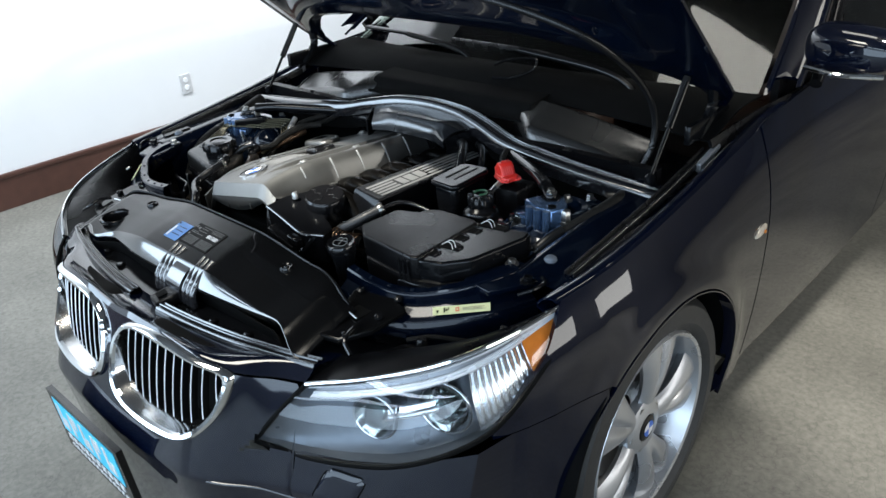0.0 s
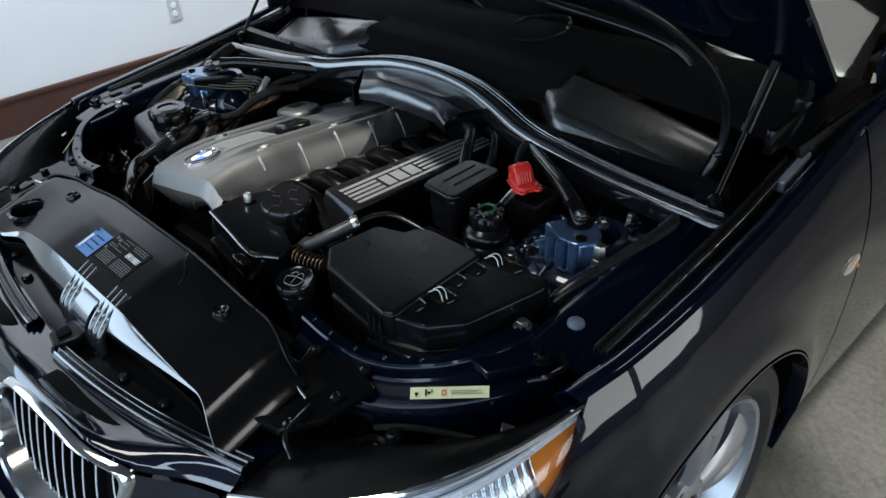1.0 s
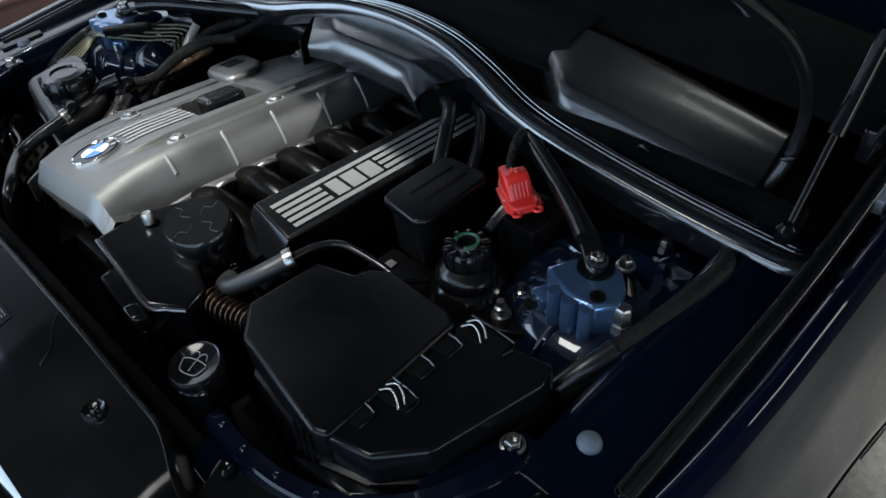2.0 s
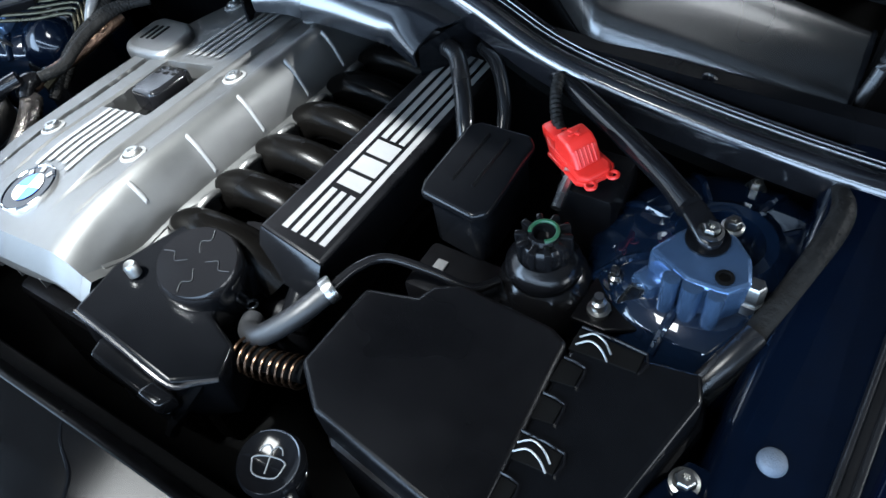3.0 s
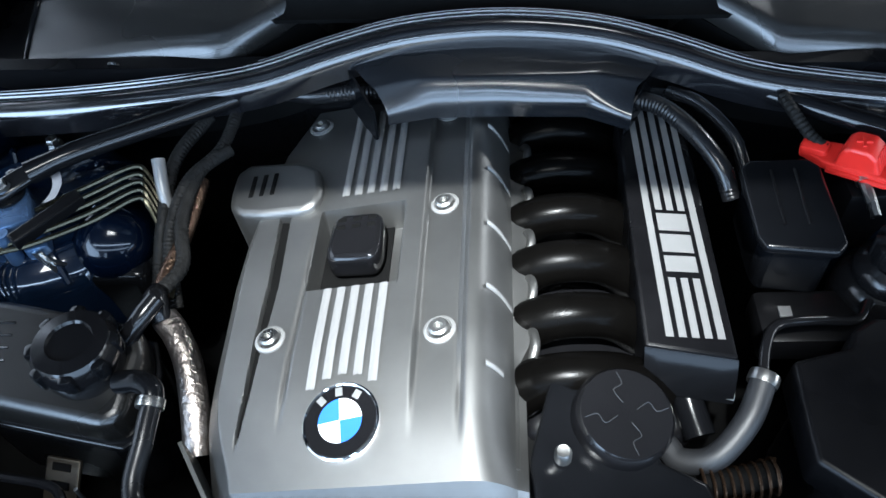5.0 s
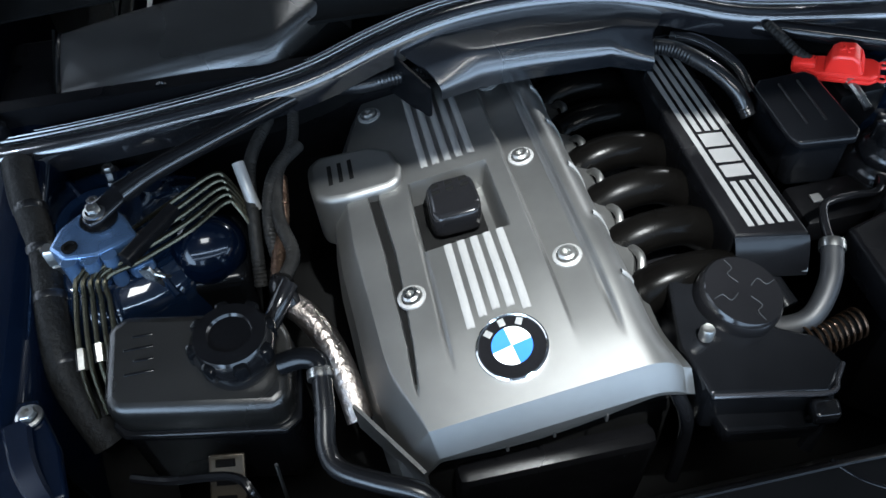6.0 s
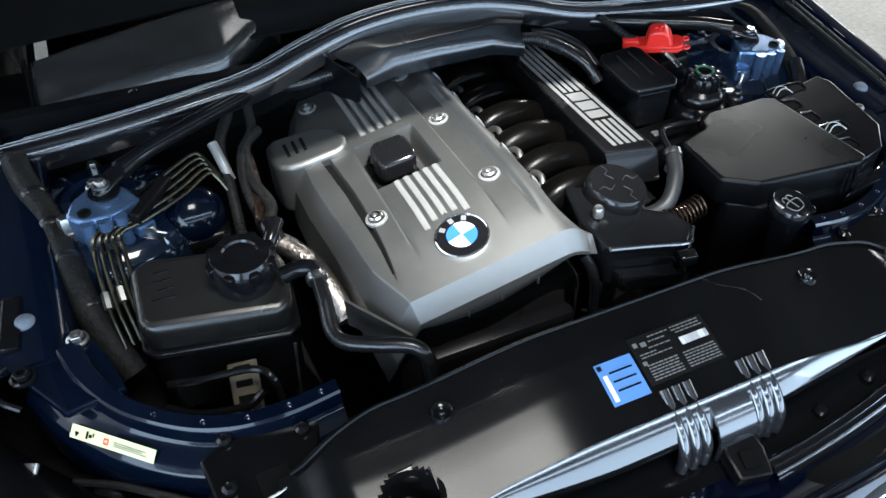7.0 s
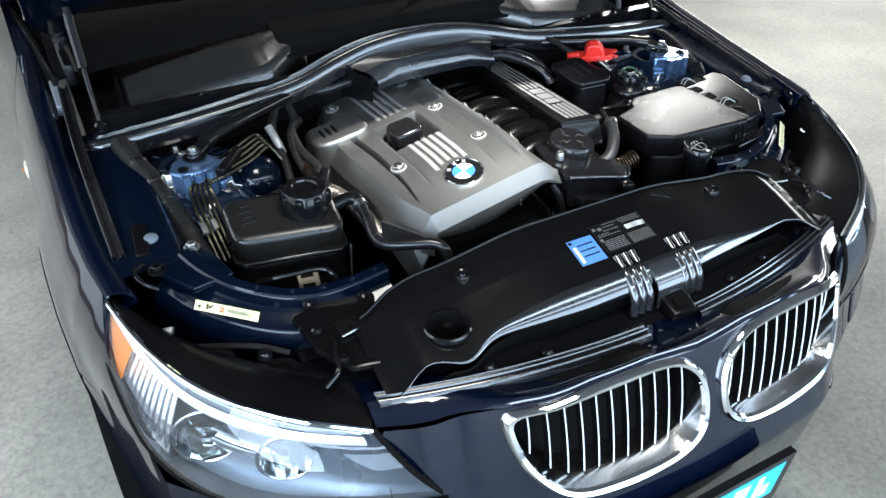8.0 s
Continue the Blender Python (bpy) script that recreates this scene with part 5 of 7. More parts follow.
def engine_cover():
    c = empty("engine_cover", (-0.14, 0.7, 0.70), "silver-grey engine cover with round badge and pale stripes", "engine cover")

    def z_at(x, y):
        z = top_z(x, y)
        lx = left_x(y)
        # flat top with a sharp fold, then a steep front face
        if y < FOLD:
            z -= 1.45 * (FOLD - y)
        # left flank falls away from its own fold
        d = x - lx
        w = 0.022 + 0.016 * ease(0.55, 0.46, y)
        if d < w:
            z -= 1.6 * (w - d)
        # right flank: a round shoulder down to the foot of the flank
        if x > -0.032:
            z -= (0.020 + 0.050 * ease(0.44, 0.55, y)) * ((x + 0.032) / 0.049) ** 2.5
        # long tapering grooves
        cx = groove(y)[0]
        w = groove(y)[1]
        z -= 0.030 * ease(cx - w - 0.0025, cx - w + 0.001, x) * ease(cx + w + 0.0025, cx + w - 0.001, x) * ease(0.505, 0.56, y) * ease(0.90, 0.86, y)
        z -= 0.0035 * math.exp(-((x + 0.208) / 0.0026) ** 2) * ease(0.515, 0.58, y) * ease(0.80, 0.72, y)
        z -= 0.009 * ease(-0.083, -0.076, x) * ease(-0.034, -0.039, x) * ease(0.50, 0.62, y)
        z -= 0.007 * math.exp(-((x + 0.034) / 0.003) ** 2) * ease(0.50, 0.56, y)
        # well for the filler cap
        z -= 0.040 * ease(-0.207, -0.203, x) * ease(-0.103, -0.112, x) * ease(0.686, 0.692, y) * ease(0.806, 0.800, y)
        return z

    ys = [0.451, 0.454, 0.457, 0.460, 0.464, 0.4665, 0.468, 0.469, 0.470, 0.471] + [0.472 + 0.533 * i / 140 for i in range(141)]
    nx = 300

    def f(u, v):
        y = ys[int(round(u * 150))]
        lx = left_x(y)
        x = lx + (0.017 - lx) * v
        return (x, y, z_at(x, y))

    part("top", sheet(f, 150, nx), SILVER, c, "silver-grey moulded top")

    def skirt(u, v):
        # round the rim from the back left, over the front, to the back right
        if u < 0.40:
            y = 1.0 - 0.549 * (u / 0.40)
            x = left_x(y)
            o = Vector((-0.5, 0, 0))
        elif u < 0.60:
            t = (u - 0.40) / 0.20
            x, y = left_x(0.451) + (0.017 - left_x(0.451)) * t, 0.451
            o = Vector((0, 0, 0))
        else:
            t = (u - 0.60) / 0.40
            x, y = 0.017, 0.451 + 0.549 * t
            o = Vector((0.5, 0, 0))
        z = z_at(x, y)
        dep = 0.060 if u < 0.40 else 0.006
        return (x + o.x * 0.02 * v, y + o.y * 0.1 * v, z - dep * v)

    # Near-black strip paints the shade down in the narrow groove.
    part("groove_shade", sheet(lambda u, v: (groove(0.522 + 0.36 * u)[0] + (2 * v - 1) * (groove(0.522 + 0.36 * u)[1] + 0.001), 0.522 + 0.36 * u, top_z(groove(0.522 + 0.36 * u)[0], 0.522 + 0.36 * u) - 0.004 - 0.005 * ease(0, 0.2, u)), 40, 2), DARK, c)
    part("skirt", sheet(skirt, 150, 5), SILVER, c)
    part("left_apron", sheet(lambda u, v: (-0.316 + 0.060 * u, 0.530 - 0.088 * u, 0.795 - 0.008 * u - (0.050 - 0.012 * u) * v), 6, 6, 0.004), SILVER, c, "lower side apron")

    def apron(u, v):
        x = -0.262 + 0.262 * u
        h = 0.004 + 0.034 * math.sin(math.pi * u) ** 0.8
        return (x, 0.4545 + 0.006 * v - 0.003 * math.sin(math.pi * v), z_at(x, 0.4515) - 0.001 - h * v)

    part("front_apron", sheet(apron, 40, 8, 0.003), SILVER, c, "lower front apron with short ribs")
    for x in (-0.17, -0.12, -0.065):
        part("apron_rib", block(x - 0.0015, x + 0.0015, 0.4515, 0.462, z_at(x, 0.4515) - 0.034, z_at(x, 0.4515) - 0.018, 0.0007), SILVER, c)
    # stripes before and behind the filler cap
    for k in range(5):
        x0 = -0.184 + 0.0155 * k
        for y0, y1 in ((0.572 + (0.0, 0.010, 0.014, 0.012, 0.004)[k] - 0.010, 0.684), (0.826, 0.985)):
            part("stripe", sheet(lambda u, v: (x0 + 0.0090 * u, y0 + (y1 - y0) * v, z_at(x0 + 0.0090 * u, y0 + (y1 - y0) * v) + 0.0016 + 0.0009 * math.sin(math.pi * u)), 3, 20), SILVER_LT, c, "pale silver stripe")
    # filler cap
    cap = prism([(-0.184, 0.721), (-0.132, 0.717), (-0.126, 0.735), (-0.127, 0.778), (-0.134, 0.789), (-0.178, 0.792), (-0.188, 0.780), (-0.190, 0.735)], lambda x, y: top_z(x, y) + 0.008, 0.038, 0.008, 3)
    # Near-black plate paints the shade at the bottom of the well.
    part("well_shade", prism([(-0.203, 0.692), (-0.122, 0.692), (-0.122, 0.800), (-0.203, 0.800)], lambda x, y: top_z(x, y) - 0.037, 0.003, 0.001), DARK, c)
    cp = part("filler_cap", cap, BLACK_GLOSS, c, "black square oil filler cap")
    for x in (-0.176, -0.158, -0.140):
        for y in (0.768, 0.779):
            part("cap_mark", prism([(x - 0.005, y - 0.003), (x + 0.005, y - 0.003), (x + 0.005, y + 0.003), (x - 0.005, y + 0.003)], lambda a, b: top_z(a, b) + 0.0086, 0.002, 0.0006), DARK, cp)
    # side dome with three slots
    dome = prism([(-0.332, 0.850), (-0.328, 0.826), (-0.312, 0.812), (-0.285, 0.806), (-0.228, 0.803), (-0.212, 0.811), (-0.207, 0.835), (-0.216, 0.872), (-0.245, 0.892), (-0.315, 0.902), (-0.332, 0.888)], lambda x, y: top_z(x, y) + 0.011 + 0.05 * (y - 0.81), 0.095, 0.009, 4)
    d = part("side_dome", dome, SILVER, c, "raised silver dome at the side")
    for k in range(3):
        x = -0.302 + 0.014 * k
        # Dark bars on the dome paint the shade inside its slots.
        part("slot_shade", prism([(x - 0.0028, 0.838), (x + 0.0028, 0.838), (x + 0.0028, 0.874), (x - 0.0028, 0.874)], lambda a, b: top_z(a, b) + 0.0125 + 0.05 * (b - 0.81), 0.004, 0.0008), DARK, d)
    # screws in cups
    for x, y in ((-0.233, 0.625), (-0.056, 0.622), (-0.059, 0.800), (-0.234, 0.972), (-0.061, 0.969)):
        z = z_at(x, y) + 0.001
        nrm = (-0.158, 0.08, 1)
        s_ = part("screw_cup", lathe([(0.0165, -0.004), (0.0165, 0.0005), (0.013, 0.002), (0.0115, -0.001)], 24, (x, y, z), nrm), SILVER_LT, c)
        part("screw", lathe([(0.0105, -0.002), (0.0105, 0.005), (0.008, 0.007), (0.0045, 0.007), (0.004, 0.003), (0, 0.003)], 18, (x, y, z), nrm), STEEL, s_)
    # round badge: black ring, blue and white quarters
    nrm = Vector((-0.158, -0.09, 1)).normalized()
    bc = Vector((-0.144, 0.528, z_at(-0.144, 0.528) + 0.001))
    bd = part("round_badge", lathe([(0.0370, -0.006), (0.0370, 0.002), (0.0345, 0.0035), (0.0340, 0.003), (0.0, 0.003)], 48, bc, nrm), BLACK_GLOSS, c, "round badge with blue and white quarters")
    part("badge_rim", lathe([(0.0375, -0.004), (0.0378, 0.003), (0.0362, 0.0042), (0.0348, 0.003)], 48, bc, nrm), CHROME, bd)
    m = Matrix.Translation(bc) @ Vector((0, 0, 1)).rotation_difference(nrm).to_matrix().to_4x4() @ pose(0, 0, 0, 0, 0, 8)
    for k in range(4):
        bm = bmesh.new()
        vs = [bm.verts.new((0, 0, 0.0046))] + [bm.verts.new((0.0215 * math.cos(a), 0.0215 * math.sin(a), 0.0040)) for a in [math.pi / 2 * (k + q / 8) for q in range(9)]]
        bm.faces.new(vs)
        part("badge_quarter", moved(bm, m), WHITE if k % 2 == 0 else BLUE, bd)
    for a in (52, 90, 128):
        part("badge_mark", moved(block(-0.0035, 0.0035, -0.0042, 0.0042, 0, 0.0012, 0.0004), m @ pose(0.0285 * math.cos(radians(a)), 0.0285 * math.sin(radians(a)), 0.0032, 0, 0, a - 90)), SILVER_LT, bd)
    # tabs over the flank and collars round the intake runners
    for y, end in ((0.580, 0.006), (0.672, 0.0150), (0.761, 0.0150), (0.851, 0.0150), (0.930, 0.0150)):
        part("flank_tab", sheet(lambda u, v: (-0.010 + (end + 0.010) * u, y + 0.003 * math.cos(2 * math.pi * v), z_at(-0.010 + (end + 0.010) * u, y) + 0.0015 + 0.0042 * math.sin(2 * math.pi * v)), 14, 10), SILVER_LT, c)
    for y in (0.634, 0.705, 0.774, 0.844, 0.923):
        z = 0.801 - 0.05 * (y - 0.65)
        part("runner_collar", tube([(0.028, y - 0.026, z - 0.024), (0.034, y - 0.019, z - 0.006), (0.038, y - 0.004, z + 0.002), (0.036, y + 0.014, z - 0.004), (0.030, y + 0.024, z - 0.020)], 0.0052, 10, 6), SILVER, c)
    foot = lambda y: z_at(0.0165, y)
    rim = lambda y: 0.020 + 0.016 * ease(0.600, 0.640, y)
    ledge = [(0.0, 0.004), (0.55, 0.002), (0.85, 0.001), (1.0, -0.004), (1.03, -0.022)]
    part("flank_rail", sheet(lambda u, v: (0.0155 + (rim(0.492 + 0.50 * u) - 0.0155) * piece([(k / 4, p[0]) for k, p in enumerate(ledge)], v), 0.492 + 0.50 * u, foot(0.492 + 0.50 * u) - 0.002 + piece([(k / 4, p[1]) for k, p in enumerate(ledge)], v)), 60, 12, 0.002), SILVER, c, "narrow ledge at the foot of the cover")
    return c


lean(engine_cover())


def intake():
    c = empty("intake_manifold", (0.12, 0.78, 0.66), "black plastic intake manifold with six curved runners", "intake manifold")
    for k in range(6):
        y = 0.596 + 0.0755 * k
        dz = -0.06 * (y - 0.6)
        part("runner", tube([(0.010, y - 0.004, 0.764 + dz), (0.045, y, 0.790 + dz), (0.085, y + 0.002, 0.796 + dz), (0.125, y + 0.006, 0.782 + dz), (0.160, y + 0.008, 0.748 + dz)], lambda u: 0.0245 + 0.004 * (2 * u - 1) ** 2, 18, 6), RUNNER_BLACK, c, "curved black runner")
    part("plenum", block(0.02, 0.20, 0.56, 1.0, 0.64, 0.735, 0.02, 3), BLACK, c)
    # long cover with pale stripes
    tz = lambda x, y: 0.822 - 0.13 * (x - 0.145) - 0.035 * (y - 0.61)
    s = part("rail_cover", prism([(0.144, 0.617), (0.234, 0.607), (0.237, 1.00), (0.152, 1.00)], tz, 0.070, 0.004), BLACK, c, "long black cover with pale stripes")
    part("rail_end", sheet(lambda u, v: (0.144 + 0.090 * u, 0.617 - 0.010 * u - 0.022 * v, tz(0.144 + 0.09 * u, 0.61) - 0.003 - 0.02 * v - 0.03 * v * v), 6, 5, 0.003), BLACK_SATIN, s)

    def bar(x0, x1, y0, y1):
        return sheet(lambda u, v: (x0 + (x1 - x0) * u, y0 + (y1 - y0) * v, tz(x0 + (x1 - x0) * u, y0 + (y1 - y0) * v) + 0.0012), 1, 8)

    for k in range(5):
        x = 0.166 + 0.0128 * k
        if k in (0, 4):
            part("stripe", bar(x, x + 0.0078, 0.628, 0.99), SILVER_LT, s)
        else:
            part("stripe", bar(x, x + 0.0078, 0.628, 0.703), SILVER_LT, s)
            part("stripe", bar(x, x + 0.0078, 0.800, 0.99), SILVER_LT, s)
    # plain blocks in place of the maker's mark
    for y0, y1 in ((0.711, 0.733), (0.738, 0.764), (0.769, 0.795)):
        part("mark_block", bar(0.1785, 0.2125, y0, y1), SILVER_LT, s, "pale plain block")
    part("rail_nozzle", tube([(0.190, 0.612, 0.752), (0.196, 0.585, 0.742), (0.202, 0.560, 0.735)], 0.016, 12, 4), BLACK_SATIN, c)
    part("rail_clip", tube([(0.205, 0.597, 0.765), (0.235, 0.592, 0.762)], 0.006, 8, 2), STEEL, c)
    # vent hose at the front of the rail
    h = part("vent_hose", tube([(0.165, 0.545, 0.748), (0.176, 0.528, 0.752), (0.205, 0.525, 0.768), (0.236, 0.553, 0.786), (0.256, 0.590, 0.798)], 0.0125, 14, 8), HOSE_GREY, c, "grey-black rubber hose")
    part("hose_clamp", lathe([(0.0145, -0.006), (0.0150, -0.003), (0.0150, 0.003), (0.0145, 0.006), (0.010, 0.006)], 20, (0.256, 0.591, 0.798), (0.45, 0.85, 0.2)), STEEL, h)
    part("vent_pipe", tube([(0.256, 0.593, 0.798), (0.266, 0.628, 0.800), (0.285, 0.655, 0.795), (0.330, 0.668, 0.782), (0.375, 0.675, 0.770), (0.395, 0.70, 0.765)], 0.0055, 10, 8), BLACK_GLOSS, c)
    part("hose_eye", lathe([(0.006 + 0.0018 * math.cos(a), 0.0018 * math.sin(a)) for a in [2 * math.pi * k / 8 for k in range(9)]], 16, (0.158, 0.555, 0.757)), STEEL, c)
    part("sensor_tag", block(0.308, 0.322, 0.696, 0.710, 0.744, 0.747, 0.001), PRINT_GREY, c)
    part("tag_base", block(0.285, 0.40, 0.665, 0.735, 0.70, 0.743, 0.008), BLACK, c)
    return c


lean(intake())


def oil_filter_housing():
    c = empty("oil_filter_housing", (0.11, 0.50, 0.68), "black plastic housing with a large round ribbed lid", "engine part")
    body = [(0.034, 0.436), (0.168, 0.427), (0.205, 0.460), (0.192, 0.497), (0.150, 0.512), (0.150, 0.590), (0.050, 0.585), (0.028, 0.50)]
    part("body", prism(body, lambda x, y: 0.822 - 0.27 * (x - 0.034) - 0.02 * (y - 0.43), 0.075, 0.006, 4), BLACK_SATIN, c, "angular black body")
    part("front_lip", tube([(0.036, 0.4365, 0.8180), (0.100, 0.4320, 0.8010), (0.167, 0.4275, 0.7825), (0.186, 0.4430, 0.7770), (0.203, 0.4600, 0.7720)], 0.0030, 8, 5), BELLOWS, c, "glossy rounded front edge")
    part("lower_step", prism([(0.050, 0.414), (0.160, 0.408), (0.168, 0.430), (0.045, 0.438)], lambda x, y: 0.780 - 0.27 * (x - 0.034), 0.03, 0.005), BLACK_SATIN, c)
    part("lug", prism([(0.140, 0.404), (0.170, 0.402), (0.178, 0.424), (0.146, 0.428)], lambda x, y: 0.782 - 0.2 * (x - 0.15), 0.022, 0.006, 3), BLACK_GLOSS, c)
    lc = Vector((0.112, 0.547, 0.790))
    tilt = Vector((0.18, -0.10, 1)).normalized()
    turn = Vector((0, 0, 1)).rotation_difference(tilt)
    part("lid", lathe([(0.046, -0.05), (0.046, 0.0), (0.0475, 0.004), (0.0475, 0.026), (0.046, 0.032), (0.043, 0.036), (0.0, 0.037)], 40, lc, tilt), BLACK_GLOSS, c, "glossy round lid")
    for a in (20, 110, 200, 290):
        p = [lc + turn @ Vector((r * math.cos(radians(a + d)), r * math.sin(radians(a + d)), 0.0375)) for r, d in ((0.010, 0), (0.024, 8), (0.028, -14), (0.040, -10))]
        part("lid_mark", tube(p, 0.0005, 6, 3), HOSE_GREY, c)
    part("valve", lathe([(0.008, 0), (0.008, 0.012), (0.006, 0.016), (0, 0.015)], 12, (0.058, 0.503, 0.818)), STEEL, c, "bright steel valve")
    part("side_pipe", tube([(0.01, 0.46, 0.80), (0.02, 0.445, 0.77), (0.025, 0.44, 0.72), (0.02, 0.43, 0.64)], 0.008, 10, 5), BLACK_SATIN, c)
    part("support_leg", tube([(0.185, 0.450, 0.770), (0.165, 0.418, 0.735), (0.150, 0.405, 0.705)], 0.008, 8, 4), BLACK_SATIN, c)
    sp = part("crank_breather", tube([(0.190, 0.505, 0.750), (0.225, 0.508, 0.752), (0.262, 0.518, 0.745)], 0.013, 16, 6), DARK, c, "dark breather hose in a wire spring")
    turns = [Vector((0.188 + 0.078 * k / 72, 0.503 + 0.012 * (k / 72) ** 2, 0.752 - 0.005 * k / 72)) + Vector((0, math.cos(2 * math.pi * k / 8), math.sin(2 * math.pi * k / 8))) * (0.0175 + 0.0015 * math.sin(k * 0.7)) for k in range(73)]
    part("spring", tube(turns, 0.0017, 6, 3), BRASS_WIRE, sp, "brown brass wire spring")
    return c


lean(oil_filter_housing())


def air_box():
    c = empty("air_filter_box", (0.45, 0.55, 0.60), "black plastic air filter box with wire clips", "air filter box")
    tz = lambda x, y: 0.800 + 0.02 * (x - 0.4) + 0.02 * (0.6 - y)
    lid = [(0.284, 0.508), (0.288, 0.612), (0.345, 0.626), (0.352, 0.645), (0.378, 0.660), (0.485, 0.652), (0.505, 0.642), (0.518, 0.448), (0.500, 0.441), (0.330, 0.470)]
    part("lid", prism(lid, tz, 0.050, 0.006, 3), BLACK, c, "satin black lid")
    base = [(0.300, 0.500), (0.304, 0.600), (0.380, 0.645), (0.505, 0.650), (0.590, 0.664), (0.632, 0.672), (0.640, 0.640), (0.612, 0.500), (0.560, 0.452), (0.505, 0.436), (0.340, 0.462)]
    part("base", prism(base, lambda x, y: tz(x, y) - 0.048, 0.20, 0.008, 2), BLACK, c)
    cov = [(0.512, 0.448), (0.507, 0.640), (0.530, 0.655), (0.585, 0.662), (0.624, 0.668), (0.634, 0.640), (0.606, 0.505), (0.565, 0.460)]
    part("clip_cover", prism(cov, lambda x, y: tz(x, y) - 0.006, 0.05, 0.006, 3), BLACK_SATIN, c, "satin black side cover")
    for y, kind in ((0.652, 1), (0.614, 0), (0.572, 0), (0.530, 1), (0.488, 0)):
        w = (0.066 if y > 0.6 else 0.044) if kind else 0.023
        # Dark slab on the cover paints the shade of a cut-out.
        part("notch_shade", prism([(0.507, y - 0.014), (0.507 + w, y - 0.011), (0.507 + w, y + 0.010), (0.507, y + 0.012)], lambda a, b: tz(a, b) - 0.0045, 0.004, 0.001), DARK, c)
        part("notch_edge", tube([(0.509, y + 0.013, tz(0.51, y) - 0.003), (0.508 + w, y + 0.011, tz(0.508 + w, y) - 0.004), (0.509 + w, y - 0.011, tz(0.508 + w, y) - 0.004)], 0.0016, 6, 2), BLACK_GLOSS, c)
        if kind:
            for d in (0.0, 0.009):
                part("wire_clip", tube([(0.512, y - 0.008 + d, tz(0.51, y) - 0.002), (0.524, y - 0.003 + d, tz(0.52, y) + 0.004), (0.536, y - 0.006 + d, tz(0.53, y) + 0.003), (0.545, y - 0.012 + d, tz(0.54, y) - 0.004)], 0.0010, 8, 6), STEEL, c, "bright wire clip")
    for x in (0.470, 0.482, 0.494):
        part("rib", tube([(x, 0.440, tz(x, 0.44) - 0.01), (x + 0.002, 0.437, tz(x, 0.44) - 0.05)], 0.0025, 6, 2), BLACK_GLOSS, c)
    part("inlet_tongue", prism([(0.470, 0.425), (0.555, 0.432), (0.600, 0.47), (0.56, 0.455), (0.500, 0.437)], lambda x, y: 0.757, 0.02, 0.004), BLACK_SATIN, c)
    return c


lean(air_box())


def washer_filler():
    c = empty("washer_filler", (0.336, 0.405, 0.70), "black washer filler neck with a pictogram on its round cap", "filler cap")
    part("neck", lathe([(0.014, 0.68), (0.018, 0.74), (0.024, 0.785), (0.028, 0.800), (0.022, 0.806)], 24, (0.334, 0.410, 0.006)), BLACK_SATIN, c)
    p = Vector((0.330, 0.412, 0.809))
    nrm = Vector((0.05, -0.12, 1)).normalized()
    part("cap", lathe([(0.030, 0.0), (0.0315, 0.006), (0.0315, 0.012), (0.0285, 0.018), (0.0265, 0.0165), (0, 0.0165)], 36, p, nrm), BLACK_GLOSS, c, "glossy black round cap")
    m = Matrix.Translation(p) @ Vector((0, 0, 1)).rotation_difference(nrm).to_matrix().to_4x4() @ pose(0, 0, 0.0172, 0, 0, 18)
    strokes = [[(-0.016, 0.000), (-0.010, -0.013), (0.010, -0.013), (0.016, 0.000)], [(-0.016, 0.0), (-0.012, 0.003), (0, 0.0045), (0.012, 0.003), (0.016, 0.0)], [(0, -0.011), (0, 0.010)], [(0, 0.010), (-0.004, 0.014), (-0.009, 0.012), (-0.011, 0.007)], [(0, 0.010), (0.004, 0.014), (0.009, 0.012), (0.011, 0.007)]]
    for q in strokes:
        part("pictogram_line", moved(tube([(x, y, 0) for x, y in q], 0.0007, 6, 4), m), SILVER_LT, c)
    part("cap_tab", moved(block(-0.006, 0.006, -0.006, 0.006, 0, 0.006, 0.002), m @ pose(0.026, -0.022, -0.014, 0, 0, 40)), BLACK_SATIN, c)


washer_filler()


def brake_reservoir():
    c = empty("brake_fluid_cover", (0.32, 0.79, 0.70), "black lidded brake fluid box with rounded corners", "reservoir")
    tz = lambda x, y: 0.826 + 0.02 * (y - 0.73)
    part("lid", prism([(0.277, 0.750), (0.283, 0.732), (0.355, 0.722), (0.368, 0.735), (0.366, 0.845), (0.355, 0.858), (0.290, 0.858), (0.277, 0.846)], tz, 0.014, 0.005, 3), BLACK_SATIN, c, "satin black lid")
    part("box", prism([(0.284, 0.750), (0.290, 0.738), (0.352, 0.729), (0.361, 0.739), (0.359, 0.842), (0.350, 0.851), (0.294, 0.851), (0.284, 0.842)], lambda x, y: tz(x, y) - 0.013, 0.075, 0.006, 2), BLACK_SATIN, c)
    for x in (0.308, 0.334):
        part("lid_crease", tube([(x, 0.76, tz(x, 0.76) + 0.0003), (x + 0.002, 0.84, tz(x, 0.84) + 0.0003)], 0.0018, 6, 2), BLACK, c)
    return c


lean(brake_reservoir())


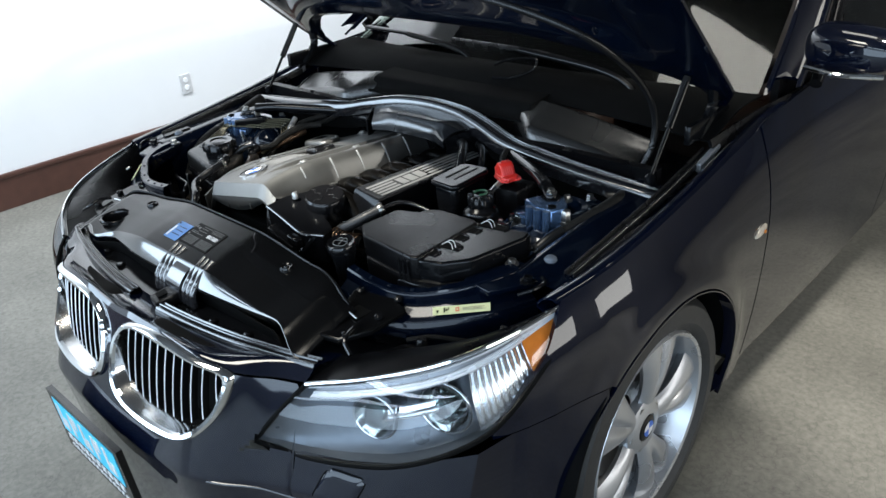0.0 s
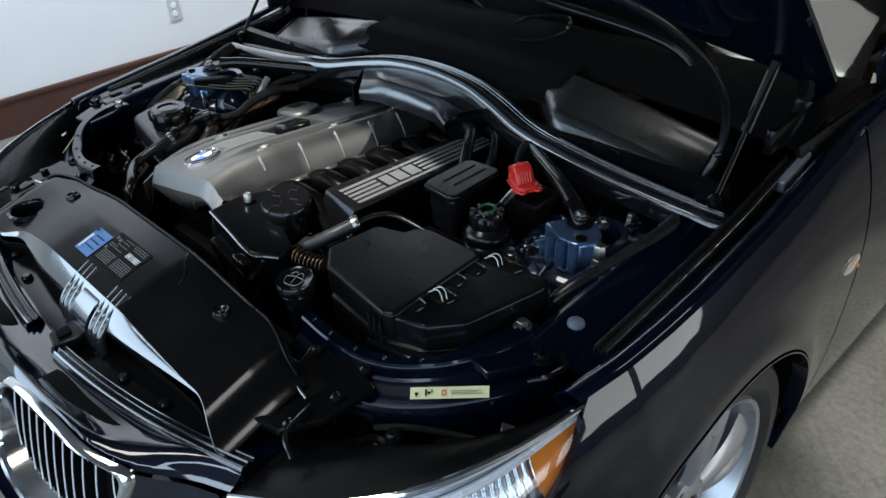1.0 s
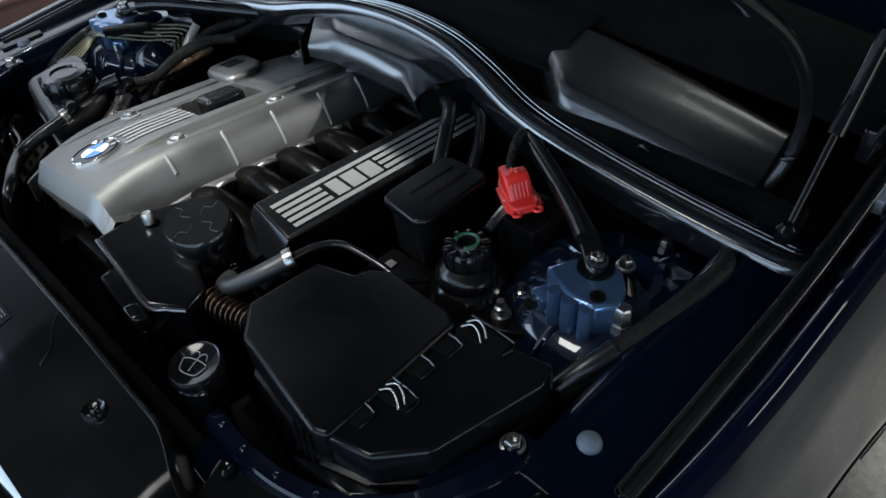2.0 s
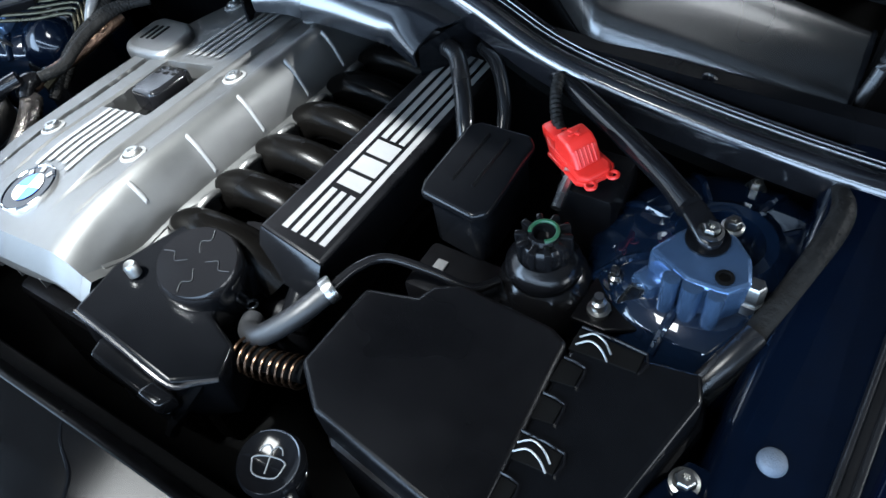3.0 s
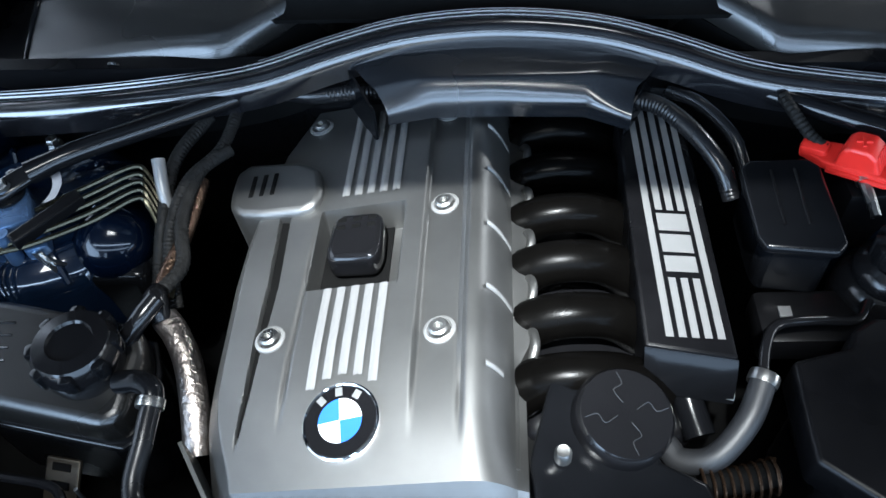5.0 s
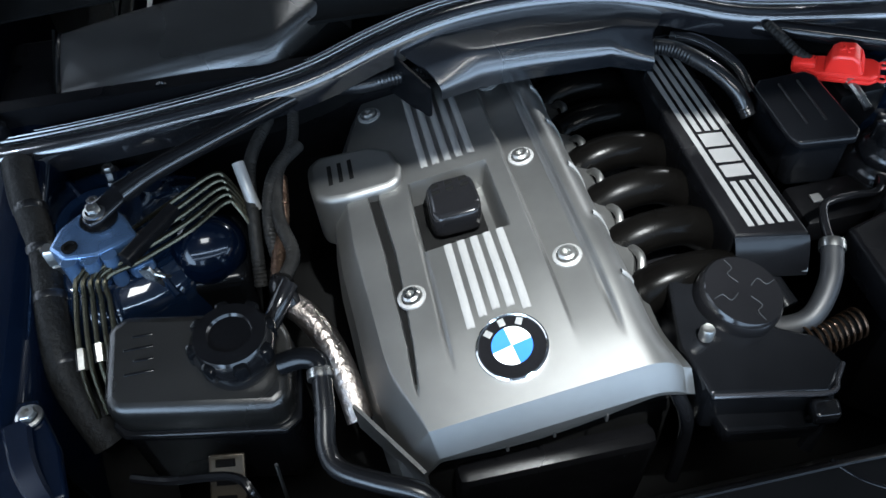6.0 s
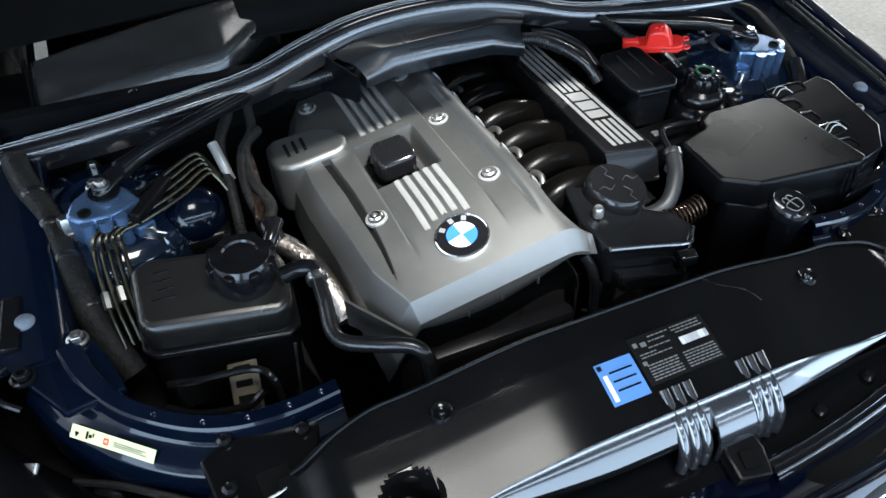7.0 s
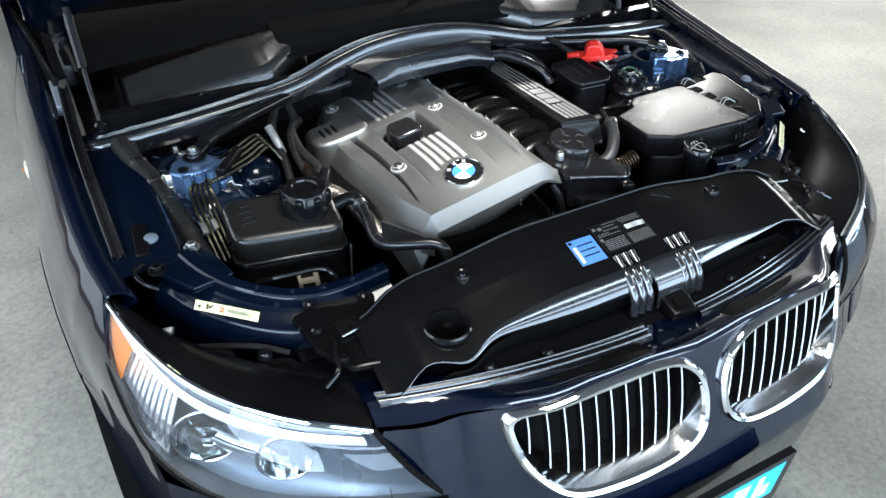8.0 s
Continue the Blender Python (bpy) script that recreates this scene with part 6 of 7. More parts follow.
def power_steering():
    c = empty("fluid_reservoir", (0.430, 0.735, 0.66), "black round fluid reservoir with a serrated cap and green clip", "reservoir")
    part("pot", lathe([(0.030, 0.67), (0.050, 0.69), (0.055, 0.715), (0.054, 0.742), (0.047, 0.757), (0.040, 0.763), (0.042, 0.770), (0.041, 0.778), (0.034, 0.785), (0.028, 0.790)], 40, (0.430, 0.737, 0)), BLACK_GLOSS, c, "glossy black pot")
    cap = part("cap", lathe([(0.028, 0.786), (0.028, 0.806), (0.024, 0.812), (0.017, 0.813), (0.015, 0.818), (0.011, 0.818), (0.010, 0.808), (0, 0.808)], 28, (0.430, 0.740, 0)), BLACK_GLOSS, c, "black serrated cap")
    for k in range(10):
        a = 2 * math.pi * k / 10
        part("cap_tooth", moved(block(-0.0038, 0.0038, 0.016, 0.0305, 0.788, 0.816, 0.002), pose(0.430, 0.740, 0, 0, 0, math.degrees(a))), BLACK_GLOSS, cap)
    part("green_clip", tube([(0.430 + 0.0145 * math.cos(a), 0.741 + 0.0145 * math.sin(a), 0.819) for a in [radians(-60 + 24 * k) for k in range(12)]], 0.0022, 8, 2), GREEN, c, "green half-ring clip")
    part("sensor_plug", joined(tube([(0.418, 0.79, 0.80), (0.416, 0.815, 0.808), (0.414, 0.84, 0.812)], 0.006, 8, 4), lathe([(0.009, -0.008), (0.009, 0.008), (0, 0.008)], 12, (0.414, 0.838, 0.812), (0, 1, 0.1))), STEEL, c)
    for x, y in ((0.502, 0.758), (0.501, 0.720)):
        part("stud", lathe([(0.0125, 0.750), (0.0125, 0.755), (0.008, 0.756), (0.008, 0.766), (0.005, 0.768), (0.005, 0.776), (0, 0.776)], 18, (x, y, 0)), STEEL, c)
    part("stud_plate", prism([(0.478, 0.700), (0.515, 0.700), (0.545, 0.715), (0.52, 0.785), (0.480, 0.785)], lambda x, y: 0.750, 0.006, 0.002), BLACK, c)
    return c


lean(power_steering())


def jump_terminal():
    c = empty("jump_terminal", (0.41, 0.86, 0.78), "red plastic battery terminal cover with a plus sign", "terminal cover")
    m = pose(0.410, 0.858, 0.815, 4, -6, -34) @ Matrix.Scale(0.98, 4)
    hump = extrude([(-0.020, 0.004), (-0.014, 0.030), (-0.006, 0.037), (0.014, 0.037), (0.024, 0.028), (0.029, 0.010), (0.034, 0.004)], -0.017, 0.017, 0.004)
    base = prism([(-0.056, -0.010), (-0.030, -0.019), (0.040, -0.021), (0.050, -0.014), (0.050, 0.014), (0.040, 0.021), (-0.030, 0.019), (-0.056, 0.010)], lambda x, y: 0.008, 0.012, 0.003, 2)
    tail = block(-0.062, -0.030, -0.011, 0.011, -0.004, 0.016, 0.005)
    cv = part("cover", moved(joined(base, hump, tail), m), RED, c, "glossy red cover")
    part("flange", moved(prism([(-0.026, -0.024), (0.040, -0.025), (0.052, -0.016), (0.052, 0.016), (0.040, 0.025), (-0.026, 0.024)], lambda x, y: 0.003, 0.006, 0.002, 2), m), RED, cv)
    for d in (0, 90):
        part("plus_bar", moved(block(-0.0085, 0.0085, -0.0020, 0.0020, 0.0368, 0.0392, 0.0006), m @ pose(0.004, 0, 0, 0, 0, d + 20)), RED, cv)
    for y in (-0.010, -0.005, 0.0, 0.005, 0.010):
        part("grip_rib", moved(tube([(0.0235, y, 0.0295), (0.0270, y, 0.020), (0.0300, y, 0.010)], 0.0012, 6, 3), m), RED, cv)
    for y in (-0.014, 0.014):
        part("hinge_eye", moved(lathe([(0.0055 + 0.0022 * math.cos(a), 0.0022 * math.sin(a)) for a in [2 * math.pi * k / 8 for k in range(9)]], 18), m @ pose(0.055, y, 0.002, 0, 0, 0)), RED, cv)
    part("cable", tube([(0.345, 0.950, 0.842), (0.352, 0.925, 0.838), (0.368, 0.895, 0.826), (0.382, 0.880, 0.820)], 0.0065, 10, 6, 0.0012, 0.006), LOOM, c, "black corrugated cable")
    part("holder", block(0.40, 0.47, 0.82, 0.90, 0.70, 0.800, 0.01), BLACK, c)
    return c


lean(jump_terminal())


def coolant_tank():
    c = empty("coolant_tank", (-0.48, 0.63, 0.62), "black plastic coolant tank with a large ribbed screw cap", "coolant tank")
    tz = lambda x, y: 0.804 + 0.19 * (y - 0.64)
    outline = [(-0.576, 0.582), (-0.564, 0.568), (-0.398, 0.540), (-0.380, 0.552), (-0.372, 0.620), (-0.385, 0.652), (-0.550, 0.680), (-0.572, 0.668)]
    part("tank", prism(outline, tz, 0.050, 0.012, 4), TANK, c, "satin black upper shell")
    part("seam", prism([(x * 1.0 + (0.004 if x > -0.48 else -0.004), y + (0.004 if y > 0.63 else -0.004)) for x, y in outline], lambda x, y: tz(x, y) - 0.046, 0.008, 0.003, 2), BLACK_GLOSS, c)
    part("lower_tank", prism(outline, lambda x, y: tz(x, y) - 0.053, 0.13, 0.012, 3), BLACK, c)
    cc = (-0.430, 0.606, 0.001)
    cap = part("screw_cap", lathe([(0.040, 0.790), (0.042, 0.800), (0.042, 0.816), (0.044, 0.818), (0.043, 0.832), (0.038, 0.840), (0.024, 0.842), (0.022, 0.839), (0, 0.839)], 36, cc), BLACK_GLOSS, c, "black ribbed screw cap")
    for k in range(8):
        a = 2 * math.pi * k / 8 + 0.2
        part("cap_rib", moved(block(-0.008, 0.008, 0.030, 0.0475, 0.812, 0.838, 0.005, 2), pose(cc[0], cc[1], cc[2], 0, 0, math.degrees(a))), BLACK_SATIN, cap)
    for k in range(4):
        part("raised_mark", prism([(-0.552 + 0.01 * (k % 2), 0.606 + 0.014 * k), (-0.520, 0.606 + 0.014 * k), (-0.520, 0.6085 + 0.014 * k), (-0.552 + 0.01 * (k % 2), 0.6085 + 0.014 * k)], lambda x, y: tz(x, y) + 0.0015, 0.004, 0.0005), BLACK_GLOSS, c)
    part("vent_nozzle", tube([(-0.396, 0.632, 0.798), (-0.380, 0.650, 0.815), (-0.366, 0.672, 0.822)], 0.011, 12, 4), BLACK_GLOSS, c)
    # hose from the tank down to the radiator
    part("elbow", tube([(-0.385, 0.580, 0.805), (-0.362, 0.578, 0.812), (-0.346, 0.570, 0.812), (-0.344, 0.555, 0.806)], 0.012, 14, 5), BLACK_SATIN, c)
    part("elbow_clamp", lathe([(0.0140, -0.005), (0.0145, 0), (0.0140, 0.005), (0.010, 0.005)], 18, (-0.345, 0.557, 0.806), (0, -1, -0.2)), STEEL, c)
    part("hose", tube([(-0.344, 0.556, 0.806), (-0.346, 0.520, 0.796), (-0.350, 0.485, 0.783), (-0.340, 0.462, 0.778), (-0.305, 0.440, 0.780), (-0.265, 0.420, 0.780), (-0.250, 0.405, 0.765), (-0.248, 0.395, 0.72)], 0.0105, 12, 8), RUBBER, c, "black coolant hose")
    part("rear_hose", tube([(-0.372, 0.70, 0.80), (-0.360, 0.735, 0.80), (-0.372, 0.79, 0.81), (-0.365, 0.86, 0.82), (-0.335, 0.90, 0.82)], 0.008, 12, 8, 0.0010, 0.006), LOOM, c)
    part("heat_shield_hose", tube([(-0.366, 0.860, 0.805), (-0.368, 0.815, 0.800), (-0.374, 0.763, 0.792), (-0.380, 0.715, 0.790), (-0.378, 0.685, 0.790)], 0.0095, 14, 7, 0.0008, 0.008), BRONZE_FOIL, c, "brown foil-wrapped hose")
    part("hose_boot", tube([(-0.381, 0.700, 0.795), (-0.376, 0.680, 0.802), (-0.368, 0.664, 0.790)], lambda u: 0.011 + 0.003 * math.sin(math.pi * u), 14, 5), BLACK_GLOSS, c)
    part("metal_pipe", tube([(-0.370, 0.672, 0.782), (-0.354, 0.655, 0.777), (-0.336, 0.625, 0.768), (-0.322, 0.580, 0.752), (-0.314, 0.535, 0.730)], 0.0155, 16, 7), FOIL, c, "dull foil-wrapped metal pipe")


coolant_tank()


def brake_lines():
    c = empty("brake_lines", (-0.55, 0.75, 0.70), "bundle of bent zinc-plated brake lines in a black clip", "brake lines")
    for k in range(5):
        d = 0.012 * k
        pts = [(-0.600 + 0.8 * d, 0.600 + 0.3 * d, 0.735), (-0.606 + 0.8 * d, 0.640 + 0.3 * d, 0.775), (-0.608 + 0.8 * d, 0.715 - 0.2 * d, 0.806), (-0.598 + 0.6 * d, 0.742 - 0.3 * d, 0.822), (-0.545 + 0.3 * d, 0.785 - 0.9 * d, 0.830 - 0.1 * d), (-0.490 + 0.3 * d, 0.828 - 1.0 * d, 0.830 - 0.2 * d), (-0.445 + 0.25 * d, 0.862 - 0.9 * d, 0.828 - 0.2 * d), (-0.428 + 0.2 * d, 0.856 - 0.9 * d, 0.818 - 0.2 * d), (-0.405 + 0.1 * d, 0.828 - 0.9 * d, 0.785 - 0.2 * d)]
        part("line", tube(pts, 0.0032, 8, 8), ZINC, c, "bent zinc-plated line")
        if k in (0, 2):
            part("fitting", tube([pts[1], Vector(pts[1]).lerp(Vector(pts[2]), 0.3)], 0.0062, 6, 2), STEEL, c)
    part("clip", moved(block(-0.008, 0.008, -0.045, 0.045, -0.009, 0.009, 0.003), pose(-0.518, 0.772, 0.834, 0, 8, -38)), BLACK, c)
    b = part("bracket", moved(block(-0.012, 0.012, -0.002, 0.002, -0.024, 0.024, 0.002), pose(-0.518, 0.752, 0.782, 35, 10, -25)), STEEL, c, "bright steel bracket")
    for z in (-0.010, 0.012):
        part("rivet", moved(lathe([(0.005, 0.002), (0.003, 0.004), (0, 0.004)], 10), pose(-0.518, 0.752, 0.782, 35, 10, -25) @ pose(0, 0, z, 90, 0, 0)), STEEL, b)
    part("modulator", block(-0.55, -0.42, 0.74, 0.86, 0.66, 0.765, 0.015, 3), BLACK_SATIN, c, "black hydraulic unit")
    part("pump_can", lathe([(0.046, -0.06), (0.048, 0.015), (0.045, 0.032), (0.036, 0.046), (0.020, 0.054), (0, 0.056)], 28, (-0.47, 0.80, 0.762), (0.2, -0.75, 0.6)), PAINT_INNER, c, "blue-black pump can")


brake_lines()


def tower_braces():
    for s in (-1, 1):
        c = empty("tower_brace", (s * 0.576, 0.80, 0.82), "slim black steel tower brace with flattened end", "brace", "tower braces")
        part("bar", tube([(s * 0.548, 0.822, 0.858), (s * 0.50, 0.855, 0.861), (s * 0.40, 0.922, 0.853), (s * 0.28, 0.998, 0.844), (s * 0.20, 1.04, 0.838)], lambda u: 0.0130 if u > 0.14 else 0.0130 + 0.002 * (1 - u / 0.14), 16, 8), BLACK_GLOSS, c, "glossy black bar")
        part("end_plate", prism([(s * 0.591, 0.794), (s * 0.583, 0.786), (s * 0.570, 0.790), (s * 0.540, 0.816), (s * 0.548, 0.836), (s * 0.562, 0.830), (s * 0.590, 0.808)], lambda x, y: 0.852 + 0.25 * (y - 0.79), 0.008, 0.003), BLACK_GLOSS, c)
        bolt((s * 0.577, 0.803, 0.854), 0.0085, 0.009, STEEL, c)


tower_braces()

# ---- cowl ----
SEAL_HALF = [(0.785, 1.003, 0.812), (0.745, 0.963, 0.827), (0.690, 0.952, 0.833), (0.550, 0.951, 0.843), (0.400, 0.957, 0.857), (0.300, 0.972, 0.866), (0.200, 0.996, 0.887), (0.110, 1.012, 0.902)]
SEAL = [(-x, y, z) for x, y, z in SEAL_HALF] + [(0.0, 1.019, 0.907)] + [(x + 0.004, y, z) for x, y, z in reversed(SEAL_HALF)]


def cowl():
    c = empty("cowl_seal", (0, 1.03, 0.80), "ribbed black rubber seal across the bulkhead", "seal")

    def f(u, v):
        p = curve_at(SEAL, u)
        d = curve_at(SEAL, min(1, u + 0.01)) - curve_at(SEAL, max(0, u - 0.01))
        n = Vector((d.y, -d.x, 0)).normalized()
        if n.y > 0:
            n = -n
        a, h = curve_at([(0, 0.012, -0.030), (0, 0.012, -0.006), (0, 0.008, 0.006), (0, -0.002, 0.012), (0, -0.012, 0.010), (0, -0.019, 0.004), (0, -0.022, 0.001), (0, -0.026, 0.007), (0, -0.030, 0.000), (0, -0.034, 0.006), (0, -0.038, -0.002), (0, -0.042, 0.004), (0, -0.047, -0.003), (0, -0.049, -0.024)], v).yz
        return p + n * a + Vector((0, 0, h))

    part("seal_strip", sheet(f, 130, 60), SEAL_RUBBER, c, "ribbed black rubber strip")
    part("seal_carrier", sheet(lambda u, v: curve_at(SEAL, 0.03 + 0.94 * u) + Vector((0, 0.006 + 0.012 * v, -0.014 - 0.06 * v)), 80, 4, 0.004), DARK, c)
    # centre cover hanging over the engine
    m = empty("bulkhead_cover", (0, 0.96, 0.80), "satin black angular cover below the seal", "engine cover")
    rows = [
        [(-0.195, 1.006, 0.884), (-0.150, 1.014, 0.888), (0.0, 1.015, 0.891), (0.150, 1.003, 0.886), (0.200, 0.994, 0.878)],
        [(-0.165, 0.968, 0.872), (-0.100, 0.968, 0.886), (0.0, 0.968, 0.888), (0.120, 0.968, 0.889), (0.180, 0.962, 0.878)],
        [(-0.150, 0.952, 0.868), (-0.085, 0.952, 0.881), (0.0, 0.952, 0.883), (0.106, 0.952, 0.885), (0.166, 0.946, 0.874)],
        [(-0.136, 0.930, 0.852), (-0.080, 0.938, 0.862), (0.0, 0.938, 0.864), (0.105, 0.934, 0.866), (0.158, 0.912, 0.860)],
        [(-0.136, 0.930, 0.832), (-0.080, 0.936, 0.838), (0.0, 0.936, 0.840), (0.105, 0.932, 0.842), (0.158, 0.912, 0.838)],
    ]

    def g(u, v):
        k = u * 4
        j = min(int(k), 3)
        return curve_at([tuple(Vector(row[j]).lerp(Vector(row[j + 1]), k - j)) for row in rows], v)

    part("cover_shell", sheet(g, 24, 28, 0.003), BAND, m, "satin black folded shell")
    for s in (-1, 1):
        part("side_fin", sheet(lambda u, v: (s * (0.205 - 0.055 * u) + (0.005 if s > 0 else 0) * u, 1.02 - 0.095 * u, (0.880 - 0.02 * u) - (0.075 - 0.02 * u) * v), 8, 6, 0.003), BLACK_SATIN, m)
    # corrugated breather hoses either side
    part("breather_hose", tube([(0.165, 0.965, 0.842), (0.200, 0.945, 0.846), (0.235, 0.900, 0.842), (0.262, 0.860, 0.825), (0.275, 0.835, 0.80)], 0.0110, 14, 8, 0.0009, 0.005), RUBBER, m, "black corrugated hose")
    part("breather_hose", tube([(0.215, 0.985, 0.838), (0.250, 0.960, 0.838), (0.285, 0.915, 0.825), (0.300, 0.88, 0.80)], 0.009, 12, 8), RUBBER, m)
    part("breather_hose", tube([(-0.140, 0.985, 0.842), (-0.185, 0.985, 0.840), (-0.240, 0.985, 0.834), (-0.290, 0.995, 0.832), (-0.315, 1.0, 0.825)], 0.0110, 14, 8, 0.0009, 0.005), RUBBER, m, "black corrugated hose")

    for s in (-1, 1):
        h = empty("cabin_filter_box", (s * 0.5, 1.08, 0.84), "satin black cabin filter housing behind the seal", "filter housing", "cabin filter housings")
        fold = [(0.648, 1.043, 0.846), (0.575, 1.039, 0.860), (0.500, 1.035, 0.873), (0.430, 1.030, 0.884), (0.378, 1.026, 0.891), (0.352, 1.028, 0.894), (0.334, 1.038, 0.898), (0.292, 1.074, 0.904), (0.256, 1.106, 0.906), (0.232, 1.124, 0.868)]
        back = [(0.642, 1.140, 0.880), (0.572, 1.142, 0.893), (0.500, 1.144, 0.904), (0.430, 1.146, 0.914), (0.378, 1.148, 0.920), (0.352, 1.150, 0.922), (0.334, 1.152, 0.923), (0.302, 1.154, 0.923), (0.272, 1.156, 0.919), (0.240, 1.158, 0.872)]
        steps = (-0.014, -0.065), (-0.012, -0.034), (-0.006, -0.013), (0.005, 0.000), (0.022, 0.008)
        rows = [[(x, y + dy, z + dz) for x, y, z in fold] for dy, dz in steps]
        rows.append([tuple(Vector(a).lerp(Vector(b), 0.5) + Vector((0, 0, 0.005))) for a, b in zip(rows[-1], back)])
        rows.append(back)
        q = [rows[0], rows[1], rows[2], rows[3], rows[4], rows[5], rows[6], [(x, y + 0.012, z - 0.06) for x, y, z in back]]

        def k(u, v):
            p = curve_rows(q, u, v)
            return (s * p.x, p.y, p.z)

        # Front face coloured darker than the housing to hold the gap's shade.
        part("front_face", sheet(lambda u, v: k(u, v / 7), 32, 6, 0.003), DARK, h)
        part("housing", sheet(lambda u, v: k(u, (1 + 6 * v) / 7), 48, 54, 0.004), BOX_BLACK, h, "satin black moulded housing")
        part("end_lip", tube([k(0.004, (1 + 5 * i / 12) / 7) for i in range(13)], 0.0035, 8, 2), BLACK_SATIN, h)
        part("end_cap", sheet(lambda u, v: (s * (0.652 + 0.008 * math.sin(math.pi * v)), 1.036 + 0.115 * u, 0.790 + (0.052 + 0.042 * u) * v), 10, 8, 0.004), DARK, h)
        part("catch", joined(block(s * 0.50 - 0.010, s * 0.50 + 0.010, 1.008, 1.027, 0.835, 0.864, 0.003), tube([(s * 0.490, 1.010, 0.862), (s * 0.50, 1.004, 0.874), (s * 0.512, 1.010, 0.862)], 0.003, 8, 5)), BLACK_GLOSS, h)


def curve_rows(q, u, v):
    """A smooth surface through rows of points."""
    return curve_at([tuple(curve_at(row, u)) for row in q], v)


cowl()


def scuttle():
    c = empty("scuttle_panel", (0, 1.25, 0.85), "black plastic scuttle panel below the windscreen", "cowl panel")
    part("panel", sheet(lambda u, v: ((2 * u - 1) * 0.765, 1.165 + 0.145 * v + 0.13 * (2 * u - 1) ** 2 * v, 0.925 + 0.040 * v + 0.02 * math.sin(math.pi * v) - 0.03 * (2 * u - 1) ** 2), 40, 10, 0.005), DARK, c, "black plastic panel")
    part("centre_shelf", sheet(lambda u, v: (-0.30 + 0.60 * u, 1.065 + 0.125 * v, 0.893 + 0.03 * ease(0.1, 0.35, v) + 0.012 * v), 10, 10, 0.006), DARK, c)
    part("drain_tray", block(-0.74, 0.74, 1.00, 1.22, 0.80, 0.83, 0.01), BLACK, c)
    part("duct_lip", tube([(0.10, 1.20, 0.985), (0.14, 1.225, 1.00), (0.20, 1.258, 1.000), (0.205, 1.24, 0.975), (0.16, 1.205, 0.955), (0.10, 1.19, 0.95)], 0.004, 8, 6), BLACK_GLOSS, c)
    for x0, x1, y0 in ((0.54, -0.20, 1.285), (-0.02, -0.62, 1.30)):
        w = empty("wiper", (x0, y0, 0.97), "black windscreen wiper with slim arm", "wiper", "windscreen wipers")
        part("arm", tube([(x0, y0 - 0.02, 0.915), (x0 * 0.84 + x1 * 0.16, y0 + 0.005, 0.978), (x0 * 0.4 + x1 * 0.6, y0 + 0.04, 1.000)], 0.009, 10, 6), BLACK_SATIN, w)
        part("blade", tube([(x0 * 0.80 + x1 * 0.20, y0 + 0.02, 0.978), (x0 * 0.5 + x1 * 0.5, y0 + 0.045, 0.997), (x1, y0 + 0.075, 0.995)], 0.007, 8, 6), RUBBER, w)
        part("pivot", lathe([(0.020, -0.02), (0.020, 0.01), (0.014, 0.018), (0, 0.018)], 18, (x0, y0 - 0.02, 0.915)), BLACK_GLOSS, w)
    h = empty("washer_hose", (0.56, 1.1, 0.95), "thin black hose running up to the bonnet", "hose")
    part("hose", tube([(0.650, 1.055, 0.835), (0.664, 1.080, 0.900), (0.664, 1.075, 0.975), (0.655, 1.020, 1.055), (0.640, 0.930, 1.130), (0.600, 0.860, 1.185), (0.500, 0.800, 1.235), (0.380, 0.780, 1.26)], 0.008, 10, 8), RUBBER, h)


scuttle()


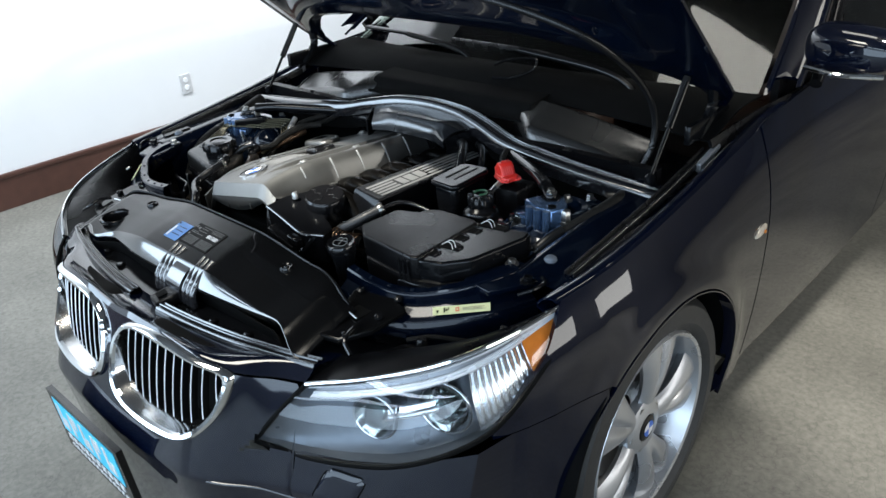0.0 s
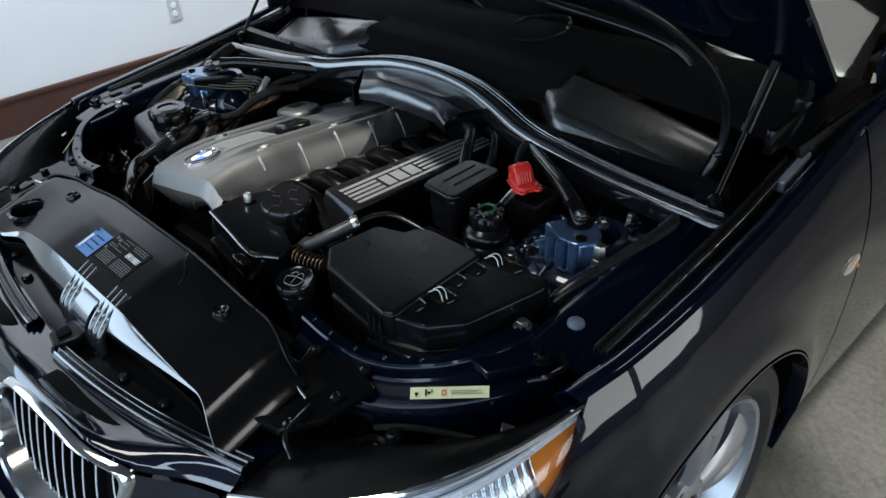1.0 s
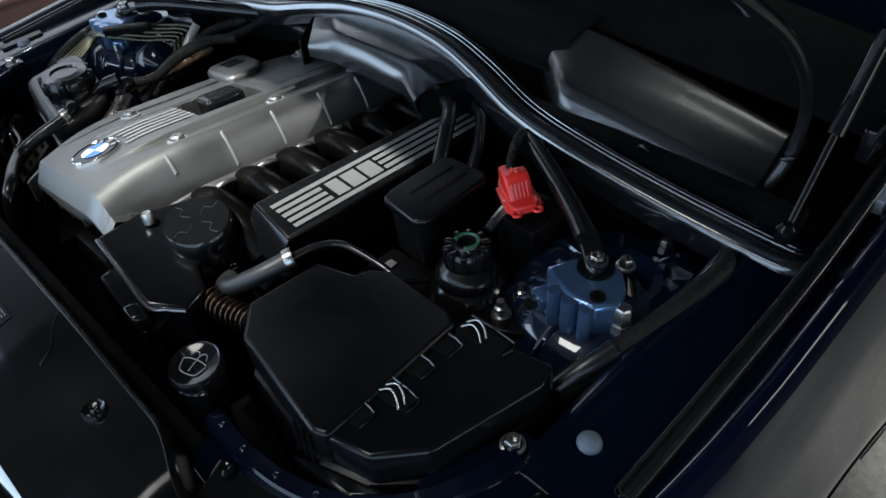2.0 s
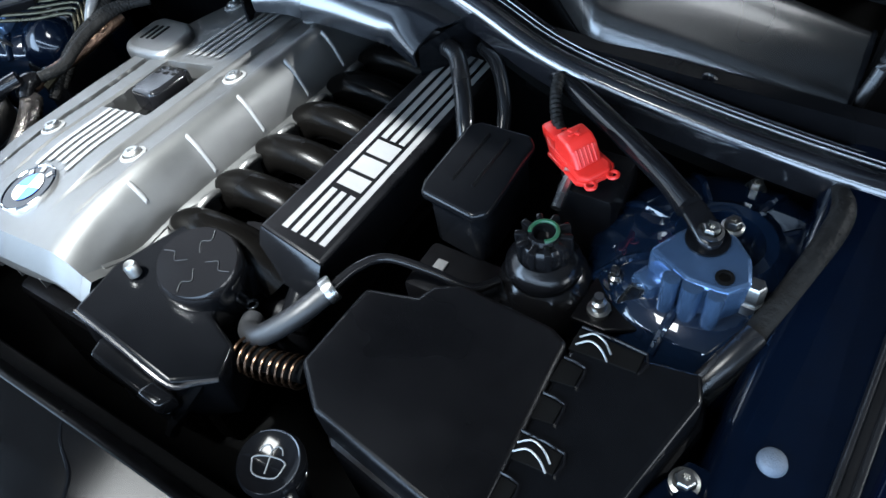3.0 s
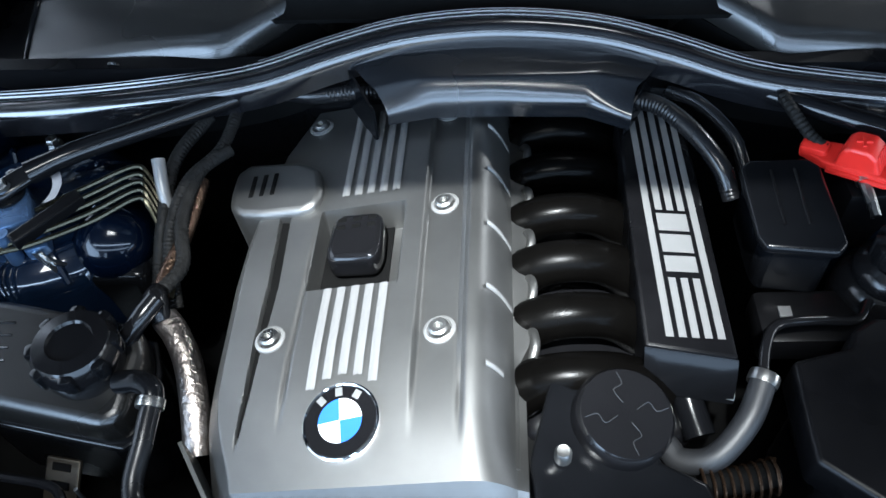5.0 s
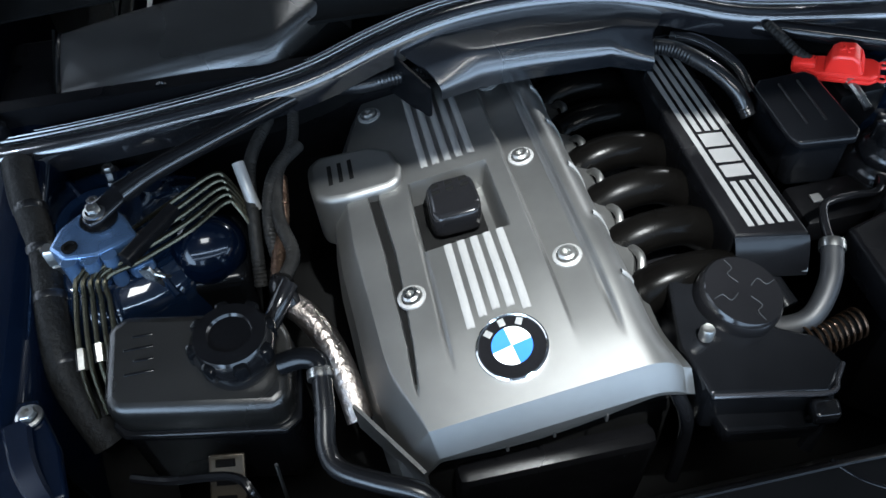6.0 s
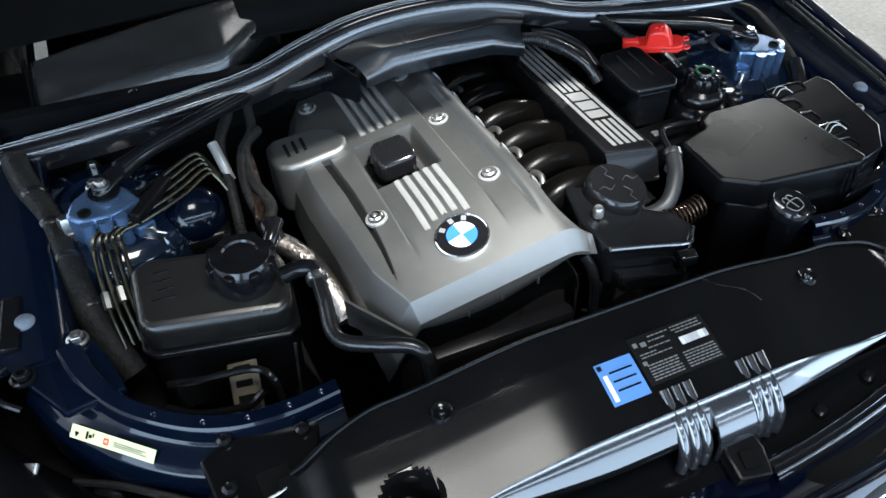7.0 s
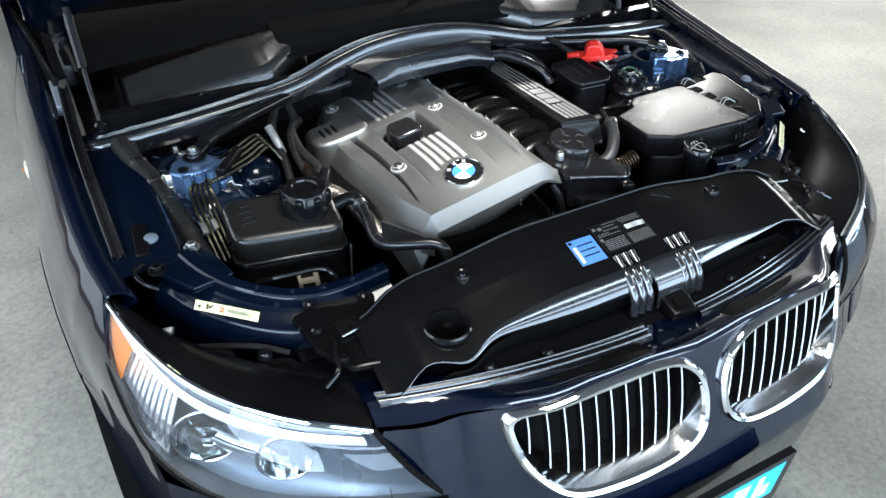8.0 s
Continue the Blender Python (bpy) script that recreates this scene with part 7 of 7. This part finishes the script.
def wing_clutter():
    l = empty("wiring_loom", (0.63, 0.75, 0.70), "taped black wiring loom along the inner wing", "wiring")
    part("loom", tube([(0.600, 0.640, 0.735), (0.628, 0.690, 0.775), (0.650, 0.745, 0.800), (0.668, 0.82, 0.815), (0.680, 0.90, 0.825), (0.670, 0.945, 0.82)], lambda u: 0.015 - 0.002 * u, 14, 8), LOOM, l, "taped loom")
    part("sleeve", tube([(0.612, 0.665, 0.760), (0.634, 0.705, 0.792), (0.650, 0.742, 0.808)], 0.0135, 12, 6), RUBBER, l)
    r = empty("wiring_loom", (-0.65, 0.75, 0.70), "taped black wiring loom along the inner wing", "wiring")
    part("loom", tube([(-0.600, 0.585, 0.70), (-0.628, 0.640, 0.755), (-0.640, 0.70, 0.785), (-0.655, 0.80, 0.805), (-0.678, 0.88, 0.825), (-0.690, 0.935, 0.835)], 0.019, 14, 8), LOOM, r, "taped loom")
    for k, (y, z, x) in enumerate(((0.660, 0.766, -0.631), (0.735, 0.792, -0.645), (0.80, 0.805, -0.655), (0.86, 0.819, -0.671))):
        part("tape_band", lathe([(0.0195, -0.006), (0.0205, -0.004), (0.0205, 0.004), (0.0195, 0.006)], 18, (x, y, z), (-0.15, 0.95, 0.25)), RUBBER, r)
    # loose looms and pipes behind the coolant tank
    q = empty("engine_loom", (-0.38, 0.85, 0.70), "black corrugated engine wiring beside the cover", "wiring")
    part("loom", tube([(-0.37, 0.70, 0.76), (-0.385, 0.77, 0.80), (-0.375, 0.84, 0.822), (-0.345, 0.90, 0.822), (-0.335, 0.97, 0.83)], 0.007, 12, 8, 0.0009, 0.005), LOOM, q)
    part("loom", tube([(-0.41, 0.74, 0.74), (-0.405, 0.80, 0.79), (-0.40, 0.88, 0.82), (-0.37, 0.95, 0.83)], 0.008, 12, 8, 0.0009, 0.005), LOOM, q)
    part("white_plug", tube([(-0.412, 0.865, 0.838), (-0.405, 0.835, 0.815), (-0.400, 0.82, 0.795)], 0.008, 10, 4), SILVER_LT, q, "white connector")
    part("brass_union", tube([(-0.375, 0.725, 0.79), (-0.377, 0.70, 0.782)], 0.0095, 8, 2), ZINC, q)
    # box under the right-hand lamp panel
    b = empty("relay_bracket", (-0.47, 0.48, 0.62), "dull bronze bracket with pipes below the coolant tank", "bracket")
    part("plate", moved(block(-0.020, 0.020, -0.045, 0.040, -0.003, 0.003, 0.002), pose(-0.470, 0.505, 0.690, 38, 0, -8)), BRONZE, b, "dull bronze-coloured plate")
    for k in range(4):
        # Dark bars paint the shade in the plate's openings.
        part("slot_shade", moved(block(-0.012, 0.010, -0.034 + 0.02 * k, -0.025 + 0.02 * k, 0.002, 0.0042, 0.001), pose(-0.470, 0.505, 0.690, 38, 0, -8)), DARK, b)
    part("pipe", tube([(-0.560, 0.520, 0.735), (-0.52, 0.505, 0.742), (-0.455, 0.495, 0.742), (-0.435, 0.475, 0.735), (-0.430, 0.46, 0.70)], 0.005, 8, 6), BLACK_GLOSS, b)
    part("pipe", tube([(-0.570, 0.500, 0.715), (-0.53, 0.475, 0.712), (-0.475, 0.465, 0.712), (-0.450, 0.47, 0.725)], 0.006, 8, 6), BLACK_GLOSS, b)
    part("strap", tube([(-0.405, 0.47, 0.68), (-0.400, 0.475, 0.79)], 0.002, 6, 2), STEEL, b)
    e = empty("engine_block", (0, 0.75, 0.40), "dark engine block below the covers", "engine")
    # Depths below the covers: their shade is in the near-black colour.
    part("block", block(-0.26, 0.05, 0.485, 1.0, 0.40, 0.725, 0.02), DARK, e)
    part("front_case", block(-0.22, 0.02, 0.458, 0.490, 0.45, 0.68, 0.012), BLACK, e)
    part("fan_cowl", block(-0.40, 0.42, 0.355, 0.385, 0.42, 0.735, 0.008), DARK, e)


wing_clutter()
